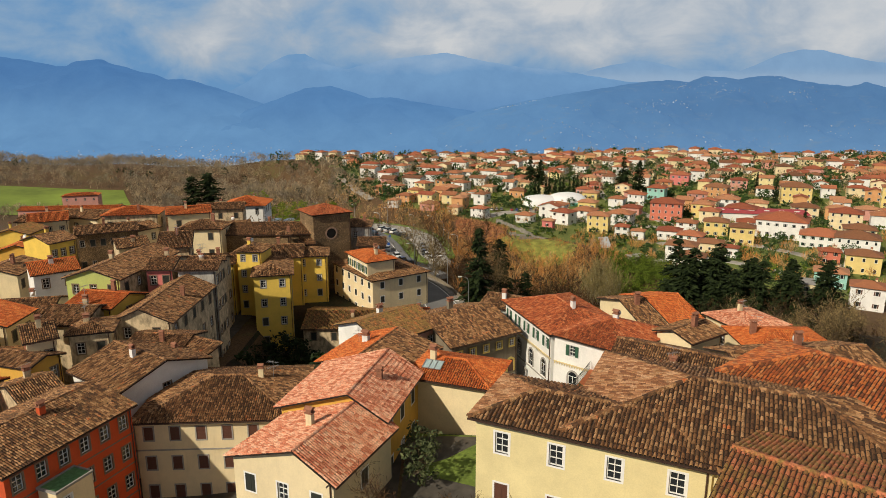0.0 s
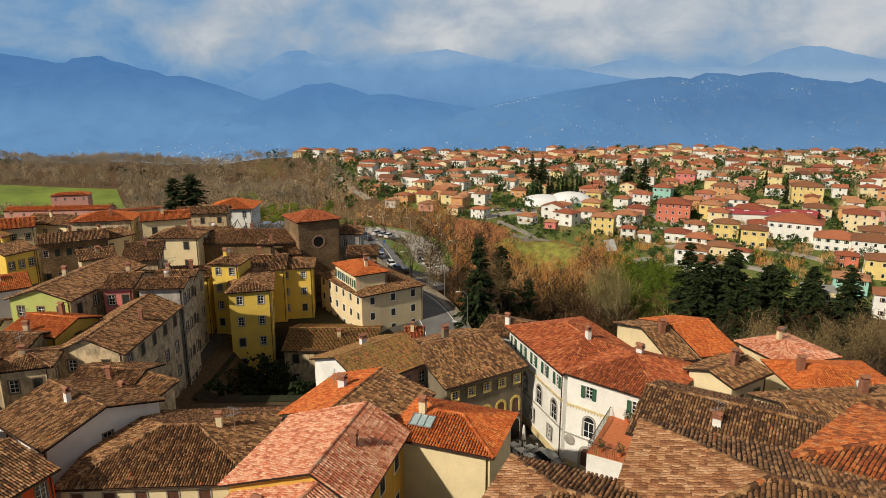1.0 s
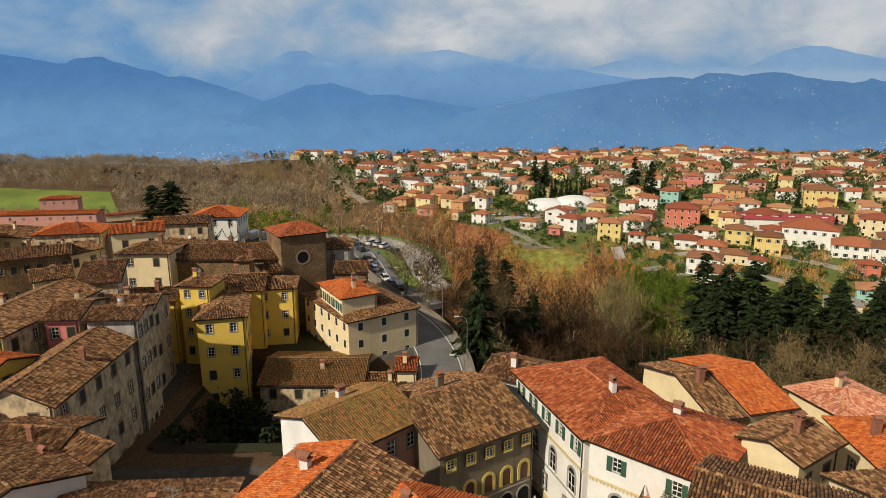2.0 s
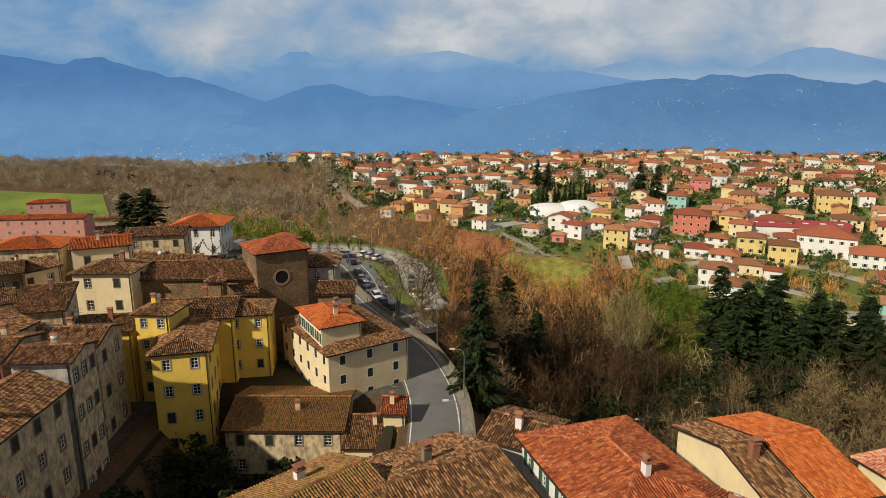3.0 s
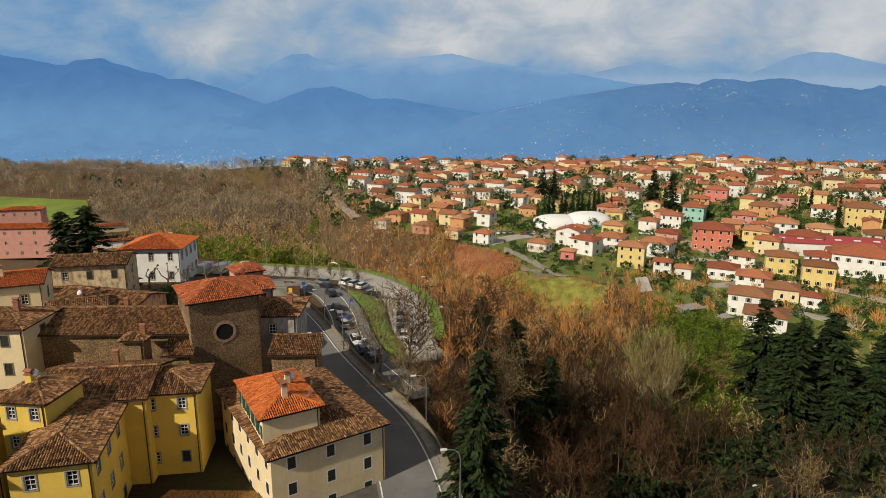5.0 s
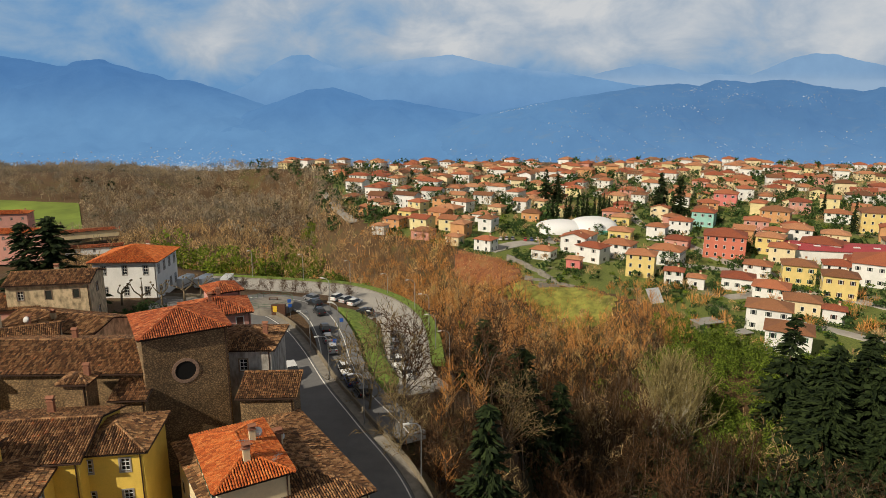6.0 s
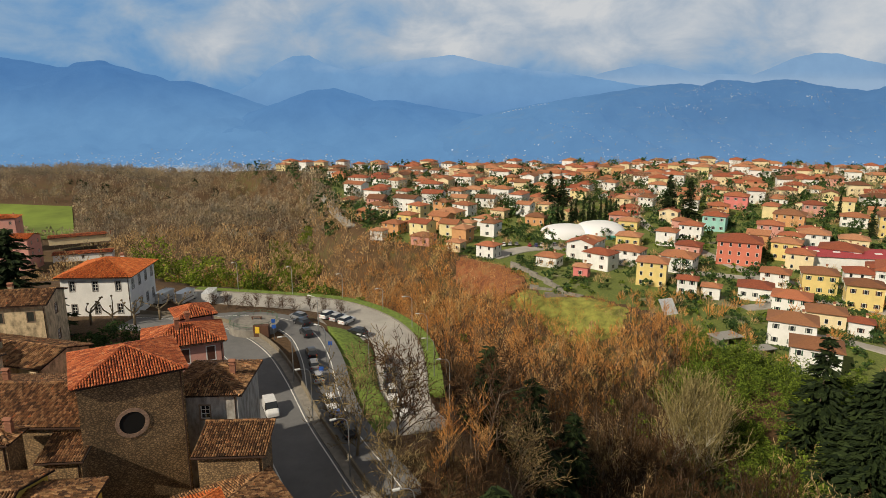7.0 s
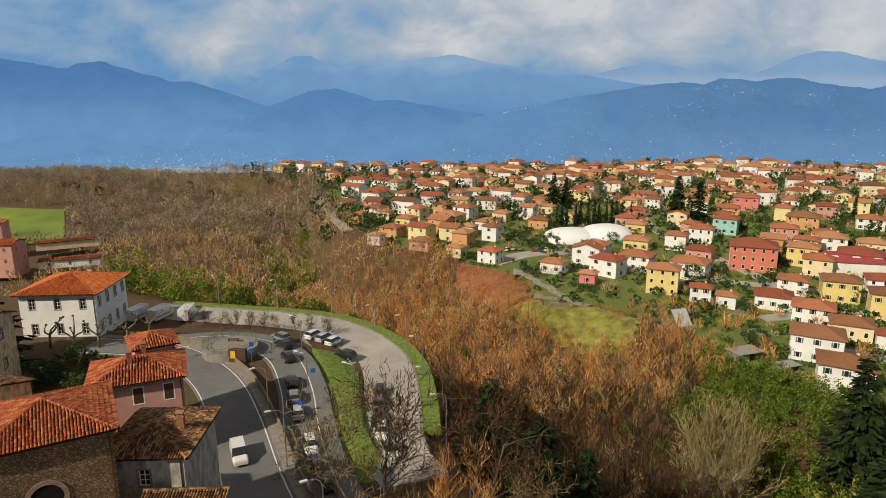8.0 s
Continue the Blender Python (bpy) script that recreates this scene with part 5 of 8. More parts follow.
suburb(161, 238, -10.4, -28, 13.8, 11.0, 7.0, "hip", butter_plaster, suburb_brown, 2)
suburb(214, 387, -6.7, -28, 19.7, 15.8, 9.5, "hip", butter_plaster, suburb_brown, 3)
suburb(265, 372, -7.2, -28, 16.8, 13.5, 11.2, "hip", butter_plaster, suburb_orange, 3)
suburb(160, 340, -8.5, -28, 17.3, 13.8, 6.5, "hip", white_plaster, suburb_red, 2)
suburb(164, 304, -9.8, -28, 26.0, 20.8, 8.0, "hip", white_plaster, suburb_red, 2)
suburb(171, 283, -10.2, -28, 20.3, 16.3, 5.5, "hip", white_plaster, suburb_red, 2)
suburb(180, 272, -10.3, -28, 19.6, 15.7, 6.6, "hip", white_plaster, suburb_brown, 2)
suburb(197, 345, -8.3, -28, 15.1, 12.1, 6.0, "hip", cream_plaster, suburb_brown, 2)
suburb(203, 318, -9.3, -28, 17.3, 13.9, 8.2, "hip", cream_plaster, suburb_red, 3)

# ---- vegetation: templates as arrays, set out with a fixed seed ----
def tube_quads(p, q, r0, r1, sides=3):
    p, q = np.array(p, float), np.array(q, float)
    d = (q - p) / (np.linalg.norm(q - p) + 1e-9)
    a = np.cross(d, (0.3, 0.5, 0.81))
    a /= np.linalg.norm(a)
    b = np.cross(d, a)
    ang = 2 * np.pi * np.arange(sides) / sides
    ring = np.outer(np.cos(ang), a) + np.outer(np.sin(ang), b)
    return np.concatenate([p + ring * r0, q + ring * r1]), [(i, (i + 1) % sides, sides + (i + 1) % sides, sides + i) for i in range(sides)]


class Cloud:
    """Quads gathered fast, for plants."""

    def __init__(self):
        self.v, self.q, self.n = [], [], 0

    def put(self, v, q):
        self.v.append(np.asarray(v, float))
        self.q.append(np.asarray(q, int) + self.n)
        self.n += len(v)

    def twig(self, p, q, w0, w1, rng):
        d = q - p
        s = np.cross(d, rng.normal(size=3))
        s /= np.linalg.norm(s) + 1e-9
        self.put([p - s * w0, p + s * w0, q + s * w1, q - s * w1], [(0, 1, 2, 3)])

    def arrays(self):
        return np.concatenate(self.v), np.concatenate(self.q)


def bare_template(seed, height=12.0, limbs=8, spread=0.55, fine=1.0, lean_up=0.5, first=0.28, dense=1.0):
    """Trunk and limbs in one cloud, twigs in another."""
    rng = np.random.default_rng(seed)
    wood, twigs = Cloud(), Cloud()

    def grow(p, d, length, r, level):
        segs = 3 if level < 2 else 2
        at = p
        for k in range(segs):
            d = d + rng.normal(0, 0.10 + 0.05 * level, 3) + np.array((0, 0, 0.05 * level * lean_up))
            d /= np.linalg.norm(d)
            q = at + d * length / segs
            ra, rb = r * (1 - 0.6 * k / segs), r * (1 - 0.6 * (k + 1) / segs)
            if level < 3:
                wood.put(*tube_quads(at, q, ra, rb, 5 if level == 0 else 3))
            else:
                twigs.twig(at, q, 0.022 * fine, 0.013 * fine, rng)
            at = q
            if level < 4:
                n = (limbs / 3 if level == 0 else (0, 2.0, 2.1, 2.0)[level] * dense)
                for _ in range(int(n) + (rng.random() < n % 1)):
                    side = rng.normal(size=3)
                    side -= d * (side @ d)
                    side /= np.linalg.norm(side) + 1e-9
                    nd = d * (1 - spread) + side * spread + np.array((0, 0, 0.25 * lean_up))
                    grow(at - d * rng.random() * length / segs * 0.7, nd / np.linalg.norm(nd), length * rng.uniform(0.5, 0.72), rb * 0.6, level + 1)
    grow(np.zeros(3), np.array((0, 0, 1.0)), height * 0.62, height * 0.016, 0)
    return wood.arrays(), twigs.arrays()


def conifer_template(seed, height=20.0, radius=4.2, whorls=20, per=9):
    """A fir: uneven boughs that droop and overlap, each a fan of needle sprays."""
    rng = np.random.default_rng(seed)
    wood, green = Cloud(), Cloud()
    wood.put(*tube_quads((0, 0, 0), (0, 0, height * 0.96), height * 0.014, 0.03, 5))
    lean = rng.normal(0, 0.25, (8,))
    for k in range(whorls * per):
        t = rng.random() ** 1.15
        z = height * (0.05 + 0.94 * t)
        a = rng.random() * 2 * np.pi
        lobe = 1 + 0.22 * np.sin(a * 2 + lean[0] * 9) + 0.18 * np.sin(a * 3 + z * 0.5 + lean[1] * 9)
        r = (radius * (1 - t) ** 0.8 * lobe + 0.3) * rng.uniform(0.55, 1.12)
        base, out = np.array((0, 0, z)), np.array((np.cos(a), np.sin(a), 0))
        tip = base + out * r + np.array((0, 0, -0.30 * r + 0.25 * rng.normal() + 0.25 * t * r))
        n = max(3, int(r * 4.4))
        side = np.array((-out[1], out[0], 0))
        for j in range(n):
            f = (j + 0.5 + 0.5 * rng.random()) / n
            c = base + (tip - base) * f + rng.normal(0, 0.10, 3)
            ln, w = 0.42 + 0.34 * rng.random(), 0.13 + 0.15 * (1 - f) * rng.uniform(0.6, 1.3)
            tipv = out * ln + np.array((0, 0, -0.05 - 0.42 * rng.random())) + side * rng.normal(0, 0.25)
            s = side * w + rng.normal(0, 0.12, 3)
            green.put([c - s * 0.6, c + s * 0.5 - tipv * 0.4, c + s * 0.8 + tipv * 0.6, c + tipv * 1.2], [(0, 1, 2, 3)])
            s = side * w + rng.normal(0, 0.2, 3)
            green.put([c + s * 0.4, c - s * 0.5 - tipv * 0.4, c - s * 0.9 + tipv * 0.5, c + tipv * 0.9 + rng.normal(0, 0.1, 3)], [(0, 1, 2, 3)])
    return wood.arrays(), green.arrays()


def leafy_template(seed, height=7.0, radius=3.0, clumps=26, leaves=22, size=0.33):
    """A dense evergreen crown of leaf clumps with gaps."""
    rng = np.random.default_rng(seed)
    wood, green = Cloud(), Cloud()
    wood.put(*tube_quads((0, 0, 0), (0.2, 0.1, height * 0.6), 0.16, 0.07, 5))
    for _ in range(clumps):
        d = rng.normal(size=3)
        d /= np.linalg.norm(d)
        r = rng.uniform(0.45, 1.0) ** 0.5
        c = np.array((d[0] * radius * r, d[1] * radius * r, height * 0.55 + d[2] * height * 0.42 * r))
        wood.put(*tube_quads((0.1, 0, height * 0.35), c, 0.05, 0.015))
        cr = rng.uniform(0.5, 0.95) * radius * 0.36
        for _ in range(leaves):
            p = c + rng.normal(size=3) * cr * 0.55
            a, b = rng.normal(size=3), rng.normal(size=3)
            a /= np.linalg.norm(a)
            b -= a * (a @ b)
            b /= np.linalg.norm(b)
            s = size * rng.uniform(0.6, 1.3)
            green.put([p - a * s, p - b * s * 0.5, p + a * s, p + b * s * 0.5], [(0, 1, 2, 3)])
    return wood.arrays(), green.arrays()


def thicket_template(seed, height=4.0, radius=1.6, stems=8, fine=1.3, side=9):
    rng = np.random.default_rng(seed)
    c = Cloud()
    for _ in range(stems):
        a, r = rng.random() * 2 * np.pi, radius * rng.random() ** 0.5
        p = np.array((np.cos(a) * r, np.sin(a) * r, -0.3))
        h = height * rng.uniform(0.5, 1.1)
        d = np.array((np.cos(a) * 0.22, np.sin(a) * 0.22, 1)) + rng.normal(0, 0.12, 3)
        d /= np.linalg.norm(d)
        q = p + d * h
        c.twig(p, q, 0.030 * fine, 0.012 * fine, rng)
        for _ in range(side):
            s = p + d * h * rng.uniform(0.2, 0.98)
            e = s + (d + rng.normal(0, 0.8, 3)) * h * rng.uniform(0.10, 0.26)
            c.twig(s, e, 0.018 * fine, 0.008 * fine, rng)
    return c.arrays()


def scatter(parts, spots):
    """One array of many copies: parts is a list of (v, q), spots rows of (x, y, z, turn, scale, which)."""
    vs, qs, n = [], [], 0
    for x, y, z, turn, k, which in spots:
        v, q = parts[int(which) % len(parts)]
        c, s = math.cos(turn) * k, math.sin(turn) * k
        w = np.stack([v[:, 0] * c - v[:, 1] * s + x, v[:, 0] * s + v[:, 1] * c + y, v[:, 2] * k + z], 1)
        vs.append(w)
        qs.append(q + n)
        n += len(v)
    return np.concatenate(vs), np.concatenate(qs)


bark = plain("bark", (0.13, 0.095, 0.065), 0.95, vary=0.35, scale=2.0)
pale_bark = plain("pale_bark", (0.19, 0.145, 0.085), 0.9, vary=0.3, scale=2.0)
twig_brown = leafy("twig_brown", (0.17, 0.088, 0.034), (0.50, 0.275, 0.105), 0.035, (0.54, 0.37, 0.15))
twig_pale = leafy("twig_pale", (0.06, 0.043, 0.02), (0.34, 0.245, 0.11))
poplar_bark = plain("poplar_bark", (0.46, 0.42, 0.32), 0.85, vary=0.25, scale=2.0)
poplar_twig = leafy("poplar_twig", (0.13, 0.105, 0.04), (0.42, 0.34, 0.15))
# dark twig tone: the ravine's shade is put into the colour
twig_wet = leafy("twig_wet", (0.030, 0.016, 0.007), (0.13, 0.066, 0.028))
slope_leaf = leafy("slope_leaf", (0.018, 0.040, 0.006), (0.19, 0.26, 0.026))
needles = leafy("needles", (0.005, 0.012, 0.004), (0.034, 0.052, 0.014))
bamboo_leaf = leafy("bamboo_leaf", (0.05, 0.085, 0.008), (0.27, 0.34, 0.03))
olive_leaf = leafy("olive_leaf", (0.035, 0.05, 0.02), (0.12, 0.14, 0.06))
hedge_leaf = leafy("hedge_leaf", (0.018, 0.045, 0.012), (0.07, 0.12, 0.03))

BARE = [bare_template(11 + i, 12, (9, 11, 8, 10)[i], (0.55, 0.5, 0.6, 0.45)[i], 1.7) for i in range(4)]
WILD = [bare_template(111 + i, 12, (7, 8, 6, 7)[i], (0.55, 0.5, 0.6, 0.45)[i], 2.2, 0.5, 0.28, 0.52) for i in range(4)]
FIR = [conifer_template(31 + i, 20, (4.6, 5.2, 4.8)[i], 24, 11) for i in range(3)]
LEAF = [leafy_template(51 + i) for i in range(3)]
BRUSH = [thicket_template(71 + i, 4.0, 1.6, 8, 0.95, 10) for i in range(3)]
POPLAR = [bare_template(91 + i, 15, 12, 0.36, 1.7, 0.9) for i in range(2)]
FARLEAF = [leafy_template(61 + i, 7, 3.0, 10, 7, 0.85) for i in range(2)]
MESHES = {}


def plant(name, key, template, x, y, z, size, turn, bark_mat, leaf_mat, label, category="tree", group="", wide=1.0):
    top = thing(name, pose(x, y, z, 0, 0, turn) @ Matrix.Diagonal((size * wide, size * wide, size, 1)), label, category, group)
    if key not in MESHES:
        (wv, wq), (lv, lq) = template
        MESHES[key] = (quads_mesh("trunk", wv, wq, [bark_mat]), quads_mesh("crown", lv, lq, [leaf_mat]))
    under("trunk", MESHES[key][0], top)
    under("crown", MESHES[key][1], top)
    return top


def gz(x, y):
    return float(ground_z(x, y))


# conifers of the ravine and by the villa
for i, (x, y, topz) in enumerate(((6.6, 126.5, 29.4), (9.0, 176.5, 19.9), (14.7, 169.1, 18.4), (77.6, 206.8, 10.0), (86.1, 193.6, 11.6), (96.2, 192.3, 7.4), (74, 190, 8.0), (80, 182, 9.5), (89, 181, 9.5), (83, 190, 10), (94, 188, 8), (75, 172, 6),
                                  (100, 180, 6), (107, 190, 7), (87, 170, 4), (24, 186, 4), (70, 179, 9), (81, 172, 9), (91, 176, 10), (97, 171, 8),
                                  (104, 184, 9), (110, 178, 8), (116, 186, 8), (84, 200, 5), (76, 188, 11))):
    g = gz(x, y) - 0.5
    k = (topz - g) / 20
    plant("fir_tree", ("fir", i % 3), FIR[i % 3], x, y, g, k, i * 57, bark, needles, "tall dark green fir tree in the ravine", "tree", "firs", 1.35 if i > 2 else (1.05, 1.2, 1.2)[i])
for i, (x, y, topz) in enumerate(((-78, 192.7, 32.3), (-73.5, 194, 33.7))):
    plant("fir_tree", ("fir", i), FIR[i], x, y, 12.5, (topz - 12.5) / 20, 40 * i, bark, needles, "tall dark fir tree beside the white villa", "tree", "firs", 1.55)

# bare trees one can tell apart: by the road, in the park, below the houses
rng = random.Random(5)
spots = [(-8, 158), (-3.5, 163), (2.5, 151), (-2.5, 146), (8, 160), (22, 150), (16, 142), (20, 160), (28, 166), (12, 160), (30, 135),
         (46, 128), (54, 134), (62, 140), (70, 146), (60, 124), (52, 120), (72, 132), (80, 142), (44, 140), (66, 118), (84, 128), (92, 140), (58, 148), (76, 154),
         (36, 176), (44, 186), (30, 190), (20, 196), (38, 160), (14, 128), (18, 116), (26, 122), (34, 112), (44, 104), (10, 136), (12, 148),
         (50, 126), (56, 128), (64, 130), (68, 138), (74, 138), (78, 126), (88, 134), (96, 146), (70, 122), (64, 112), (86, 148), (48, 114), (100, 132)]
for i, (x, y) in enumerate(spots):
    g = gz(x, y) - 0.4
    k = rng.uniform(0.75, 1.2)
    mat = "pale" if 11 <= i < 25 or i > 36 or i % 3 == 0 else "brown"
    plant("bare_tree", ("bare", i % 4, mat), BARE[i % 4], x, y, g, k, rng.uniform(0, 360), pale_bark if mat == "pale" else bark, twig_pale if mat == "pale" else twig_wet,
          "leafless winter tree with %s twigs" % ("pale lichen-covered" if mat == "pale" else "fine brown"), "tree", "bare trees")
for i, (x, y) in enumerate(((49, 204), (53, 206), (56, 203), (46.5, 201), (51.5, 200.5))):
    plant("poplar_tree", ("pop", i % 2), POPLAR[i % 2], x, y, gz(x, y) - 0.4, 1.32, 70 * i, poplar_bark, poplar_twig, "slender leafless poplar with a pale trunk", "tree", "poplars", 0.8)


def wood_of(name, label, count, where, size, parts, mats, seed, sink=0.3, category="woodland"):
    """Undergrowth and woods that nobody could count. where: gives arrays of x and y, and which of them are wanted."""
    r = np.random.default_rng(seed)
    x, y, ok = where(r, count * 12)
    x, y = x[ok][:count], y[ok][:count]
    z = ground_z(x, y) - sink
    n = len(x)
    rows = np.stack([x, y, z, r.uniform(0, 6.3, n), r.uniform(*size, n), r.integers(0, 99, n)], 1)
    vs, qs = zip(*(scatter(p, rows) for p in parts))
    sl = np.concatenate([np.full(len(q), i) for i, q in enumerate(qs)])
    k = np.cumsum([0] + [len(v) for v in vs[:-1]])
    tagged(new(name, quads_mesh(name, np.concatenate(vs), np.concatenate([q + m for q, m in zip(qs, k)]), mats, sl)), label, category, kind="stuff")


def clear(x, y):
    ok = np.ones(x.shape, bool)
    for line, wide in ((UPPER, 5.6), (LOWER, 6.0), (SLIP, 5.2)):
        for q in line[::2]:
            ok &= np.hypot(x - q[0], y - q[1]) > wide
    return ok


def in_ravine(x0, x1, y0, y1, off_town=3.0, off_sub=2.0):
    def where(r, n):
        x, y = r.uniform(x0, x1, n), r.uniform(y0, y1, n)
        return x, y, (to_edge(x, y, TOWN_EDGE) > off_town) & (to_edge(x, y, SUBURB_EDGE) > off_sub) & (to_edge(x, y, OPEN_BANK) > 0) & clear(x, y)
    return where


OPEN_BANK = [(8, 352), (26, 338), (33, 322), (34, 300), (52, 297), (62, 284), (56, 272), (42, 276), (26, 292), (14, 316), (4, 336)]


def block(x0, x1, y0, y1):
    return lambda r, n: (r.uniform(x0, x1, n), r.uniform(y0, y1, n), np.ones(n, bool))


def band(ax, ay, bx, by, wx, wy):
    def where(r, n):
        a, b = r.random(n), r.uniform(-1, 1, n)
        return ax + a * (bx - ax) + b * wx, ay + a * (by - ay) + b * wy, np.ones(n, bool)
    return where


def valley_spot(r, n):
    x, y = r.uniform(-190, -20, n), r.uniform(235, 470, n)
    return x, y, (to_edge(x, y, TOWN_EDGE) > 4) & (to_edge(x, y, SUBURB_EDGE) > 1) & (y > 232 - 0.35 * (x + 20))


def west_spot(r, n):
    x, y = r.uniform(-760, -50, n), r.uniform(440, 800, n)
    return x, y, (to_edge(x, y, SUBURB_EDGE) > 0) & ~((x < -232 - 0.6 * (y - 476)) & (y > 470) & (y < 584) & (x > -640))


def winter_wood(name, stops, fine, low=0.30, high=1.35):
    """Bare twigs: the tint changes from tree to tree and over the slope, the tone from twig to twig."""
    def build(nt, b):
        geo = nt.nodes.new("ShaderNodeNewGeometry")
        tree, slope = tex(nt, "ShaderNodeTexNoise", fine, 2, 0.5), tex(nt, "ShaderNodeTexNoise", 0.022, 4, 0.6)
        c = ramp_of(nt, mixed(nt, 0.55, slope.outputs[0], tree.outputs[0]), stops).outputs[0]
        g = ramp_of(nt, geo.outputs["Random Per Island"], [(0.0, (low, low * 0.95, low * 0.9)), (1.0, (high,) * 3)]).outputs[0]
        nt.links.new(mixed(nt, 1.0, c, g, "MULTIPLY"), b.inputs["Base Color"])
        b.inputs["Roughness"].default_value = 0.8
        b.inputs["Specular IOR Level"].default_value = 0.2
    return material(name, build)


def upright_template(seed, height=11.0, radius=2.3, limbs=9, twigs=9, fine=1.0):
    """A slender woodland tree: stem, rising limbs, and a brush of fine upright twigs."""
    rng = np.random.default_rng(seed)
    stem, brush = Cloud(), Cloud()
    bend = rng.normal(0, 0.5, 2)
    pts = [np.array((bend[0] * k * k, bend[1] * k * k, height * 0.9 * k)) for k in (0, 0.4, 0.75, 1.0)]
    for a, b, r0, r1 in zip(pts, pts[1:], (0.16, 0.11, 0.06), (0.11, 0.06, 0.02)):
        stem.put(*tube_quads(a, b, r0, r1))
    for k in range(limbs):
        t = 0.28 + 0.68 * (k + rng.random()) / limbs
        a = rng.random() * 6.3
        base = np.array((bend[0] * t * t, bend[1] * t * t, height * 0.9 * t))
        reach = radius * (1.1 - 0.75 * t) * rng.uniform(0.6, 1.2)
        tip = base + np.array((np.cos(a) * reach, np.sin(a) * reach, reach * rng.uniform(0.8, 1.6)))
        brush.twig(base, tip, 0.05 * fine, 0.025 * fine, rng)
        for _ in range(twigs):
            p = base + (tip - base) * rng.uniform(0.25, 1.0)
            q = p + np.array((rng.normal(0, 0.45), rng.normal(0, 0.45), rng.uniform(0.5, 1.7))) * rng.uniform(0.6, 1.2)
            brush.twig(p, q, 0.030 * fine, 0.012 * fine, rng)
    return stem.arrays(), brush.arrays()


def crown_template(seed, height=8.5, radius=3.2, rays=46, fine=1.0):
    """A far bare tree: short stem and a rounded crown of fine rising twigs."""
    rng = np.random.default_rng(seed)
    c = Cloud()
    c.twig(np.zeros(3), np.array((0.2, 0.1, height * 0.6)), 0.16, 0.08, rng)
    for _ in range(rays):
        d = rng.normal(size=3)
        d[2] = abs(d[2]) * 0.9 + 0.1
        d /= np.linalg.norm(d)
        q = np.array((d[0] * radius, d[1] * radius, height * 0.42 + d[2] * height * 0.56)) * rng.uniform(0.72, 1.06)
        p = q * rng.uniform(0.45, 0.75) + np.array((0, 0, height * 0.08))
        c.twig(p, q, 0.13 * fine, 0.05 * fine, rng)
    return c.arrays()


def tuft_template(seed, height=8.5, radius=3.3, tufts=46):
    """A far bare crown: stem, and small tufts of twigs massed over a rounded head."""
    rng = np.random.default_rng(seed)
    c = Cloud()
    c.twig(np.zeros(3), np.array((0.2, 0.1, height * 0.55)), 0.14, 0.08, rng)
    for _ in range(tufts):
        d = rng.normal(size=3)
        d[2] = d[2] * 0.8 + 0.35
        d /= np.linalg.norm(d)
        k = rng.uniform(0.55, 1.0)
        p = np.array((d[0] * radius * k, d[1] * radius * k, height * 0.58 + d[2] * height * 0.40 * k))
        up = d * 0.6 + np.array((0, 0, 0.8)) + rng.normal(0, 0.3, 3)
        up *= rng.uniform(0.45, 0.85) / np.linalg.norm(up)
        side = np.cross(up, rng.normal(size=3))
        side *= rng.uniform(0.12, 0.24) / (np.linalg.norm(side) + 1e-9)
        c.put([p - up, p + side, p + up, p - side], [(0, 1, 2, 3)])
    return c.arrays()


DENSE = [tuft_template(251 + i, (8, 9.5, 7.5, 9)[i], (3.0, 3.4, 2.8, 3.7)[i], (44, 52, 40, 56)[i]) for i in range(4)]
CROWNS = [crown_template(231 + i, (8, 9.5, 7)[i], (3.0, 3.4, 3.2)[i]) for i in range(3)]
TRUNKS, TWIGS = [t[0] for t in WILD], [t[1] for t in WILD]
SMALLLEAF = [leafy_template(71 + i, 7.0, 3.0, 24, 26, 0.23)[1] for i in range(3)]
LEAVES, FARLEAVES = [t[1] for t in LEAF], [t[1] for t in FARLEAF]
UPRIGHT = [upright_template(211 + i, (10, 12, 9, 11, 8)[i], (2.2, 2.6, 2.8, 1.8, 2.6)[i], (9, 10, 8, 9, 8)[i], 10, 1.15) for i in range(5)]
STEMS, BRUSHES = [t[0] for t in UPRIGHT], [t[1] for t in UPRIGHT]
rust_wood = winter_wood("rust_wood", [(0.36, (0.42, 0.31, 0.18)), (0.46, (0.66, 0.33, 0.10)), (0.53, (0.56, 0.25, 0.07)), (0.61, (0.72, 0.48, 0.20)), (0.70, (0.42, 0.38, 0.10))], 0.13, 0.5, 1.2)
tan_wood = winter_wood("tan_wood", [(0.36, (0.34, 0.25, 0.15)), (0.47, (0.64, 0.45, 0.22)), (0.55, (0.50, 0.32, 0.15)), (0.64, (0.74, 0.55, 0.28)), (0.72, (0.38, 0.37, 0.11))], 0.11, 0.45, 1.2)
# dark counterpart of the rust wood, with the hill foot's shade in its colour
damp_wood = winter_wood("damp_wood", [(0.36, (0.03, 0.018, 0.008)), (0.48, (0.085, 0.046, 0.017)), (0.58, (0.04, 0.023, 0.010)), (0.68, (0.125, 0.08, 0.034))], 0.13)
wood_of("ravine_wood", "dense leafless rust and tan wood filling the ravine", 1100, in_ravine(-66, 70, 236, 366, 2, 1), (0.55, 1.1), [STEMS, BRUSHES], [bark, rust_wood], 3)
wood_of("ravine_low_wood", "brown leafless wood at the ravine bottom, coloured as if shaded", 430, in_ravine(-4, 60, 166, 250, 3, 3), (0.7, 1.25), [STEMS, BRUSHES], [bark, damp_wood], 23)
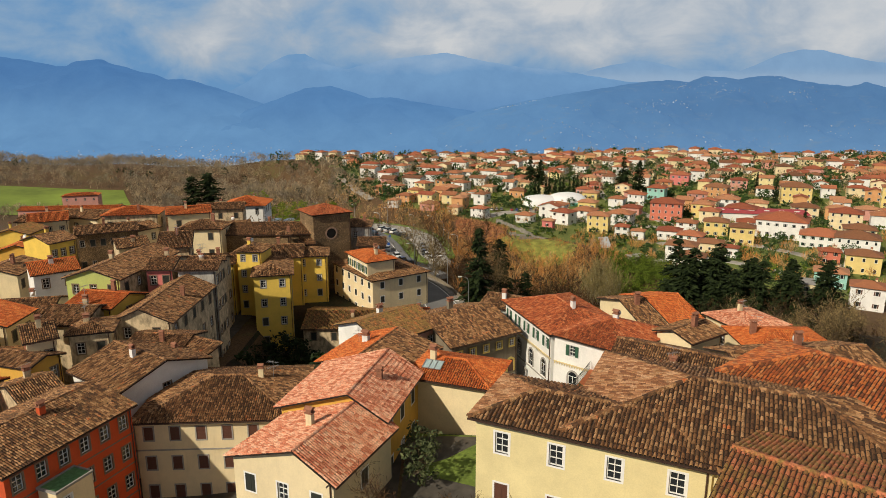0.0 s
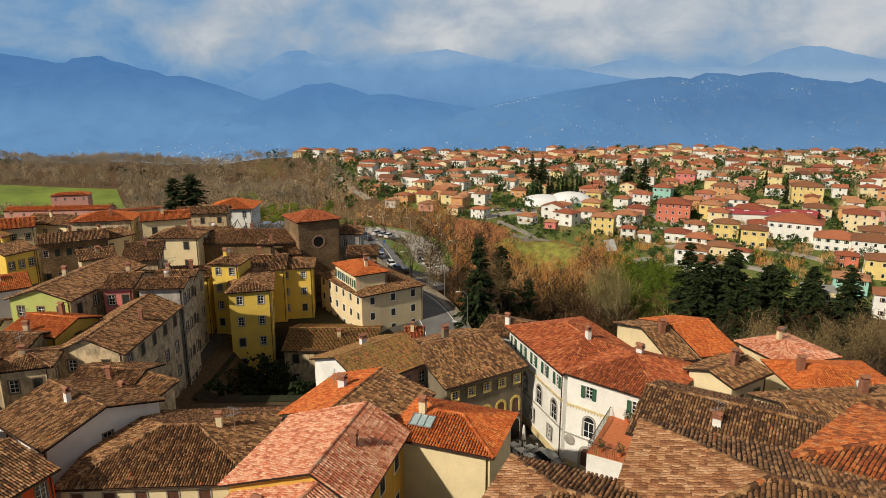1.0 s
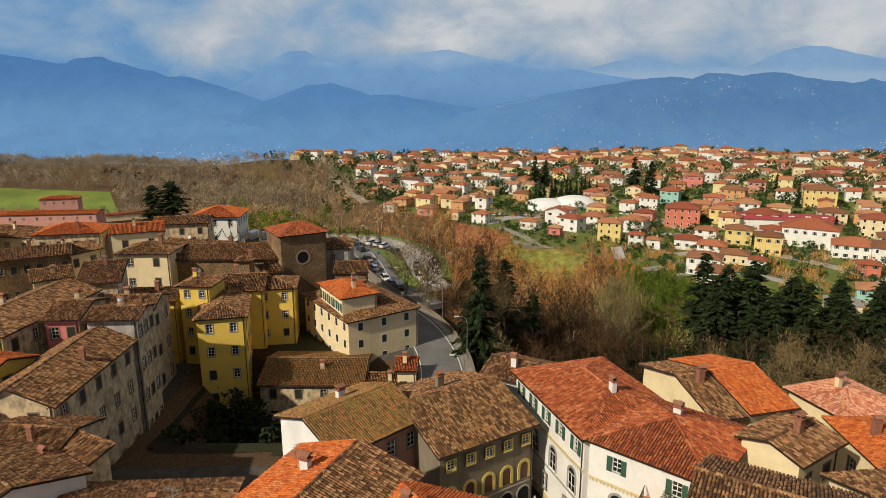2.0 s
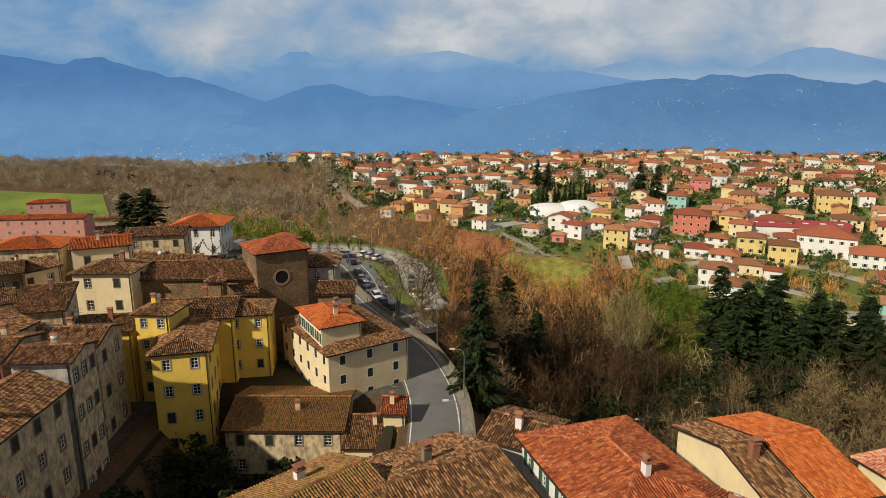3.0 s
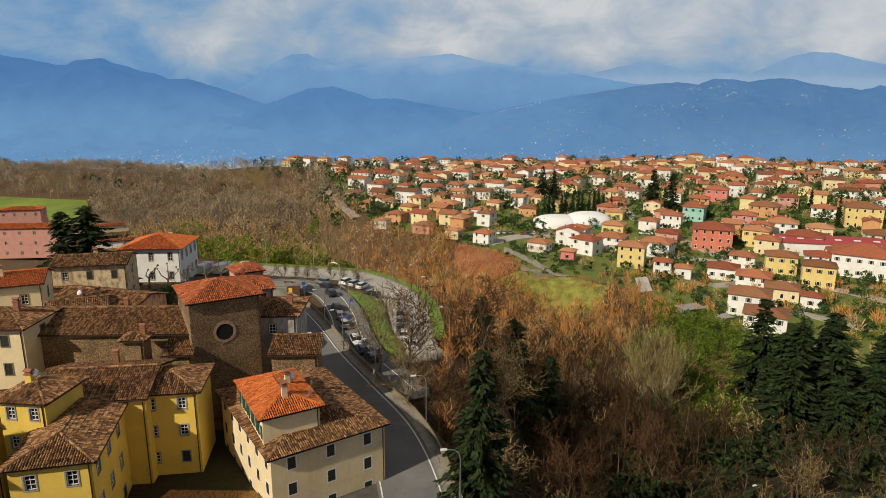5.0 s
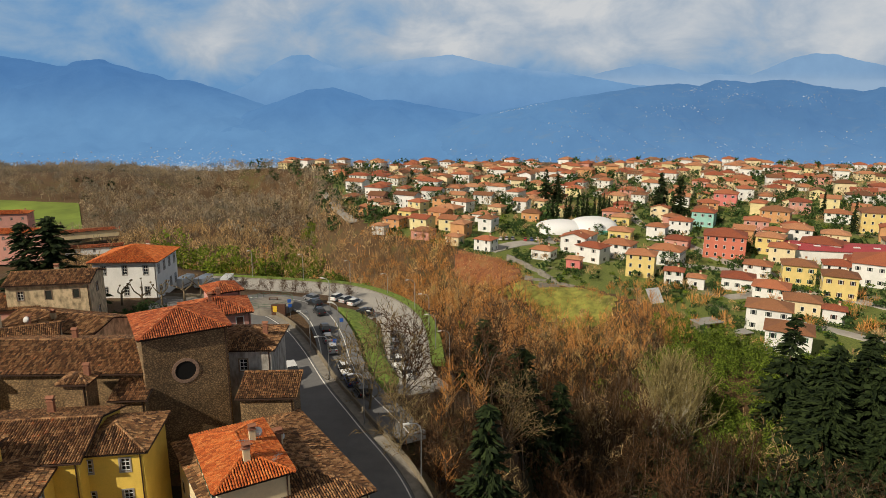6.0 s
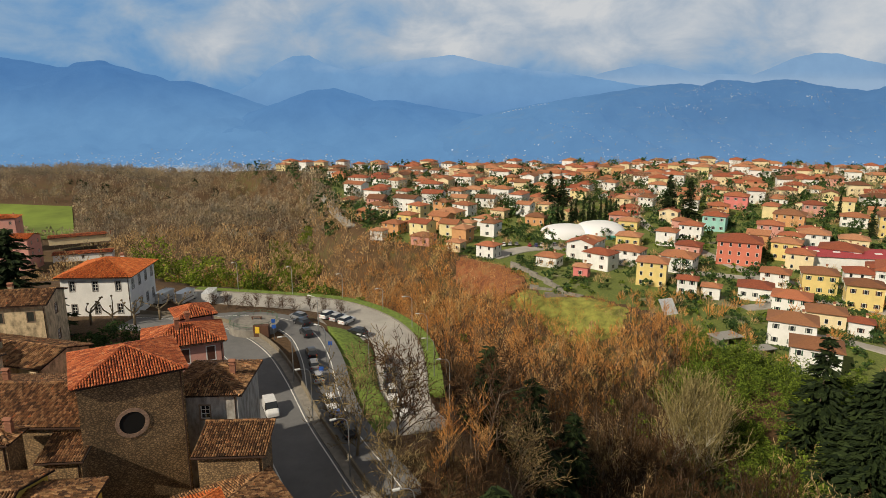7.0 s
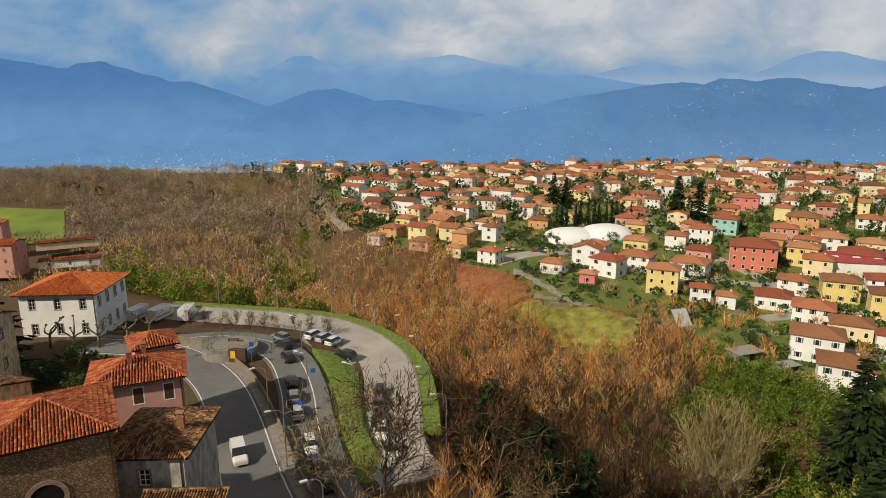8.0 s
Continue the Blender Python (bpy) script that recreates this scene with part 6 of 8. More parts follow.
wood_of("ravine_tall_trees", "taller leafless trees with pale stems over the ravine wood", 60, in_ravine(-50, 84, 175, 350, 4, 4), (0.6, 1.05), [TRUNKS, TWIGS], [pale_bark, tan_wood], 43)
wood_of("ravine_crowns", "rounded bare crowns along the terrace edge", 330, in_ravine(-70, 60, 250, 400, 4, -1), (0.5, 0.95), [DENSE], [rust_wood], 47)
wood_of("ravine_brush", "rust-brown bare brushwood on the slopes", 1250, in_ravine(-70, 72, 235, 372, 1.0, -1.0), (0.6, 1.2), [BRUSH], [rust_wood], 4)
wood_of("shaded_brush", "brushwood at the hill foot, coloured dark as if shaded", 500, in_ravine(-10, 110, 95, 205, 1.0, 3.0), (0.6, 1.3), [BRUSH], [damp_wood], 18)
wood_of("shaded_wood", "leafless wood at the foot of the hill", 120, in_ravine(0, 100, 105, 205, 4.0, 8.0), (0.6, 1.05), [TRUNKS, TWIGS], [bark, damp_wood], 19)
wood_of("ravine_ivy", "ivy-clad evergreen trees scattered in the ravine wood", 34, in_ravine(-40, 84, 200, 330, 4, 4), (0.35, 0.75), [LEAVES], [slope_leaf], 44)
wood_of("valley_crowns", "rounded bare crowns in the side valley", 750, valley_spot, (0.6, 1.2), [DENSE], [tan_wood], 46)
wood_of("valley_wood", "leafless brown wood in the side valley", 800, valley_spot, (0.6, 1.15), [STEMS, BRUSHES], [bark, tan_wood], 6)
grey_wood = winter_wood("grey_wood", [(0.38, (0.32, 0.29, 0.22)), (0.47, (0.48, 0.37, 0.23)), (0.55, (0.22, 0.20, 0.16)), (0.66, (0.54, 0.40, 0.21))], 0.05, 0.62, 1.1)
wood_of("west_wood", "grey-brown winter woods on far hills", 3400, west_spot, (0.75, 1.45), [DENSE], [grey_wood], 7)
wood_of("west_evergreens", "scattered dark evergreens in far woods", 70, west_spot, (0.7, 1.3), [FARLEAVES], [needles], 8)
wood_of("bank_scrub", "low scrub on the open bank", 420, lambda r, n: (lambda x, y: (x, y, to_edge(x, y, OPEN_BANK) < 0))(r.uniform(0, 64, n), r.uniform(270, 354, n)), (0.3, 0.75), [BRUSH], [rust_wood], 48)
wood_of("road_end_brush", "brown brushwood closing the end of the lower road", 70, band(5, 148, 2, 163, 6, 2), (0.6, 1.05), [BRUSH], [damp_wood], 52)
wood_of("road_end_trees", "bare trees standing below the end of the lower road", 26, band(7, 146, 4, 160, 4, 2), (0.5, 0.8), [STEMS, BRUSHES], [bark, rust_wood], 53)
wood_of("bamboo_grove", "bright green bamboo grove behind the villa", 80, band(-86, 257, -44, 243, 2, 6), (1.2, 1.8), [SMALLLEAF], [bamboo_leaf], 9)
wood_of("evergreen_slope", "green evergreen thicket below the white houses", 130, band(56, 240, 90, 204, 9, 14), (0.7, 1.2), [SMALLLEAF], [slope_leaf], 10)
wood_of("evergreen_foot", "broad green evergreens at the foot of the fir wood", 60, band(56, 214, 76, 182, 8, 6), (0.8, 1.3), [SMALLLEAF], [slope_leaf], 45)
wood_of("ivy_slope", "ivy-green shrubs on the valley slope", 80, band(-72, 385, -94, 460, 9, 10), (0.6, 1.1), [LEAVES], [bamboo_leaf], 12)
wood_of("roadside_thicket", "row of ivy-clad green trees above the lower road", 40, band(-46, 241, -12, 231, 0, 2), (0.6, 1.05), [LEAVES], [slope_leaf], 13)
wood_of("park_undergrowth", "dark evergreen undergrowth under the park trees", 330, band(36, 178, 104, 162, 10, 22), (0.45, 0.9), [FARLEAVES], [needles], 14)

# ---- the suburb beyond the mapped houses ----
r6 = random.Random(21)
WALLS = (white_plaster,) * 6 + (cream_plaster,) * 3 + (pale_yellow_plaster, pale_yellow_plaster, villa_pink_plaster, apricot_plaster)
ROOFS = (suburb_orange, suburb_red, suburb_red, suburb_orange, suburb_brown)
KEEP_OUT = ((68, 396, 32), (40, 372, 16), (150, 395, 18), (45, 320, 24), (63, 312, 14))
far_spots = []
for i in range(-12, 40):
    for j in range(0, 30):
        a, b = i * 17.5 + r6.uniform(-4, 4), 300 + j * 15.5 + r6.uniform(-3.5, 3.5)
        c, s = math.cos(radians(23)), math.sin(radians(23))
        x, y = a * c - (b - 300) * s * 0.35, 300 + a * s * 0.25 + (b - 300)
        if y > 690 or x > 0.78 * y + 20 or float(to_edge(x, y, SUBURB_EDGE)) > -9 or r6.random() < (0.30 if y < 430 else 0.40):
            continue
        if any(math.hypot(x - q[0], y - q[1]) < 8.5 + q[2] * 0.5 for q in SUBURB_AT) or any(math.hypot(x - q[0], y - q[1]) < q[2] for q in KEEP_OUT):
            continue
        if y < 455:
            suburb(x, y, gz(x, y) - 0.4, -28 + r6.choice((0, 0, 90, -12)), r6.uniform(9, 14), r6.uniform(8, 10), r6.choice((3.4, 6.2, 6.4, 6.6)), r6.choice(("hip", "hip", "gable_x", "gable_y")),
                   r6.choice(WALLS), r6.choice(ROOFS), 2, far=True)
        else:
            far_spots.append((x, y))


def far_house(x, y):
    """A far house: walls with their window openings as dark recesses, and a tiled roof."""
    wall_mat, tile_mat = r6.choice(WALLS), r6.choice(ROOFS)
    top = thing("suburb_house", pose(x, y, gz(x, y) - 0.5, 0, 0, -28 + r6.choice((0, 90, 10))), "%s distant house with %s" % (wall_mat.name.replace("_", " "), WORDS[tile_mat.name]), "house", "far suburb houses")
    w, d, h = r6.uniform(9, 15), r6.uniform(8, 10), r6.choice((3.6, 6.2, 6.4, 8.6))
    body, roof = Shape(), Shape()
    for p, q, size in (((-w / 2, -d / 2), (w / 2, -d / 2), w), ((w / 2, -d / 2), (w / 2, d / 2), d), ((w / 2, d / 2), (-w / 2, d / 2), 0), ((-w / 2, d / 2), (-w / 2, -d / 2), d)):
        n = int(size / 3.2)
        holed_wall(body, p, q, 0, h, [(size * (i + 0.5) / n - 0.5, size * (i + 0.5) / n + 0.5, f * 3 + 1.1, f * 3 + 2.4) for f in range(int(h / 3)) for i in range(n)], 0.3)
    body.box(-w / 2 + 0.3, w / 2 - 0.3, -d / 2 + 0.3, d / 2 - 0.3, 0.2, h - 0.1, 1)
    slopes, _, gable = slopes_of(r6.choice(("hip", "hip", "gable_x")), w, d, 20, 0.6)
    for sl in slopes:
        slab(roof, [Vector(p) + Vector((0, 0, h + 0.02)) for p in sl], 0.2)
    if gable:
        for xs in (-w / 2, w / 2):
            body.add([(xs, -d / 2, h), (xs, d / 2, h), (xs, gable[1], h + gable[2] - 0.06)], [(0, 1, 2)])
    under("wall", body.mesh("wall", wall_mat, window_glass), top)
    under("roof", roof.mesh("roof", tile_mat), top)


far_spots.sort(key=lambda p: p[1])
near_count = max(0, 290 - len(SUBURB_AT))
for x, y in far_spots[:near_count]:
    far_house(x, y)
# past those, a sea of roofs that nobody could count
SEA_WALLS, SEA_ROOFS = sorted(set(WALLS), key=lambda m: m.name), sorted(set(ROOFS), key=lambda m: m.name)
sea = Shape()
for x, y in far_spots[near_count:]:
    m = pose(x, y, gz(x, y) - 0.5, 0, 0, -28 + r6.choice((0, 90, 10)))
    w, d, h = r6.uniform(9, 15), r6.uniform(8, 10), r6.choice((3.6, 6.2, 6.4, 8.6))
    sea.box(-w / 2, w / 2, -d / 2, d / 2, 0, h, SEA_WALLS.index(r6.choice(WALLS)), m)
    tile = len(SEA_WALLS) + SEA_ROOFS.index(r6.choice(ROOFS))
    for sl in slopes_of("hip", w, d, 20, 0.6)[0]:
        slab(sea, [m @ (Vector(p) + Vector((0, 0, h + 0.25))) for p in sl], 0.2, tile)
    for k in range(int(h / 3)):
        for q in (-0.3, 0.0, 0.3):
            sea.box(w * q - 0.5, w * q + 0.5, -d / 2 - 0.05, -d / 2 + 0.02, k * 3 + 1.1, k * 3 + 2.4, len(SEA_WALLS) + len(SEA_ROOFS), m)
tagged(new("far_suburb", sea.mesh("far_suburb", *SEA_WALLS, *SEA_ROOFS, window_glass)), "far suburb of pale houses with red roofs", "houses", kind="stuff")

# valley floor town and hillside villages, small; haze painted in as a pale glow
def haze_glow(name, colour, glow):
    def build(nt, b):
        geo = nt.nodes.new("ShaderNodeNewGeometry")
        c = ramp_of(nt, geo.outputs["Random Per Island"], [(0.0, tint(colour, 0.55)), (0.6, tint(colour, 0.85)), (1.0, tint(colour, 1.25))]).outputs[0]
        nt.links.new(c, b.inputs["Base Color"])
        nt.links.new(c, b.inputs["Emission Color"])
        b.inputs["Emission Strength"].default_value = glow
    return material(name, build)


pale = haze_glow("hazy_houses", (0.34, 0.41, 0.50), 0.42)
specks = Shape()


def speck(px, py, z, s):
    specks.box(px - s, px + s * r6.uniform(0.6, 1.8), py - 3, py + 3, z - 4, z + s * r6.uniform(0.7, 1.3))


def hill_z(x, y):
    return max(-222.0, *(float(z(np.array(x), np.array(y))) for z in (right_z, middle_z, left_z)))


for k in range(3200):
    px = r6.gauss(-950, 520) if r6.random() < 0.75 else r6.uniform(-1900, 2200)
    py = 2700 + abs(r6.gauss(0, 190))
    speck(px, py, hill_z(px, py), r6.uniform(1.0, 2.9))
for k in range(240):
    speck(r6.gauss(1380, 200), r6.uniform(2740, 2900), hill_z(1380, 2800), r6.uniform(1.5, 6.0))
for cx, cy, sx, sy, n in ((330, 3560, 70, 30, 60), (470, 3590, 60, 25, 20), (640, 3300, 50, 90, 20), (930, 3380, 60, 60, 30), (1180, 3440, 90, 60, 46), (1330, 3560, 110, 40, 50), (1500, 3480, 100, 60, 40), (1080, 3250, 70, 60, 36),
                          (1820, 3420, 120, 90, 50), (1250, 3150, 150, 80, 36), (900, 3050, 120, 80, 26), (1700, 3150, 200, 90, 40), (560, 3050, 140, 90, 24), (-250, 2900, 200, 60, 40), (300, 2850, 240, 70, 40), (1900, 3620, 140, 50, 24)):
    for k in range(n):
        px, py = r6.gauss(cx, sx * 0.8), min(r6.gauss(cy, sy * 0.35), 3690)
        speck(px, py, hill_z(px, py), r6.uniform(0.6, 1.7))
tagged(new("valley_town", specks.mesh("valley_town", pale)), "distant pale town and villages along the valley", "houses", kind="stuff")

# gardens: shrubs, hedges, small bare trees
def in_suburb(y0, y1, inside=2.0):
    def where(r, n):
        x, y = r.uniform(-280 if y1 > 640 else -90, 470, n), r.uniform(y0, y1, n)
        ok = (to_edge(x, y, SUBURB_EDGE) < -inside) & (x < 0.8 * y + 20)
        for hx, hy, hw in SUBURB_AT:
            ok &= np.hypot(x - hx, y - hy) > hw * 0.62
        return x, y, ok
    return where


SHRUB = [leafy_template(161 + i, 3.2, 1.9, 8, 9, 0.55)[1] for i in range(3)]
wood_of("garden_shrubs", "dark green garden shrubs and hedges", 1500, in_suburb(205, 520), (0.45, 1.25), [SHRUB], [hedge_leaf], 31)
wood_of("courtyard_shrubs", "dark shrubs filling the shaded courtyard garden", 100, block(-33, -12, 97, 113), (0.4, 0.95), [SHRUB], [needles], 37)
wood_of("garden_greens", "fresh green garden bushes", 700, in_suburb(205, 520), (0.35, 1.0), [SHRUB], [slope_leaf], 32)
wood_of("near_garden_trees", "brown leafless orchard trees on the terrace edge", 170, in_suburb(205, 300), (0.4, 0.8), [CROWNS], [rust_wood], 54)
wood_of("garden_bare_trees", "small leafless garden trees", 900, in_suburb(215, 660), (0.35, 0.8), [CROWNS], [tan_wood], 33)
wood_of("crest_trees", "trees on the far edge of the suburb", 1100, in_suburb(430, 700, -20), (0.5, 1.1), [DENSE], [grey_wood], 34)
wood_of("crest_evergreens", "dark evergreens among far houses", 560, in_suburb(400, 690, -10), (0.6, 1.5), [FARLEAVES], [hedge_leaf], 35)

wood_of("garden_evergreens", "dark evergreen trees standing between the houses", 170, in_suburb(215, 600), (0.6, 1.2), [LEAVES], [hedge_leaf], 36)

# single trees that stand out
for i, (x, y, h, wide) in enumerate(((118, 423, 25, 1.1), (128, 421, 23, 1.0), (200, 383, 17, 0.55), (206, 420, 15, 0.6), (62, 470, 22, 1.0), (70, 474, 19, 1.1), (172, 300, 14, 0.8))):
    plant("cedar_tree", ("fir", i % 2), FIR[i % 2], x, y, gz(x, y) - 0.3, h / 20, 33 * i, bark, needles, "tall dark cedar among suburban houses", "tree", "cedars", wide)
for i in range(13):
    x = 56 + i * 3.3 + r6.uniform(-0.8, 0.8)
    y = 421 + i * 0.7
    plant("cypress_tree", ("fir", i % 2), FIR[i % 2], x, y, gz(x, y) - 0.3, r6.uniform(0.55, 0.72), 29 * i, bark, needles, "narrow dark cypress in a row", "tree", "cypress row", 0.55)
PINE = leafy_template(57, 8.5, 5.0, 46, 30, 0.3)
PINE = (PINE[0], (np.stack([PINE[1][0][:, 0], PINE[1][0][:, 1], 5.8 + (PINE[1][0][:, 2] - 4.7) * 0.42], 1), PINE[1][1]))
for i, (x, y, k) in enumerate(((-38, 415, 1.15), (-4, 457, 1.4), (40, 452, 1.3))):
    plant("stone_pine", "pine", PINE, x, y, gz(x, y) - 0.3, k, 50 * i, bark, hedge_leaf, "umbrella-shaped green stone pine", "tree", "stone pines")

# sports dome: a white air hall of two lobes
dome = thing("sports_hall", pose(68, 396, gz(68, 396) - 0.2, 0, 0, 6), "white inflated sports hall with two lobes", "air hall")
membrane = plain("white_membrane", (0.82, 0.83, 0.84), 0.5, vary=0.04)
teal_skirt = plain("teal_skirt", (0.12, 0.42, 0.36), 0.6)


def lobe(x0, x1, d, h):
    s = Shape()
    n, k = 14, 12
    v = [(x0 + (x1 - x0) * (0.5 - 0.5 * math.cos(math.pi * i / n)), -d / 2 * math.cos(math.pi * j / k) * math.sin(math.pi * i / n) ** 0.4,
          h * math.sin(math.pi * j / k) ** 0.8 * math.sin(math.pi * i / n) ** 0.5) for i in range(n + 1) for j in range(k + 1)]
    f = [(i * (k + 1) + j, (i + 1) * (k + 1) + j, (i + 1) * (k + 1) + j + 1, i * (k + 1) + j + 1) for i in range(n) for j in range(k)]
    return s.add(v, f)


under("lobe", lobe(-21, 3, 20, 6.0).mesh("lobe", membrane, smooth=True), dome)
under("lobe", lobe(-4, 20, 22, 7.4).mesh("lobe", membrane, smooth=True), dome)
under("skirt", Shape().box(5, 19, -11.2, -10.6, 0, 2.0).mesh("skirt", teal_skirt), dome)

# long red-roofed works
crimson = far_tiles("crimson_sheet", [(0.1, (0.34, 0.04, 0.05)), (0.9, (0.46, 0.07, 0.08))])
for x, y, yaw, w, d, h in ((166, 335, -12, 46, 18, 6.0),):
    top = thing("works_hall", pose(x, y, gz(x, y) - 0.3, 0, 0, yaw), "long white hall with a flat crimson sheet roof", "hall")
    under("wall", Shape().box(-w / 2, w / 2, -d / 2, d / 2, 0, h).mesh("wall", white_plaster), top)
    rs = Shape()
    for s in slopes_of("gable_x", w, d, 6, 0.6)[0]:
        slab(rs, [Vector(p) + Vector((0, 0, h + 0.1)) for p in s], 0.2)
    ro = under("roof", rs.mesh("roof", crimson), top)
    for k in range(6):
        under("skylight", cached("works_sky", lambda: Shape().box(-1.2, 1.2, -0.6, 0.6, 0, 0.25).mesh("skylight", white_paint)), ro, "", pose(-w * 0.4 + k * w * 0.16, -4, h + 0.75, 6))

# hedges along the plots, clipped but uneven
def hedge_mesh(long, seed):
    r = np.random.default_rng(seed)
    c = Cloud()
    for _ in range(int(long * 26)):
        p = np.array((r.uniform(-long / 2, long / 2), r.normal(0, 0.3), r.uniform(0.05, 1.0) ** 0.7 * 1.6))
        a, b = r.normal(size=3), r.normal(size=3)
        a /= np.linalg.norm(a)
        b -= a * (a @ b)
        b /= np.linalg.norm(b)
        k = r.uniform(0.2, 0.4)
        c.put([p - a * k, p - b * k * 0.6, p + a * k, p + b * k * 0.6], [(0, 1, 2, 3)])
    return c.arrays()


HEDGE = [quads_mesh("hedge", *hedge_mesh(n, n), [hedge_leaf]) for n in (8, 12)]
for i, (hx, hy, hw) in enumerate(list(SUBURB_AT)):
    if hy < 430 and i % 3 != 2:
        a = radians(-28)
        off = hw * 0.5 + 3.2
        x, y = (hx + math.sin(a) * off, hy - math.cos(a) * off) if i % 2 else (hx + math.cos(a) * off, hy + math.sin(a) * off)
        if float(to_edge(x, y, SUBURB_EDGE)) < -3 and not any(math.hypot(x - q[0], y - q[1]) < q[2] * 0.5 + 1.5 for q in SUBURB_AT):
            tagged(new("garden_hedge", HEDGE[i % 2]), "dark green clipped garden hedge", "hedge", "garden hedges").matrix_basis = pose(x, y, gz(x, y), 0, 0, -28 + (0 if i % 2 else 90))

# car park and lanes of the suburb
lanes = Shape()
for pts, half in (([(20, 352), (35, 366), (52, 371), (62, 367)], 4.5), ([(52, 371), (62, 352), (80, 338), (120, 318), (165, 300)], 2.6), ([(-92, 540), (-80, 500), (-66, 455), (-56, 430), (-50, 415)], 3.0),
                  ([(98, 286), (128, 292), (150, 270), (160, 240)], 2.6), ([(120, 318), (112, 360), (104, 410), (110, 470)], 2.5), ([(95, 262), (112, 258), (130, 236)], 2.2)):
    line = smooth_line([(x, y, 0) for x, y in pts], 6)
    line[:, 2] = ground_z(line[:, 0], line[:, 1])
    ribbon(lanes, line, half, -half, 0.35, 0.6)
tagged(new("road_lanes", lanes.mesh("road_lanes", pale_asphalt)), "pale asphalt lanes and car park between the houses", "road", kind="structure")
# meadow beyond the villa
field_mat = plain("meadow", (0.16, 0.22, 0.03), 1.0, vary=0.45, scale=0.02)
field_me = sheet(np.linspace(0, 1, 40), np.linspace(476, 580, 22), lambda u, y: ground_z(-640 + u * (404 - 0.6 * (y - 476)), y) + 0.5, field_mat, "field")
for v in field_me.vertices:
    v.co.x = -640 + v.co.x * (404 - 0.6 * (v.co.y - 476))
tagged(new("field", field_me), "bright green meadow between the woods", "field", kind="structure")

# red earth of the slipped bank below the terrace edge
def red_earth(nt, b):
    n = tex(nt, "ShaderNodeTexNoise", 0.25, 8, 0.75)
    fine = tex(nt, "ShaderNodeTexNoise", 2.0, 6, 0.8, stretch=(1, 1, 0.3))
    c = ramp_of(nt, n.outputs[0], [(0.35, (0.16, 0.06, 0.025)), (0.5, (0.36, 0.13, 0.05)), (0.68, (0.30, 0.20, 0.08))]).outputs[0]
    g = ramp_of(nt, fine.outputs[0], [(0.3, (0.5, 0.5, 0.5)), (0.7, (1.15, 1.15, 1.15))]).outputs[0]
    nt.links.new(mixed(nt, 1.0, c, g, "MULTIPLY"), b.inputs["Base Color"])
    b.inputs["Roughness"].default_value = 1.0
    relief(nt, b, fine.outputs[0], 0.8, 0.5)


BANK = [(6, 353), (25, 338), (31, 322), (30, 306), (20, 304), (14, 318), (3, 338)]
SLOPE = [(30, 322), (34, 299), (52, 297), (62, 284), (56, 272), (42, 276), (24, 292), (20, 304), (30, 306)]
bank_grass = plain("bank_grass", (0.20, 0.20, 0.04), 1.0, vary=0.55, scale=0.35)
patch_sheet("bank_slope", SLOPE, 0.0, 1.5, 0.3, bank_grass, "rough yellow-green grass slope under the terraces", "bank", (15, 66, 268, 326))
# moss and leaf tones set very low: shade under the trees is painted in
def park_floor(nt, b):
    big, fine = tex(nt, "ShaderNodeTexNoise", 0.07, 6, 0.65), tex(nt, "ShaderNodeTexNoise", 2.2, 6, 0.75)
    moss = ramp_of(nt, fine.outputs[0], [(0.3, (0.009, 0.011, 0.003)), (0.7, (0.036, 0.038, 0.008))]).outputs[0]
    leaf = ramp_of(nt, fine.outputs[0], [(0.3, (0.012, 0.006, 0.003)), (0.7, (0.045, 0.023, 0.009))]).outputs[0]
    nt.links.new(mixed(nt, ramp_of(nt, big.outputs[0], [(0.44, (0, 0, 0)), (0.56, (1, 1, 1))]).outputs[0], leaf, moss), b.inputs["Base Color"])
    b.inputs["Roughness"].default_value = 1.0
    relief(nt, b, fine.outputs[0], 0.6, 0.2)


PARK = [(8, 92), (60, 70), (118, 110), (112, 178), (66, 206), (30, 208), (10, 196), (12, 170), (14, 150), (9, 120)]
patch_sheet("ground_park", PARK, 0.0, 2.0, 0.12, material("damp_park_floor", park_floor), "grass and fallen leaves under the park trees, coloured dark for shade", "ground", (0, 120, 66, 212))
# same floor in the courtyard, whose shade is likewise in the colour
patch_sheet("ground_court", COURT, 0.0, 1.0, 0.07, MATS["damp_park_floor"], "garden ground in the walled courtyard, coloured dark for shade", "ground", (-40, -2, 90, 144))
patch_sheet("bank_earth", BANK, 0.0, 1.5, 0.5, material("red_earth", red_earth), "raw reddish earth bank under the terrace edge", "bank", (-10, 40, 295, 358))

# broken concrete terraces at the head of the bank
for x, y, yaw, long, high in ((31, 331, -52, 13, 2.6), (36, 320, -60, 11, 2.2), (40, 309, -64, 12, 2.4), (44, 300, -40, 9, 1.8), (35, 306, -20, 8, 1.6), (39, 297, 10, 8, 2.0)):
    z = gz(x, y)
    s = Shape()
    for k in range(5):
        a = -long / 2 + k * long / 5
        s.box(a, a + long / 5 - 0.03, -0.35, 0.35, -2.5, high - 0.35 * k + 0.2 * (k % 2))
    s.box(-long / 2, long / 2, 0.35, 2.2, -2.5, 0.4)
    tagged(new("terrace_wall", s.mesh("terrace_wall", concrete)), "broken stepped concrete terrace wall on the slope", "wall", "terrace walls").matrix_basis = pose(x, y, z, 0, 0, yaw)

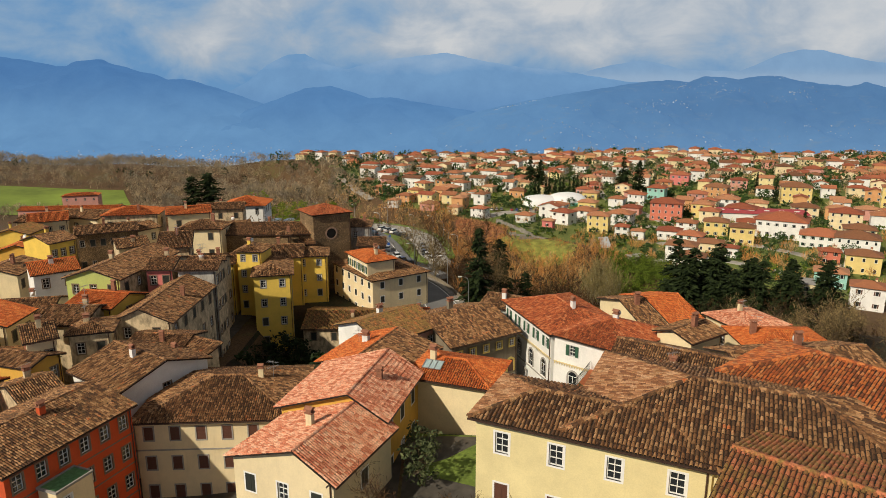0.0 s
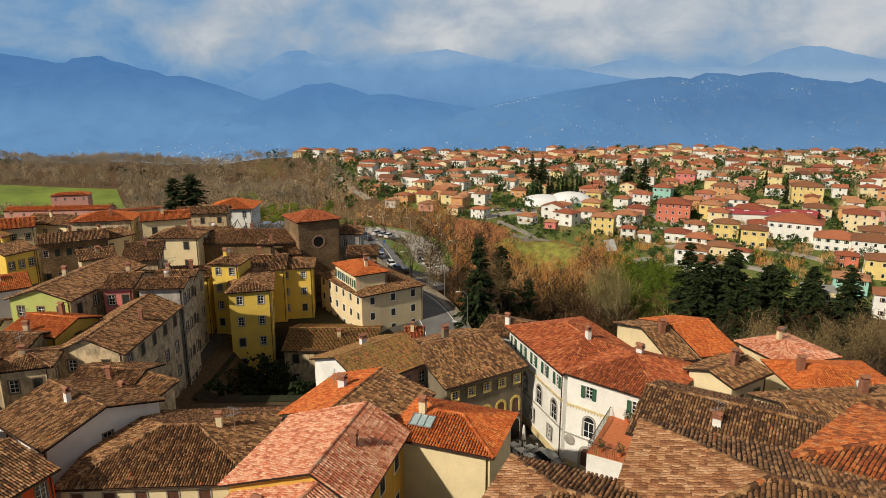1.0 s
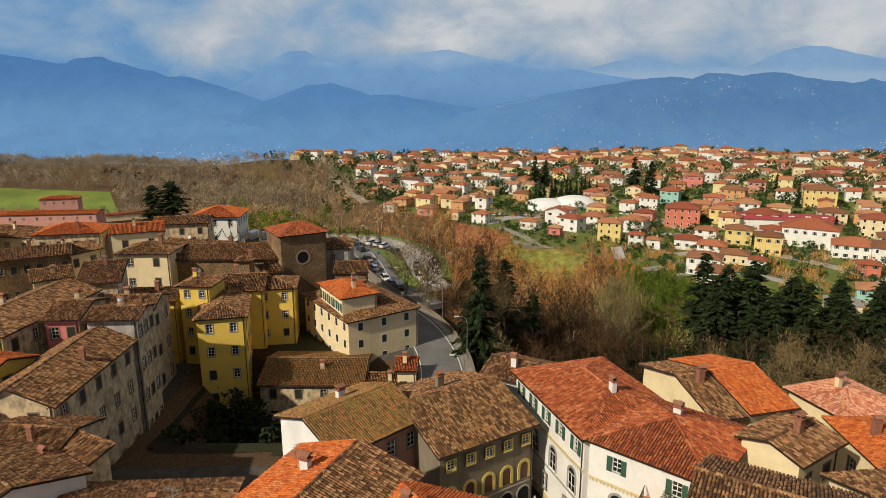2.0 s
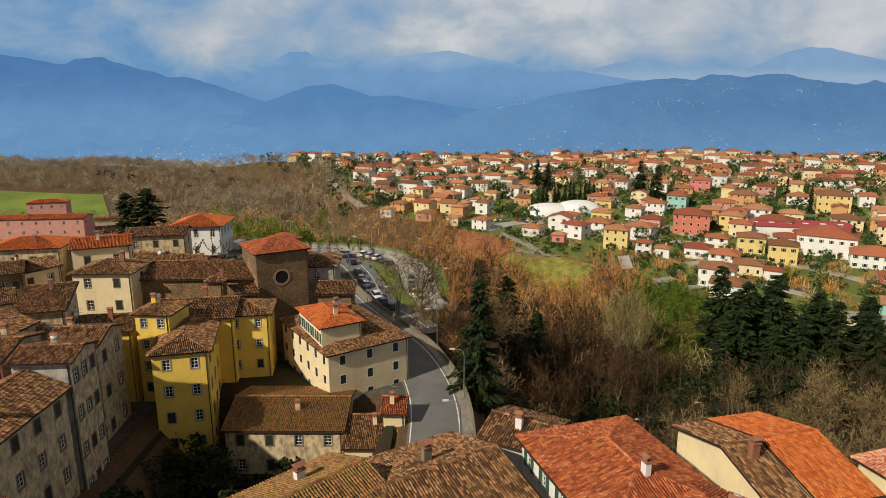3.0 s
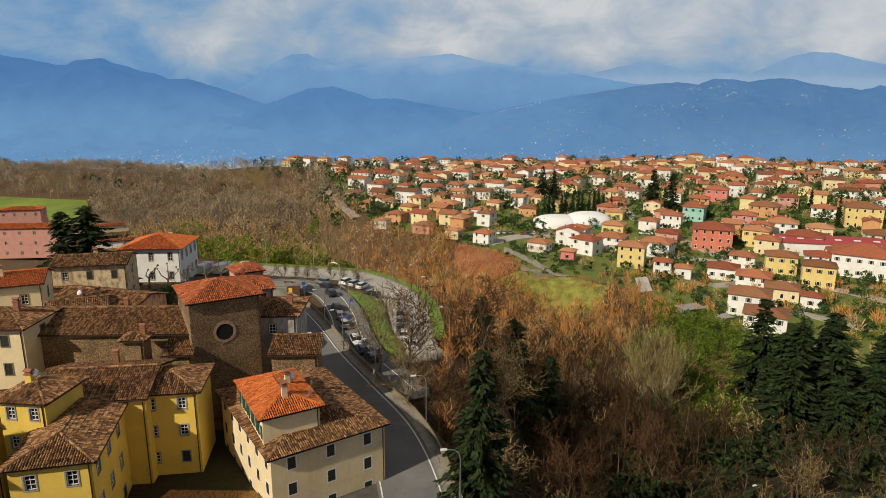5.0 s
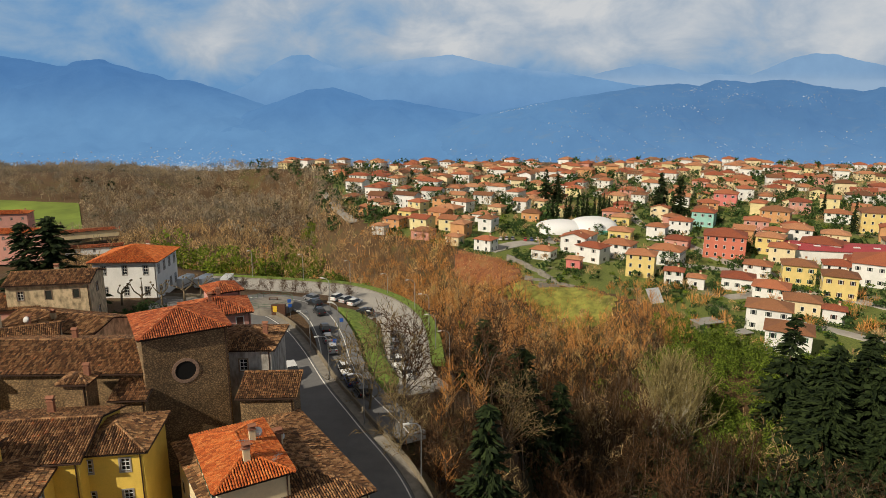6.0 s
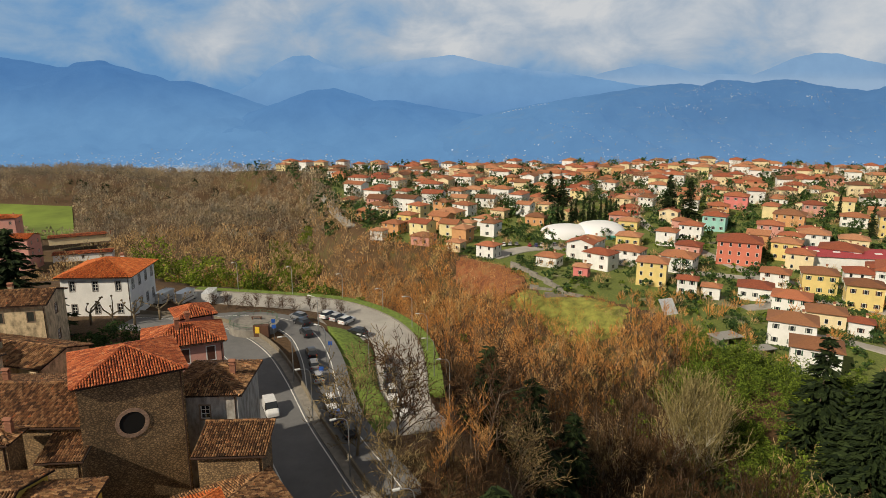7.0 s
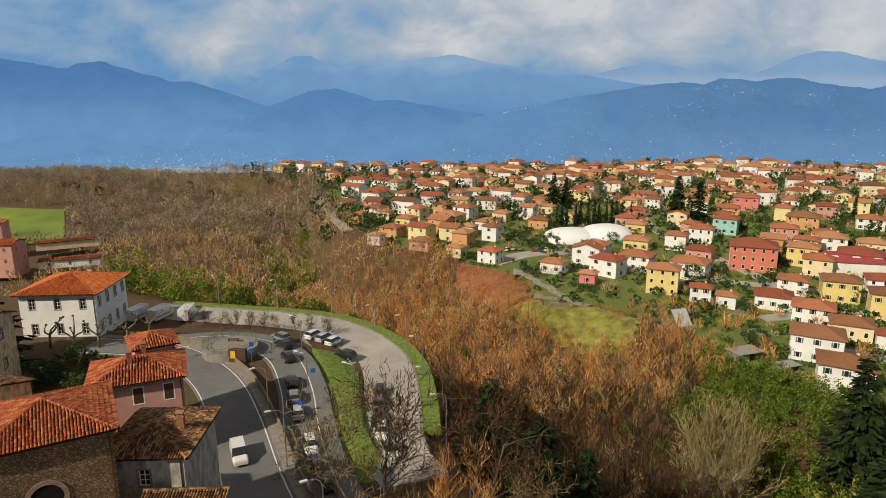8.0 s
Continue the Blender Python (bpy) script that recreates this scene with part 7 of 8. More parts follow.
# garden hut with a flat grey roof, and a pale tarpaulin lean-to
for x, y, yaw, w, d, h in ((79, 255, 20, 7.5, 4.5, 2.6), (86, 247, 20, 4.0, 3.0, 2.3)):
    top = thing("garden_hut", pose(x, y, gz(x, y) - 0.1, 0, 0, yaw), "small grey garden hut with an open front", "hut", "garden huts")
    wl_ = Shape().box(-w / 2, w / 2, d / 2 - 0.12, d / 2, 0, h).box(-w / 2, -w / 2 + 0.12, -d / 2, d / 2 - 0.12, 0, h).box(w / 2 - 0.12, w / 2, -d / 2, d / 2 - 0.12, 0, h).box(-w / 2 + 0.12, -w * 0.1, -d / 2, -d / 2 + 0.12, 0, h)
    under("wall", wl_.mesh("wall", grey_plaster), top)
    under("roof", Shape().box(-w / 2 - 0.4, w / 2 + 0.4, -d / 2 - 0.4, d / 2 + 0.3, h, h + 0.14).mesh("roof", suburb_flat), top)
tarp = plain("grey_tarpaulin", (0.46, 0.48, 0.50), 0.6)
top = thing("lean_to", pose(72, 281, gz(72, 281) - 1.0, 0, 0, 20), "pale grey sheet lean-to on the bank", "shed")
under("sheet", Shape().add([(-2.6, -2.5, 0.0), (2.6, -2.5, 0.0), (2.6, 2.0, 5.2), (-2.6, 2.0, 5.2), (-2.6, -2.5, 0.12), (2.6, -2.5, 0.12), (2.6, 2.0, 5.32), (-2.6, 2.0, 5.32)], [(3, 2, 1, 0), (4, 5, 6, 7), (0, 1, 5, 4), (2, 3, 7, 6), (1, 2, 6, 5), (3, 0, 4, 7)]).mesh("sheet", tarp), top)

# ---- road furniture ----
kerb = Shape()
ribbon(kerb, UPPER, -3.6, -4.9, 0.22, 0.4)
tagged(new("pavement", kerb.mesh("pavement", concrete)), "raised concrete pavement along the upper road", "pavement", kind="structure")
wall_line = Shape()
ribbon(wall_line, UPPER, -4.9, -5.15, 0.95, 3.4)
tagged(new("parapet_wall", wall_line.mesh("parapet_wall", grey_plaster)), "dark stained parapet wall along the road", "wall", kind="structure")
edge = Shape()
ribbon(edge, LOWER[6:], -4.2, -4.5, 0.32, 0.9)
tagged(new("kerb", edge.mesh("kerb", concrete)), "pale stone kerb edging the lower road", "kerb", kind="structure")
paint = Shape()
for line, off in ((UPPER, -3.2), (UPPER, 3.2), (SLIP, 3.1), (SLIP, -1.4)):
    ribbon(paint, line, off + 0.08, off - 0.08, 0.106, 0.0)
tagged(new("road_marking", paint.mesh("road_marking", road_paint)), "worn white road edge lines", "road marking", kind="structure")
verge_mat = plain("verge_grass", (0.14, 0.20, 0.03), 1.0, vary=0.4, scale=1.5)
verge = Shape()
ribbon(verge, LOWER[10:], -4.5, -7.0, 0.22, 0.8)
tagged(new("verge", verge.mesh("verge", verge_mat)), "bright green grass verge beside the lower road", "verge", kind="structure")
# grass island between the two roads
isle = Shape()
ring = smooth_line([(-21.0, 205.5, 0), (-16.5, 205.0, 0), (-11.5, 198.5, 0), (-9.6, 190, 0), (-7.5, 180, 0), (-4.5, 171, 0), (-6.5, 166.5, 0), (-10.5, 172, 0), (-14.0, 184, 0), (-18.2, 196, 0)], 5)
mid = ring[:, :2].mean(0)
rows = []
for k, up in ((1.0, 0.05), (0.88, 0.55), (0.6, 0.9), (0.3, 1.0)):
    q = mid + (ring[:, :2] - mid) * k
    rows.append(np.column_stack([q, ground_z(q[:, 0], q[:, 1]) + up]))
n = len(ring)
isle.add(np.concatenate(rows + [[[mid[0], mid[1], gz(*mid) + 1.0]]]), [(k * n + i, k * n + (i + 1) % n, (k + 1) * n + (i + 1) % n, (k + 1) * n + i) for k in range(3) for i in range(n)] + [(3 * n + i, 3 * n + (i + 1) % n, 4 * n) for i in range(n)])
tagged(new("grass_island", isle.mesh("grass_island", verge_mat, smooth=True)), "mown green grass island between the roads", "lawn", kind="structure")


def body_loft(stations, sides):
    """A closed shell through sections (x, half width, floor, belt, top, top half width)."""
    s = Shape()
    rows = []
    for x, hw, z0, z1, z2, tw in stations:
        rows.append([(x, -hw * 0.92, z0), (x, -hw, z0 + 0.15), (x, -hw, z1), (x, -tw, z2), (x, tw, z2), (x, hw, z1), (x, hw, z0 + 0.15), (x, hw * 0.92, z0)])
    k = len(rows)
    v = [p for r in rows for p in r]
    f, slots = [], []
    for i in range(k - 1):
        for j in range(8):
            f.append((i * 8 + j, i * 8 + (j + 1) % 8, (i + 1) * 8 + (j + 1) % 8, (i + 1) * 8 + j))
            slots.append(sides(i, j))
    f += [tuple(range(8)), tuple(range(8 * k - 1, 8 * k - 9, -1))]
    slots += [0, 0]
    s.add(v, f)
    s.s = slots
    return s


def wheel_meshes():
    tyre, rim = Shape(), Shape()
    tyre.lathe([(0.20, -0.10), (0.31, -0.10), (0.33, -0.05), (0.33, 0.05), (0.31, 0.10), (0.20, 0.10)], sides=12)
    rim.lathe([(0.0, -0.07), (0.19, -0.09), (0.20, 0.09), (0.0, 0.07)], sides=10)
    return tyre.mesh("tyre", rubber), rim.mesh("rim", steel)


rubber = plain("rubber", (0.02, 0.02, 0.02), 0.9)
lamp_red = plain("lamp_red", (0.4, 0.02, 0.02), 0.3)
lamp_clear = plain("lamp_clear", (0.7, 0.7, 0.68), 0.15)
TYRE, RIM = wheel_meshes()


def car_paint(name, colour):
    def build(nt, b):
        n = tex(nt, "ShaderNodeTexNoise", 2.0, 3, 0.6)
        nt.links.new(ramp_of(nt, n.outputs[0], [(0.3, tint(colour, 0.9)), (0.7, tint(colour, 1.05))]).outputs[0], b.inputs["Base Color"])
        b.inputs["Roughness"].default_value = 0.28
        b.inputs["Coat Weight"].default_value = 0.6
    return material("car_" + name, build)


PAINTS = {"white": (0.75, 0.75, 0.74), "black": (0.02, 0.02, 0.022), "grey": (0.22, 0.22, 0.23), "silver": (0.50, 0.51, 0.52), "blue": (0.03, 0.06, 0.20), "red": (0.4, 0.03, 0.03)}
PAINT = {k: car_paint(k, v) for k, v in PAINTS.items()}


def car(x, y, z, yaw, colour, kind="car"):
    """A small car: shell with bonnet and cabin, windows, lamps, wheels. Its nose points to +x."""
    van = kind == "van"
    st = [(-2.0, 0.72, 0.35, 0.75, 0.85, 0.6), (-1.9, 0.82, 0.28, 0.9, 1.05, 0.62), (-1.5, 0.84, 0.25, 0.92, 1.46, 0.58), (-0.3, 0.85, 0.25, 0.92, 1.5, 0.6), (0.45, 0.85, 0.25, 0.92, 1.44, 0.58),
          (1.05, 0.84, 0.25, 0.90, 0.98, 0.62), (1.85, 0.80, 0.28, 0.75, 0.82, 0.6), (2.02, 0.70, 0.35, 0.6, 0.68, 0.5)]
    if van:
        st = [(-2.1, 0.84, 0.3, 1.1, 1.8, 0.74), (-2.0, 0.88, 0.28, 1.1, 1.88, 0.76), (0.6, 0.88, 0.28, 1.1, 1.88, 0.76), (1.3, 0.88, 0.28, 1.05, 1.2, 0.7), (2.0, 0.84, 0.3, 0.85, 0.95, 0.65), (2.1, 0.76, 0.35, 0.7, 0.75, 0.6)]
    top = thing(kind, pose(x, y, z, 0, 0, yaw), "%s %s on the asphalt" % (colour, "delivery van driving" if van else "hatchback car parked"), kind, "vehicles")

    def sides(i, j):
        if not van:
            return 1 if (j in (2, 4) and 1 <= i <= 4) or (j == 3 and i in (1, 4)) else 0
        return 1 if (j in (2, 4) and i in (2,)) or (j == 3 and i == 2) else 0
    under("body", cached(("car", colour, kind), lambda: body_loft(st, sides).mesh("body", PAINT[colour], window_glass)), top)
    for sx, sy in ((-1.25, -0.76), (-1.25, 0.76), (1.25, -0.76), (1.25, 0.76)):
        wh = under("wheel", TYRE, top, "", pose(sx, sy, 0.33, 90))
        under("rim", RIM, wh)
    lamp = cached("car_lamp", lambda: (Shape().box(-0.04, 0.04, -0.14, 0.14, -0.07, 0.07).mesh("headlight", lamp_clear), Shape().box(-0.04, 0.04, -0.12, 0.12, -0.1, 0.1).mesh("tail_light", lamp_red)))
    for sy in (-0.55, 0.55):
        under("headlight", lamp[0], top, "", pose(1.98, sy, 0.62))
        under("tail_light", lamp[1], top, "", pose(-1.97, sy, 0.78))
    return top


def along(line, x, y):
    i = int(np.argmin(np.hypot(line[:, 0] - x, line[:, 1] - y)))
    i = min(max(i, 1), len(line) - 2)
    d = line[i + 1] - line[i - 1]
    return math.degrees(math.atan2(d[1], d[0])), line[i, 2] + 0.11


for x, y, c in ((-25.4, 203.6, "black"), (-23.3, 198.2, "black"), (-20.4, 189.3, "black"), (-19.0, 184.8, "grey"), (-17.4, 180.6, "silver"), (-13.9, 172.6, "white"), (-12.2, 168.2, "blue"), (-10.0, 164.0, "black"), (-26.8, 207.0, "grey")):
    yaw, z = along(SLIP, x, y)
    car(x, y, z, yaw + (180 if c == "white" else 0), c)
for x, y, c in ((-7.2, 190.2, "black"), (-6.9, 186.2, "grey"), (-6.5, 182.0, "black"), (-5.6, 178.6, "white"), (-3.9, 173.6, "white")):
    yaw, z = along(LOWER, x, y)
    car(x, y, z, yaw + 180, c)
for x, y, c, yaw in ((-21.9, 211.6, "white", 62), (-19.8, 210.9, "silver", 62), (-17.8, 209.8, "white", 62), (-14.7, 203.6, "black", 150)):
    car(x, y, gz(x, y) + 0.22, yaw, c)
yaw, z = along(UPPER, -21.4, 168.3)
car(-21.4, 168.3, z, yaw + 180, "white", "van")
for i in range(11):
    x, y = 27 + i * 2.9, 372.5 + 1.2 * math.sin(i) - (2.5 if i > 8 else 0)
    if i not in (3, 7):
        car(x, y, gz(x, y) + 0.42, 80 + 5 * (i % 3), ("white", "silver", "grey", "black", "red", "blue")[i % 6])
bay = Shape()
bay.add([(-24.5, 214.0, gz(-24.5, 214) + 0.13), (-23.5, 208.0, gz(-23.5, 208) + 0.13), (-13.5, 200.5, gz(-13.5, 200.5) + 0.13), (-10.5, 208, gz(-10.5, 208) + 0.13)], [(0, 1, 2, 3)])
tagged(new("parking_bay", bay.mesh("parking_bay", pale_asphalt)), "pale asphalt parking bay", "parking", kind="structure")

# camper vans past the bend
camper_trim = plain("camper_trim", (0.25, 0.22, 0.2), 0.6)
for x, y, yaw in ((-61.5, 225.0, 80), (-57.0, 225.3, 78), (-51.5, 225.6, 95)):
    top = thing("camper_van", pose(x, y, gz(x, y) + 0.2, 0, 0, yaw), "white motor caravan parked on the lower road", "camper", "campers")
    sh = Shape()
    sh.box(-3.0, 1.6, -1.1, 1.1, 0.45, 2.7)
    sh.box(0.9, 2.0, -1.05, 1.05, 1.9, 2.7)
    sh.box(1.6, 2.9, -1.0, 1.0, 0.45, 1.3)
    under("body", cached("camper", lambda: sh.mesh("body", PAINT["white"])), top)
    under("windscreen", cached("camper_ws", lambda: Shape().add([(1.62, -0.9, 1.85), (1.62, 0.9, 1.85), (2.5, 0.95, 1.32), (2.5, -0.95, 1.32)], [(0, 1, 2, 3)]).mesh("windscreen", window_glass)), top)
    under("stripe", cached("camper_st", lambda: Shape().box(-2.9, 1.5, -1.12, 1.12, 1.0, 1.25).mesh("stripe", camper_trim)), top)
    for sx, sy in ((-1.9, -0.95), (-1.9, 0.95), (2.0, -0.9), (2.0, 0.9)):
        wh = under("wheel", TYRE, top, "", pose(sx, sy, 0.33, 90))
        under("rim", RIM, wh)


# street lamps
def street_lamp(x, y, z, yaw, h=8.0):
    top = thing("street_lamp", pose(x, y, z, 0, 0, yaw), "grey steel street lamp with a curved arm", "street lamp", "street lamps")

    def pole():
        s = Shape()
        pts = [(0, 0, 0), (0, 0, h * 0.85), (0.15, 0, h * 0.94), (0.6, 0, h * 0.995), (1.5, 0, h * 1.01)]
        for a, b, r0, r1 in zip(pts, pts[1:], (0.09, 0.065, 0.05, 0.045), (0.065, 0.05, 0.045, 0.04)):
            s.tube(a, b, r0, r1, 7, cap=False)
        return s.mesh("pole", steel)
    under("pole", cached(("pole", h), pole), top)
    under("lamp_head", cached(("head", h), lambda: Shape().box(1.4, 2.1, -0.13, 0.13, h * 1.01 - 0.05, h * 1.01 + 0.09).mesh("lamp_head", dish_white)), top)
    return top


for x, y, off in ((3.6, 106, 0), (4.4, 122, 0), (0.2, 140, 0), (-8.0, 153.0, 0), (-15.2, 166.5, 0), (-20.6, 178.0, 0)):
    yaw, z = along(UPPER, x, y)
    street_lamp(x, y, z, yaw + 90, 7.5)
for x, y in ((3.2, 176.5), (0.6, 186), (-1.0, 197), (-4.5, 208.5), (-11.5, 219), (-21.5, 226.5), (-34, 230.5), (-48, 234.0)):
    yaw, z = along(LOWER, x, y)
    street_lamp(x, y, gz(x, y), yaw + 90, 7.5)
for x, y in ((-17.3, 186.5), (-21.4, 200.0), (-10.0, 185.0)):
    street_lamp(x, y, gz(x, y), 160, 7.5)
for x, y in ((33, 96), (45, 92), (40, 150), (52, 152), (26, 148)):
    street_lamp(x, y, gz(x, y), 200, 6.0)

# the round bus stop terrace at the bend
stop_z = gz(-33.5, 200.8)
stop = thing("bus_stop", pose(-33.8, 201.0, stop_z), "round concrete bus stop terrace with railing", "bus stop")
sh = Shape()
sh.lathe([(0.0, 0.0), (4.6, 0.0), (4.6, 1.5), (4.3, 1.5), (0.0, 1.5)], sides=20)
under("terrace", sh.mesh("terrace", concrete), stop)
yellow_board = plain("yellow_board", (0.75, 0.5, 0.04), 0.6)
blue_board = plain("blue_board", (0.02, 0.10, 0.42), 0.5)
under("shelter", Shape().box(1.2, 4.0, -4.4, -3.4, 0, 2.4).mesh("shelter", dark_wood), stop, "dark timber shelter")
under("board", Shape().box(1.6, 2.4, -4.5, -4.43, 1.0, 2.2).mesh("board", yellow_board), stop, "yellow timetable board")
under("bench", Shape().box(-1.0, 1.0, 1.6, 2.0, 1.9, 2.0).box(-0.9, -0.7, 1.65, 1.95, 1.5, 1.9).box(0.7, 0.9, 1.65, 1.95, 1.5, 1.9).mesh("bench", dark_wood), stop)
rail_green = plain("rail_green", (0.10, 0.16, 0.10), 0.6)
for k in range(20):
    a = 2 * math.pi * k / 20
    under("post", cached("stop_post", lambda: Shape().tube((0, 0, 0), (0, 0, 1.05), 0.03, sides=5).mesh("post", rail_green)), stop, "", pose(4.4 * math.cos(a), 4.4 * math.sin(a), 1.5))
rr = Shape()
for zz in (2.05, 2.5):
    rr.lathe([(4.36, zz), (4.44, zz), (4.44, zz + 0.06), (4.36, zz + 0.06)], sides=20)
under("rail", rr.mesh("rail", rail_green), stop)


def road_sign(x, y, yaw, shape, mat, label):
    z = gz(x, y)
    top = thing("road_sign", pose(x, y, z, 0, 0, yaw), label, "road sign")
    under("post", cached("sign_post", lambda: Shape().tube((0, 0, 0), (0, 0, 2.9), 0.035, sides=6).mesh("post", steel)), top)
    s = Shape()
    if shape == "round":
        s.lathe([(0.0, 0.0), (0.35, 0.0), (0.35, 0.03), (0.0, 0.03)], sides=14)
        ob = under("plate", s.mesh("plate", mat), top, "", pose(0, -0.05, 2.6, 90))
        under("bar", Shape().box(-0.22, 0.22, -0.085, -0.08, 2.55, 2.65).mesh("bar", white_paint), top)
    else:
        ob = under("plate", s.box(-0.35, 0.35, -0.06, -0.03, 2.2, 2.9).mesh("plate", mat), top)
    return top


road_sign(-41.5, 197.5, 0, "round", lamp_red, "round red no-entry sign on a post")
for x, y in ((-28.6, 196.0), (-17.6, 191.5), (-17.0, 181.0), (-29.5, 199.0)):
    road_sign(x, y, 10, "square", blue_board, "square blue traffic sign on a post")

# saplings along the lower road
for i in range(10):
    x, y = -48 + i * 3.1, 218.6 - i * 0.45
    plant("sapling", ("bare", i % 4, "brown"), BARE[i % 4], x, y, gz(x, y), 0.3, 40 * i, bark, twig_brown, "thin leafless roadside sapling", "tree", "saplings")

# ---- old town details ----
def arch_ring(w, h, band, depth, segs=10):
    """An arched surround: a band round an opening w wide with a round head, h high to the crown."""
    s = Shape()
    r = w / 2

    def path(rad, foot):
        pts = [(-rad, foot)]
        for i in range(segs + 1):
            a = math.pi - math.pi * i / segs
            pts.append((rad * math.cos(a), h - r + rad * math.sin(a)))
        return pts + [(rad, foot)]
    o, n = path(r + band, 0.0), path(r, 0.0)
    k = len(o)
    v = [(x, -depth, z) for x, z in o] + [(x, -depth, z) for x, z in n] + [(x, 0.02, z) for x, z in o] + [(x, 0.02, z) for x, z in n]
    f = []
    for i in range(k - 1):
        f += [(i, i + 1, k + i + 1, k + i), (2 * k + i + 1, 2 * k + i, 3 * k + i, 3 * k + i + 1), (i + 1, i, 2 * k + i, 2 * k + i + 1), (k + i, k + i + 1, 3 * k + i + 1, 3 * k + i)]
    return s.add(v, f)


def arch_plate(w, h, y, segs=10):
    r = w / 2
    v = [(-r, y, 0), (r, y, 0)] + [(r * math.cos(math.pi * i / segs), y, h - r + r * math.sin(math.pi * i / segs)) for i in range(segs + 1)]
    return Shape().add(v, [tuple(range(len(v)))])


def arched(parent, m, w, h, surround, fill, band=0.22, bars=True, name="window"):
    ob = under(name, cached(("arch", w, h, surround.name, band), lambda: arch_ring(w, h, band, 0.07).mesh(name, surround)), parent, "", m)
    under("pane" if fill is window_glass else "leaf", cached(("archp", w, h, fill.name), lambda: arch_plate(w, h, -0.012).mesh("pane", fill)), ob)
    if bars:
        f = 0.06
        xs = [-w / 2, -w / 2 + f, -f / 2, f / 2, w / 2 - f, w / 2]
        zs = [0, f, h * 0.3, h * 0.3 + 0.04, h - w / 2 - 0.04, h - w / 2 + 0.02]
        rows = [[(-0.035, 0)] * 5 if r in (0, 2, 4) else [(-0.035, 0), None, (-0.035, 0), None, (-0.035, 0)] for r in range(5)]
        under("frame", cached(("archf", w, h), lambda: relief_mesh("frame", xs, zs, rows, [white_paint])), ob)
    return ob


def by_name(name):
    return [o for o in scene.objects if o.name.split(".")[0] == name and o.parent is None]


# white palazzo: arched piano nobile, string course, dentil frieze, portal
pal = by_name("white_palazzo")
frieze = plain("frieze_ochre", (0.62, 0.50, 0.28), 0.9)
for ob, w, d, xs in ((pal[0], 14.1, 10.1, (-2.2, 1.6, 5.2)), (pal[1], 10.0, 10.1, (-2.3, 2.3))):
    y = -d / 2
    for x in xs:
        arched(ob, pose(x, y, 4.3), 1.15, 2.3, stone_trim, window_glass)
    under("string_course", Shape().box(-w / 2 - 0.05, w / 2 + 0.05, y - 0.09, y, 3.95, 4.1).mesh("string_course", stone_trim), ob)
    fr = Shape()
    n = int(w / 0.34)
    fr.box(-w / 2, w / 2, y - 0.10, y, 7.35, 7.5)
    fr.add([(-w / 2 + w * (i + q) / n, y - 0.085, z) for i in range(n) for q, z in ((0.1, 7.36), (0.9, 7.36), (0.5, 7.05))], [(3 * i + 2, 3 * i + 1, 3 * i) for i in range(n)])
    under("frieze", fr.mesh("frieze", frieze), ob)
    under("plinth", Shape().box(-w / 2 - 0.03, w / 2 + 0.03, y - 0.06, y, 0, 0.9).mesh("plinth", frieze), ob)
for x in (0.2, 4.6):
    put_window(pal[0], pose(x, -10.1 / 2 - 0.2, 1.6), 0.9, 1.6, stone_trim)
arched(pal[1], pose(-2.3, -10.1 / 2, 0.1), 1.5, 2.9, stone_trim, dark_wood, 0.3, False, "portal")
crest = Shape().lathe([(0.0, 0.0), (0.55, 0.0), (0.62, 0.12), (0.4, 0.2), (0.0, 0.22)], sides=12)
under("crest", crest.mesh("crest", stone_trim), pal[1], "carved stone coat of arms, plain shield", pose(-4.4, -10.1 / 2 - 0.02, 3.4, 90))

# arcaded house: yellow arched surrounds with brown shutters over a portico
arc = by_name("arcaded_house")[0]
band_yellow = plain("band_yellow", (0.66, 0.50, 0.14), 0.9)
# near-black fill: the shade inside openings as flat painted plates
void = plain("portico_shade", (0.006, 0.005, 0.004), 1.0)
for i in range(5):
    x = -10.4 / 2 + 10.4 * (i + 0.5) / 5
    arched(arc, pose(x, -13.1 / 2, 3.5), 0.95, 1.75, band_yellow, brown_shutter, 0.3, False)
    arched(arc, pose(x, -13.1 / 2, 0.0), 1.4, 2.6, stone_trim, void, 0.18, False, "arcade")
    put_window(arc, pose(x, -13.1 / 2 - 0.2, 7.2), 0.8, 0.95, band_yellow)
under("string_course", Shape().box(-5.25, 5.25, -13.1 / 2 - 0.06, -13.1 / 2, 3.0, 3.14).mesh("string_course", stone_trim), arc)

# red house: string courses; a cream roof hut with a green felt top stands before it
red = by_name("red_house")[0]
for z in (3.4, 6.7, 9.9):
    under("string_course", Shape().box(-13.2 / 2 - 0.02, 13.2 / 2 + 0.02, -10.1 / 2 - 0.05, -10.1 / 2, z, z + 0.14).mesh("string_course", brown_trim), red)
cream = by_name("cream_house")[0]
under("string_course", Shape().box(-16.4 / 2 - 0.02, 16.4 / 2 + 0.02, -13.1 / 2 - 0.06, -13.1 / 2, 6.7, 6.85).mesh("string_course", stone_trim), cream)
green_felt = plain("green_felt", (0.10, 0.24, 0.09), 0.9, vary=0.3)
hut_z = gz(-33.9, 49.9)
hut = thing("roof_hut", pose(-33.9, 49.9, hut_z, 0, 0, 70), "cream stair hut with a flat green felt top", "hut")
hh = 22.2 - hut_z
under("wall", Shape().box(-1.8, 1.8, -1.1, 1.1, 0, hh).mesh("wall", cream_plaster), hut)
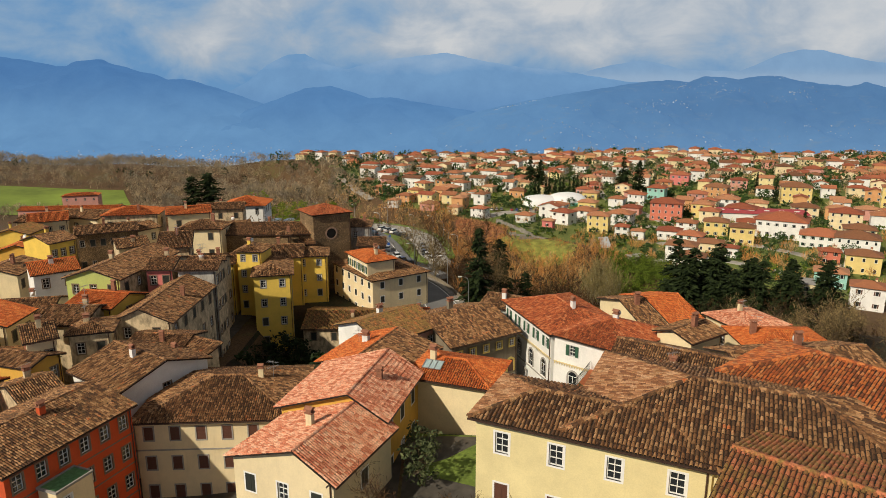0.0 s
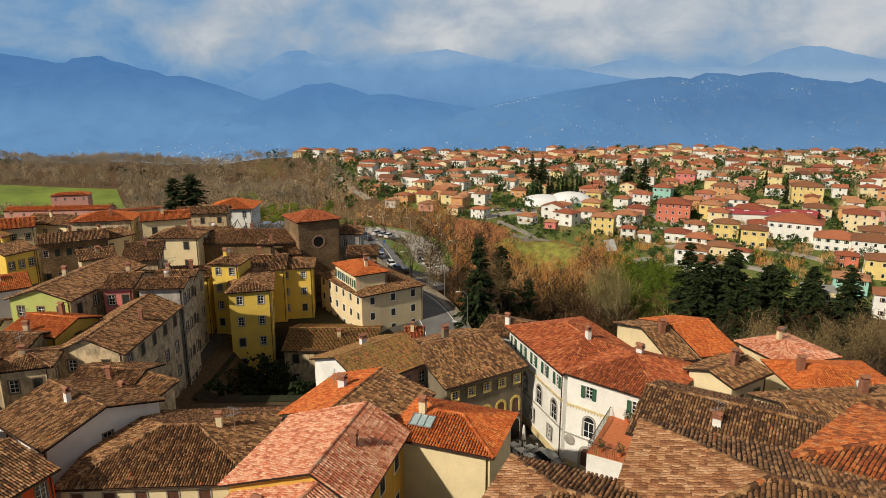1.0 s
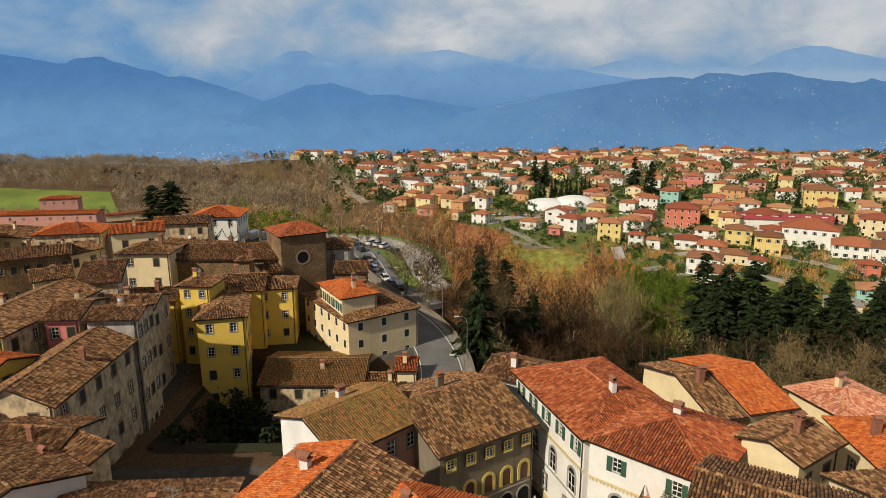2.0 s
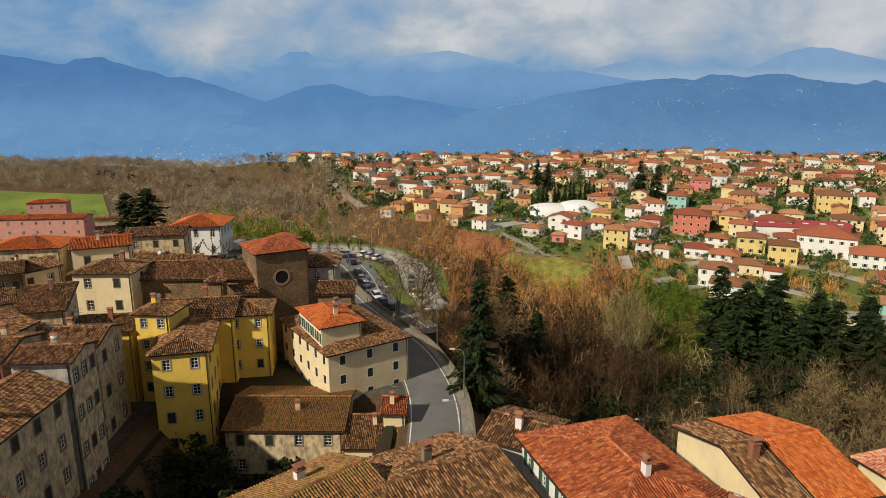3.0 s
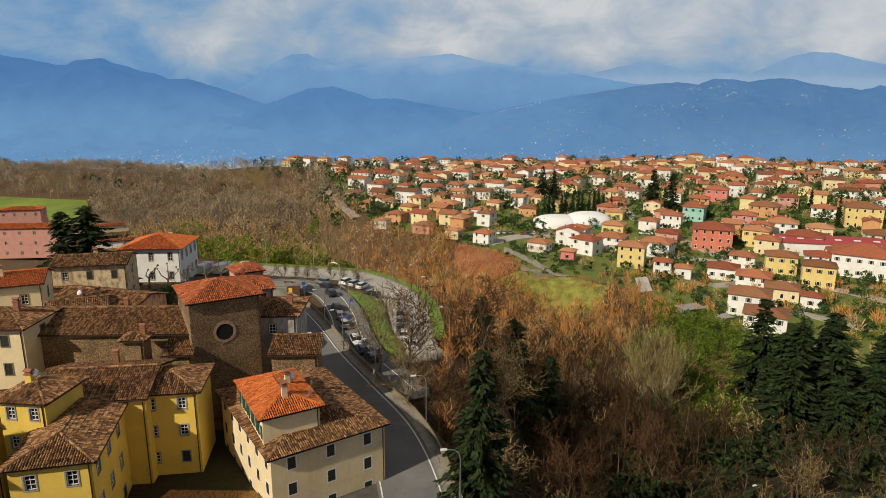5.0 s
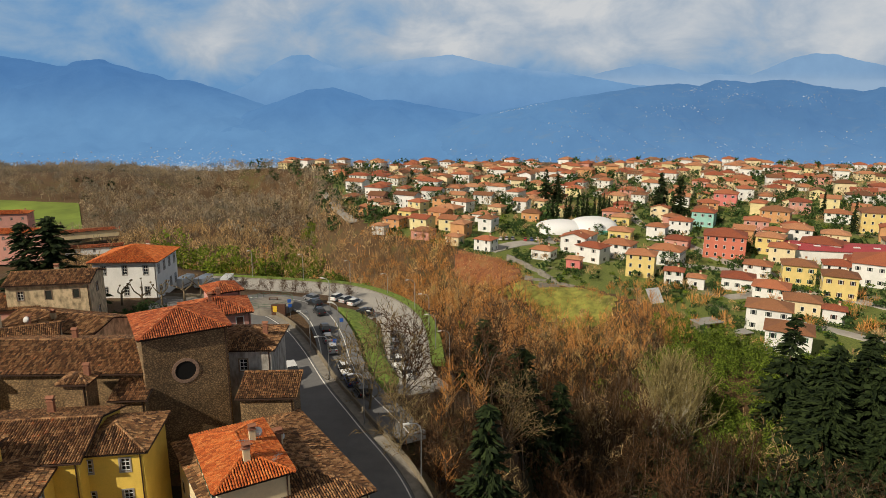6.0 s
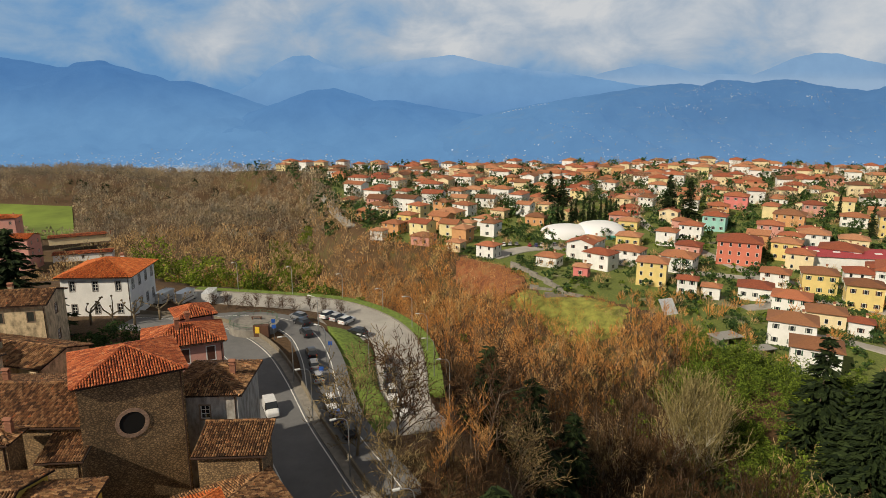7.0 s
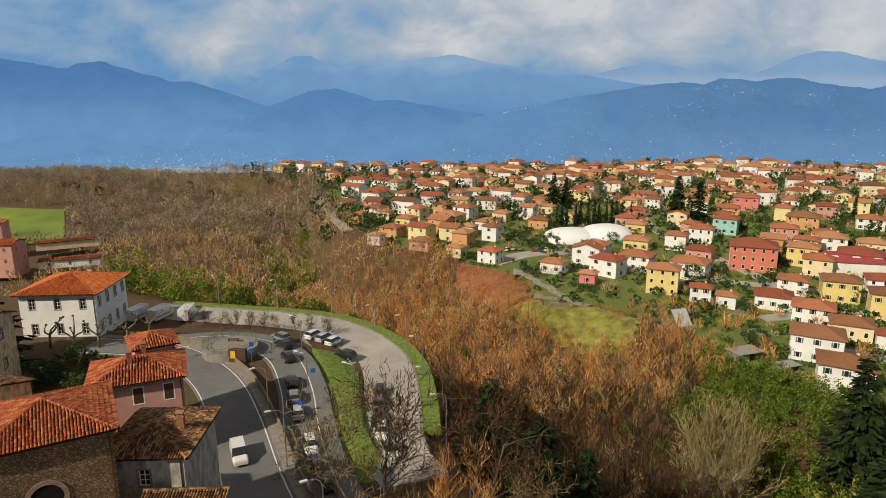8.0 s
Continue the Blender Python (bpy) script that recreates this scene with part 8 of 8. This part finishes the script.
under("parapet", Shape().box(-1.9, 1.9, -1.2, -1.02, hh - 0.05, hh + 0.16).box(-1.9, 1.9, 1.02, 1.2, hh - 0.05, hh + 0.16).box(-1.9, -1.72, -1.02, 1.02, hh - 0.05, hh + 0.16).box(1.72, 1.9, -1.02, 1.02, hh - 0.05, hh + 0.16).mesh("parapet", stone_trim), hut)
under("felt", Shape().box(-1.72, 1.72, -1.02, 1.02, hh + 0.004, hh + 0.06).mesh("felt", green_felt), hut)
put_window(hut, pose(-0.9, -1.3, hh - 1.5), 0.7, 0.8, None)

# skylight on the orange roof, roof windows elsewhere
sky_glass = plain("skylight_glass", (0.35, 0.45, 0.47), 0.15, vary=0.1)


def on_slope(ob, w, d, h, pitch, x, y, kind="front"):
    """A pose on the front slope of a roof, x across and y metres up from the eave line in plan."""
    k = math.tan(radians(pitch))
    return pose(x, -d / 2 + y, h + y * k + 0.16, pitch)


g = by_name("skylight_house")[0]
fr = relief_mesh("skylight", [-1.0, -0.92, -0.33, -0.27, 0.27, 0.33, 0.92, 1.0], [0, 0.08, 1.3, 1.38], [[(-0.1, 0)] * 7, [(-0.1, 0), (-0.04, 1), (-0.1, 0), (-0.04, 1), (-0.1, 0), (-0.04, 1), (-0.1, 0)], [(-0.1, 0)] * 7], [steel, sky_glass])
under("skylight", fr, g, "metal-framed glass roof light", on_slope(g, 8.8, 6.6, 11.3, 17, -1.9, 1.0) @ pose(0, 0, 0, -90))

# oculus and portal ring of the stone tower
tw = by_name("stone_tower")[0]
ring = Shape()
seg, r0 = 24, 1.12
v, f = [], []
for i in range(seg):
    a = 2 * math.pi * i / seg
    for rad, y in ((r0, 0.05), (r0, -0.07), (r0 * 1.32, -0.07), (r0 * 1.32, 0.02)):
        v.append((rad * math.cos(a), y, rad * math.sin(a)))
for i in range(seg):
    j = (i + 1) % seg
    f += [(4 * i + k, 4 * j + k, 4 * j + k + 1, 4 * i + k + 1) for k in range(3)]
ring.add(v, f)
ring_brick = plain("ring_brick", (0.34, 0.22, 0.15), 0.95, vary=0.35, scale=5)
rg = under("oculus", ring.mesh("oculus", ring_brick), tw, "round brick-framed window opening", pose(-0.3, -9.1 / 2, 13.3))
# dark disc on the closed wall, coloured as the shade within the oculus
under("shade", Shape().add([(r0 * 1.02 * math.cos(2 * math.pi * i / seg), 0.0, r0 * 1.02 * math.sin(2 * math.pi * i / seg)) for i in range(seg)], [tuple(range(seg))]).mesh("shade", void), rg, "", pose(0, -0.012, 0))


# television aerials and dishes on the roofs
def aerial(p, yaw, h):
    top = thing("tv_aerial", pose(p.x, p.y, p.z - 0.1, 0, 0, yaw), "thin metal television aerial on a roof", "aerial", "aerials")
    under("mast", cached(("mast", h), lambda: Shape().tube((0, 0, 0), (0, 0, h), 0.025, sides=5).mesh("mast", steel)), top)

    def yagi():
        s = Shape().box(-0.7, 0.7, -0.015, 0.015, -0.015, 0.015)
        for i in range(7):
            s.box(-0.66 + i * 0.22 - 0.01, -0.66 + i * 0.22 + 0.01, -0.32 + i * 0.02, 0.32 - i * 0.02, -0.01, 0.01)
        return s.mesh("yagi", steel)
    under("yagi", cached("yagi", yagi), top, "", pose(0, 0, h - 0.1), kind="stuff")
    under("yagi", cached("yagi", yagi), top, "", pose(0, 0, h - 0.7, 0, 0, 60), kind="stuff")


def dish(p, yaw, k=0.45, mat=None):
    top = thing("satellite_dish", pose(p.x, p.y, p.z - 0.1, 0, 0, yaw), "%s satellite dish on a roof bracket" % ("grey" if mat else "white"), "satellite dish", "dishes")
    under("bracket", cached("bracket", lambda: Shape().tube((0, 0.08, 0), (0, 0.08, 0.9), 0.03, sides=5).mesh("bracket", steel)), top)
    rows = [(0.0, 0.16), (k * 0.4, 0.13), (k * 0.75, 0.06), (k, -0.05), (k + 0.02, -0.05), (k * 0.75, 0.09), (0.0, 0.19)]
    rf = under("reflector", cached(("dish", k, mat.name if mat else ""), lambda: Shape().lathe(rows, sides=16).mesh("reflector", mat or dish_white, smooth=True)), top, "", pose(0, 0.0, 0.95, 65))
    under("feed_arm", cached("feed", lambda: Shape().tube((0, -0.3, 0.0), (0, 0.0, -0.5), 0.015, sides=4).mesh("feed_arm", steel)), rf)


slate_dish = plain("grey_dish", (0.18, 0.21, 0.25), 0.5)
r8 = random.Random(8)
town_spots = [p for p in ROOF_SPOTS if p.y < 165]
for p in r8.sample(town_spots, min(22, len(town_spots))):
    aerial(p, r8.uniform(0, 360), r8.choice((1.8, 2.4, 3.0)))
for i, p in enumerate(r8.sample(town_spots, min(15, len(town_spots)))):
    dish(p, r8.uniform(-30, 20), r8.choice((0.4, 0.45, 0.55)), slate_dish if i % 6 == 5 else None)

# terrace with a railing beside the white palazzo
terracotta = plain("terracotta_floor", (0.52, 0.16, 0.06), 0.85)
iron = plain("wrought_iron", (0.03, 0.035, 0.03), 0.6)
ter = thing("roof_terrace", pose(16.7, 66.2, 16.5, 0, 0, -29), "terracotta roof terrace with an iron railing", "terrace")
under("base", Shape().box(-1.6, 1.6, -4.2, 3.6, 0, 7.3).mesh("base", white_plaster), ter)
under("floor", Shape().box(-1.6, 1.6, -4.2, 3.6, 7.304, 7.38).mesh("floor", terracotta), ter)
bars_me = Shape().tube((0, 0, 0), (0, 0, 1.0), 0.014, sides=4).mesh("baluster", iron)
for i in range(38):
    under("baluster", bars_me, ter, "", pose(-1.55, -4.15 + i * 0.2, 7.38))
for i in range(15):
    under("baluster", bars_me, ter, "", pose(-1.55 + i * 0.2, -4.15, 7.38))
under("handrail", Shape().box(-1.58, -1.52, -4.18, 3.5, 8.36, 8.4).box(-1.52, 1.5, -4.18, -4.12, 8.36, 8.4).mesh("handrail", iron), ter)
for i, (x, y) in enumerate(((0.9, 2.6), (0.2, 3.0), (1.1, -3.4), (-0.6, -3.5))):
    m = ter.matrix_basis @ pose(x, y, 7.39)
    pot = thing("potted_plant", m, "green shrub in a terracotta pot on the terrace", "plant pot", "potted plants")
    under("pot", cached("pot", lambda: Shape().lathe([(0.0, 0.0), (0.18, 0.0), (0.25, 0.42), (0.22, 0.42), (0.2, 0.36), (0.0, 0.36)], sides=12).mesh("pot", terracotta)), pot)
    under("foliage", cached("potleaf", lambda: quads_mesh("foliage", LEAF[0][1][0] * np.array((0.13, 0.13, 0.15)), LEAF[0][1][1], [olive_leaf])), pot, "", pose(0, 0, 0.3))

# cafe tables, a folded parasol and a car in the little square
white_table = plain("table_white", (0.74, 0.74, 0.72), 0.5, vary=0.05)
TABLES = ((8.2, 76.4), (8.9, 75.0), (9.7, 73.8), (10.0, 75.8), (7.4, 73.2))
for x, y in TABLES:
    z = gz(x, y) + 0.05
    t = thing("cafe_table", pose(x, y, z, 0, 0, 33), "white square cafe table in the square", "table", "cafe tables")
    under("tabletop", cached("ttop", lambda: Shape().box(-0.45, 0.45, -0.45, 0.45, 0.72, 0.76).mesh("tabletop", white_table)), t)
    for a, b in ((-1, -1), (1, -1), (1, 1), (-1, 1)):
        under("leg", cached("tleg", lambda: Shape().box(-0.03, 0.03, -0.03, 0.03, 0, 0.72).mesh("leg", white_table)), t, "", pose(a * 0.38, b * 0.38, 0))
    for a in (0, 90, 180, 270):
        m = pose(x, y, z, 0, 0, 33 + a) @ pose(0, -0.75, 0)
        c = thing("cafe_chair", m, "white cafe chair at a table", "chair", "cafe chairs")
        under("seat", cached("cseat", lambda: Shape().box(-0.2, 0.2, -0.2, 0.2, 0.43, 0.46).mesh("seat", white_table)), c)
        under("backrest", cached("cback", lambda: Shape().box(-0.2, 0.2, -0.22, -0.19, 0.46, 0.85).mesh("backrest", white_table)), c)
        for p, q in ((-1, -1), (1, -1), (1, 1), (-1, 1)):
            under("leg", cached("cleg", lambda: Shape().box(-0.02, 0.02, -0.02, 0.02, 0, 0.43).mesh("leg", white_table)), c, "", pose(p * 0.17, q * 0.17, 0))
pz = gz(9.4, 77.2)
par = thing("parasol", pose(9.4, 77.2, pz + 0.05), "folded pale parasol on a pole", "parasol")
under("pole", Shape().tube((0, 0, 0), (0, 0, 2.7), 0.03, sides=6).mesh("pole", steel), par)
under("canopy", Shape().lathe([(0.05, 2.75), (0.14, 2.5), (0.2, 1.5), (0.26, 1.0), (0.05, 1.0)], sides=10).mesh("canopy", dish_white), par)
car(11.4, 73.4, gz(11.4, 73.4) + 0.05, 118, "grey")

# garden below the pale yellow house: lawn, olive bushes, rails
lawn_me = Shape()
q = [(-2.6, 49.0), (6.0, 45.5), (5.2, 55.0), (-3.6, 57.0)]
lawn_me.add([(x, y, gz(x, y) + 0.12) for x, y in q], [(0, 1, 2, 3)])
tagged(new("lawn", lawn_me.mesh("lawn", verge_mat)), "small green garden lawn below the houses", "lawn", kind="structure")
for i, (x, y, k) in enumerate(((-2.4, 51.0, 0.55), (-2.2, 47.2, 0.58), (-6.0, 40.0, 0.5))):
    plant("olive_bush", ("olive", i % 3), LEAF[i % 3], x, y, gz(x, y) - 0.1, k, 70 * i, bark, olive_leaf, "rounded grey-green olive bush in the garden", "bush", "olive bushes")
for i, (x, y, k) in enumerate(((-30.5, 110.5, 0.95), (-27.8, 108.5, 0.9), (-33.5, 108.0, 0.7), (-26.0, 106.5, 0.75), (-30.0, 105.0, 0.6))):
    plant("dark_evergreen", ("yew", i % 3), LEAF[(i + 1) % 3], x, y, gz(x, y) - 0.2, k, 50 * i, bark, needles, "dark spreading evergreen in the walled garden", "tree", "garden evergreens", 1.25)
rail = thing("garden_fence", pose(0, 0, 0), "grey iron fence along the garden edge", "fence")
pts = [(-4.2, 44.0), (-2.2, 44.4), (-0.2, 43.2), (1.4, 41.4)]
for (ax, ay), (bx, by) in zip(pts, pts[1:]):
    n = 9
    for i in range(n):
        x, y = ax + (bx - ax) * i / n, ay + (by - ay) * i / n
        under("picket", bars_me, rail, "", pose(x, y, gz(x, y)))
    a, b = Vector((ax, ay, gz(ax, ay) + 0.98)), Vector((bx, by, gz(bx, by) + 0.98))
    under("handrail", Shape().tube(a, b, 0.025, sides=5).mesh("handrail", iron), rail)
for i, (x, y) in enumerate(((-4.6, 39.2), (2.2, 36.8))):
    plant("bare_shrub", ("bare", i, "brown"), BARE[i], x, y, gz(x, y), 0.45, 80 * i, bark, twig_brown, "leafless garden shrub with reddish twigs", "shrub", "bare shrubs")

# pollarded planes before the villa, hedge mass below them
for i, (x, y) in enumerate(((-66, 203), (-61, 201.5), (-57.5, 203), (-54, 206), (-52, 210))):
    s = Shape()
    rr = random.Random(40 + i)
    p = Vector((0, 0, 0))
    s.tube(p, (0.1, 0, 2.6), 0.26, 0.2, 7)
    for k in range(4):
        a = k * 1.6 + rr.random()
        at, dr = Vector((0.1, 0, 2.5)), Vector((math.cos(a), math.sin(a), 0.9))
        for n in range(4):
            nx = at + dr.normalized() * rr.uniform(0.7, 1.1)
            s.tube(at, nx, 0.17 - 0.03 * n, 0.14 - 0.03 * n, 6)
            at = nx
            dr = dr + Vector((rr.gauss(0, 0.6), rr.gauss(0, 0.6), rr.gauss(0.4, 0.4)))
        s.lathe([(0.0, -0.2), (0.22, -0.05), (0.2, 0.15), (0.0, 0.25)], tuple(at), 7)
    top = thing("plane_tree", pose(x, y, gz(x, y) - 0.1), "pollarded leafless plane tree with knobbly limbs", "tree", "plane trees")
    under("trunk", s.mesh("trunk", pale_bark, smooth=True), top)
wood_of("villa_hedges", "dark overgrown hedges below the villa", 16, band(-66, 196, -48, 186, 4, 4), (0.4, 0.7), [LEAVES], [hedge_leaf], 61, category="hedge")
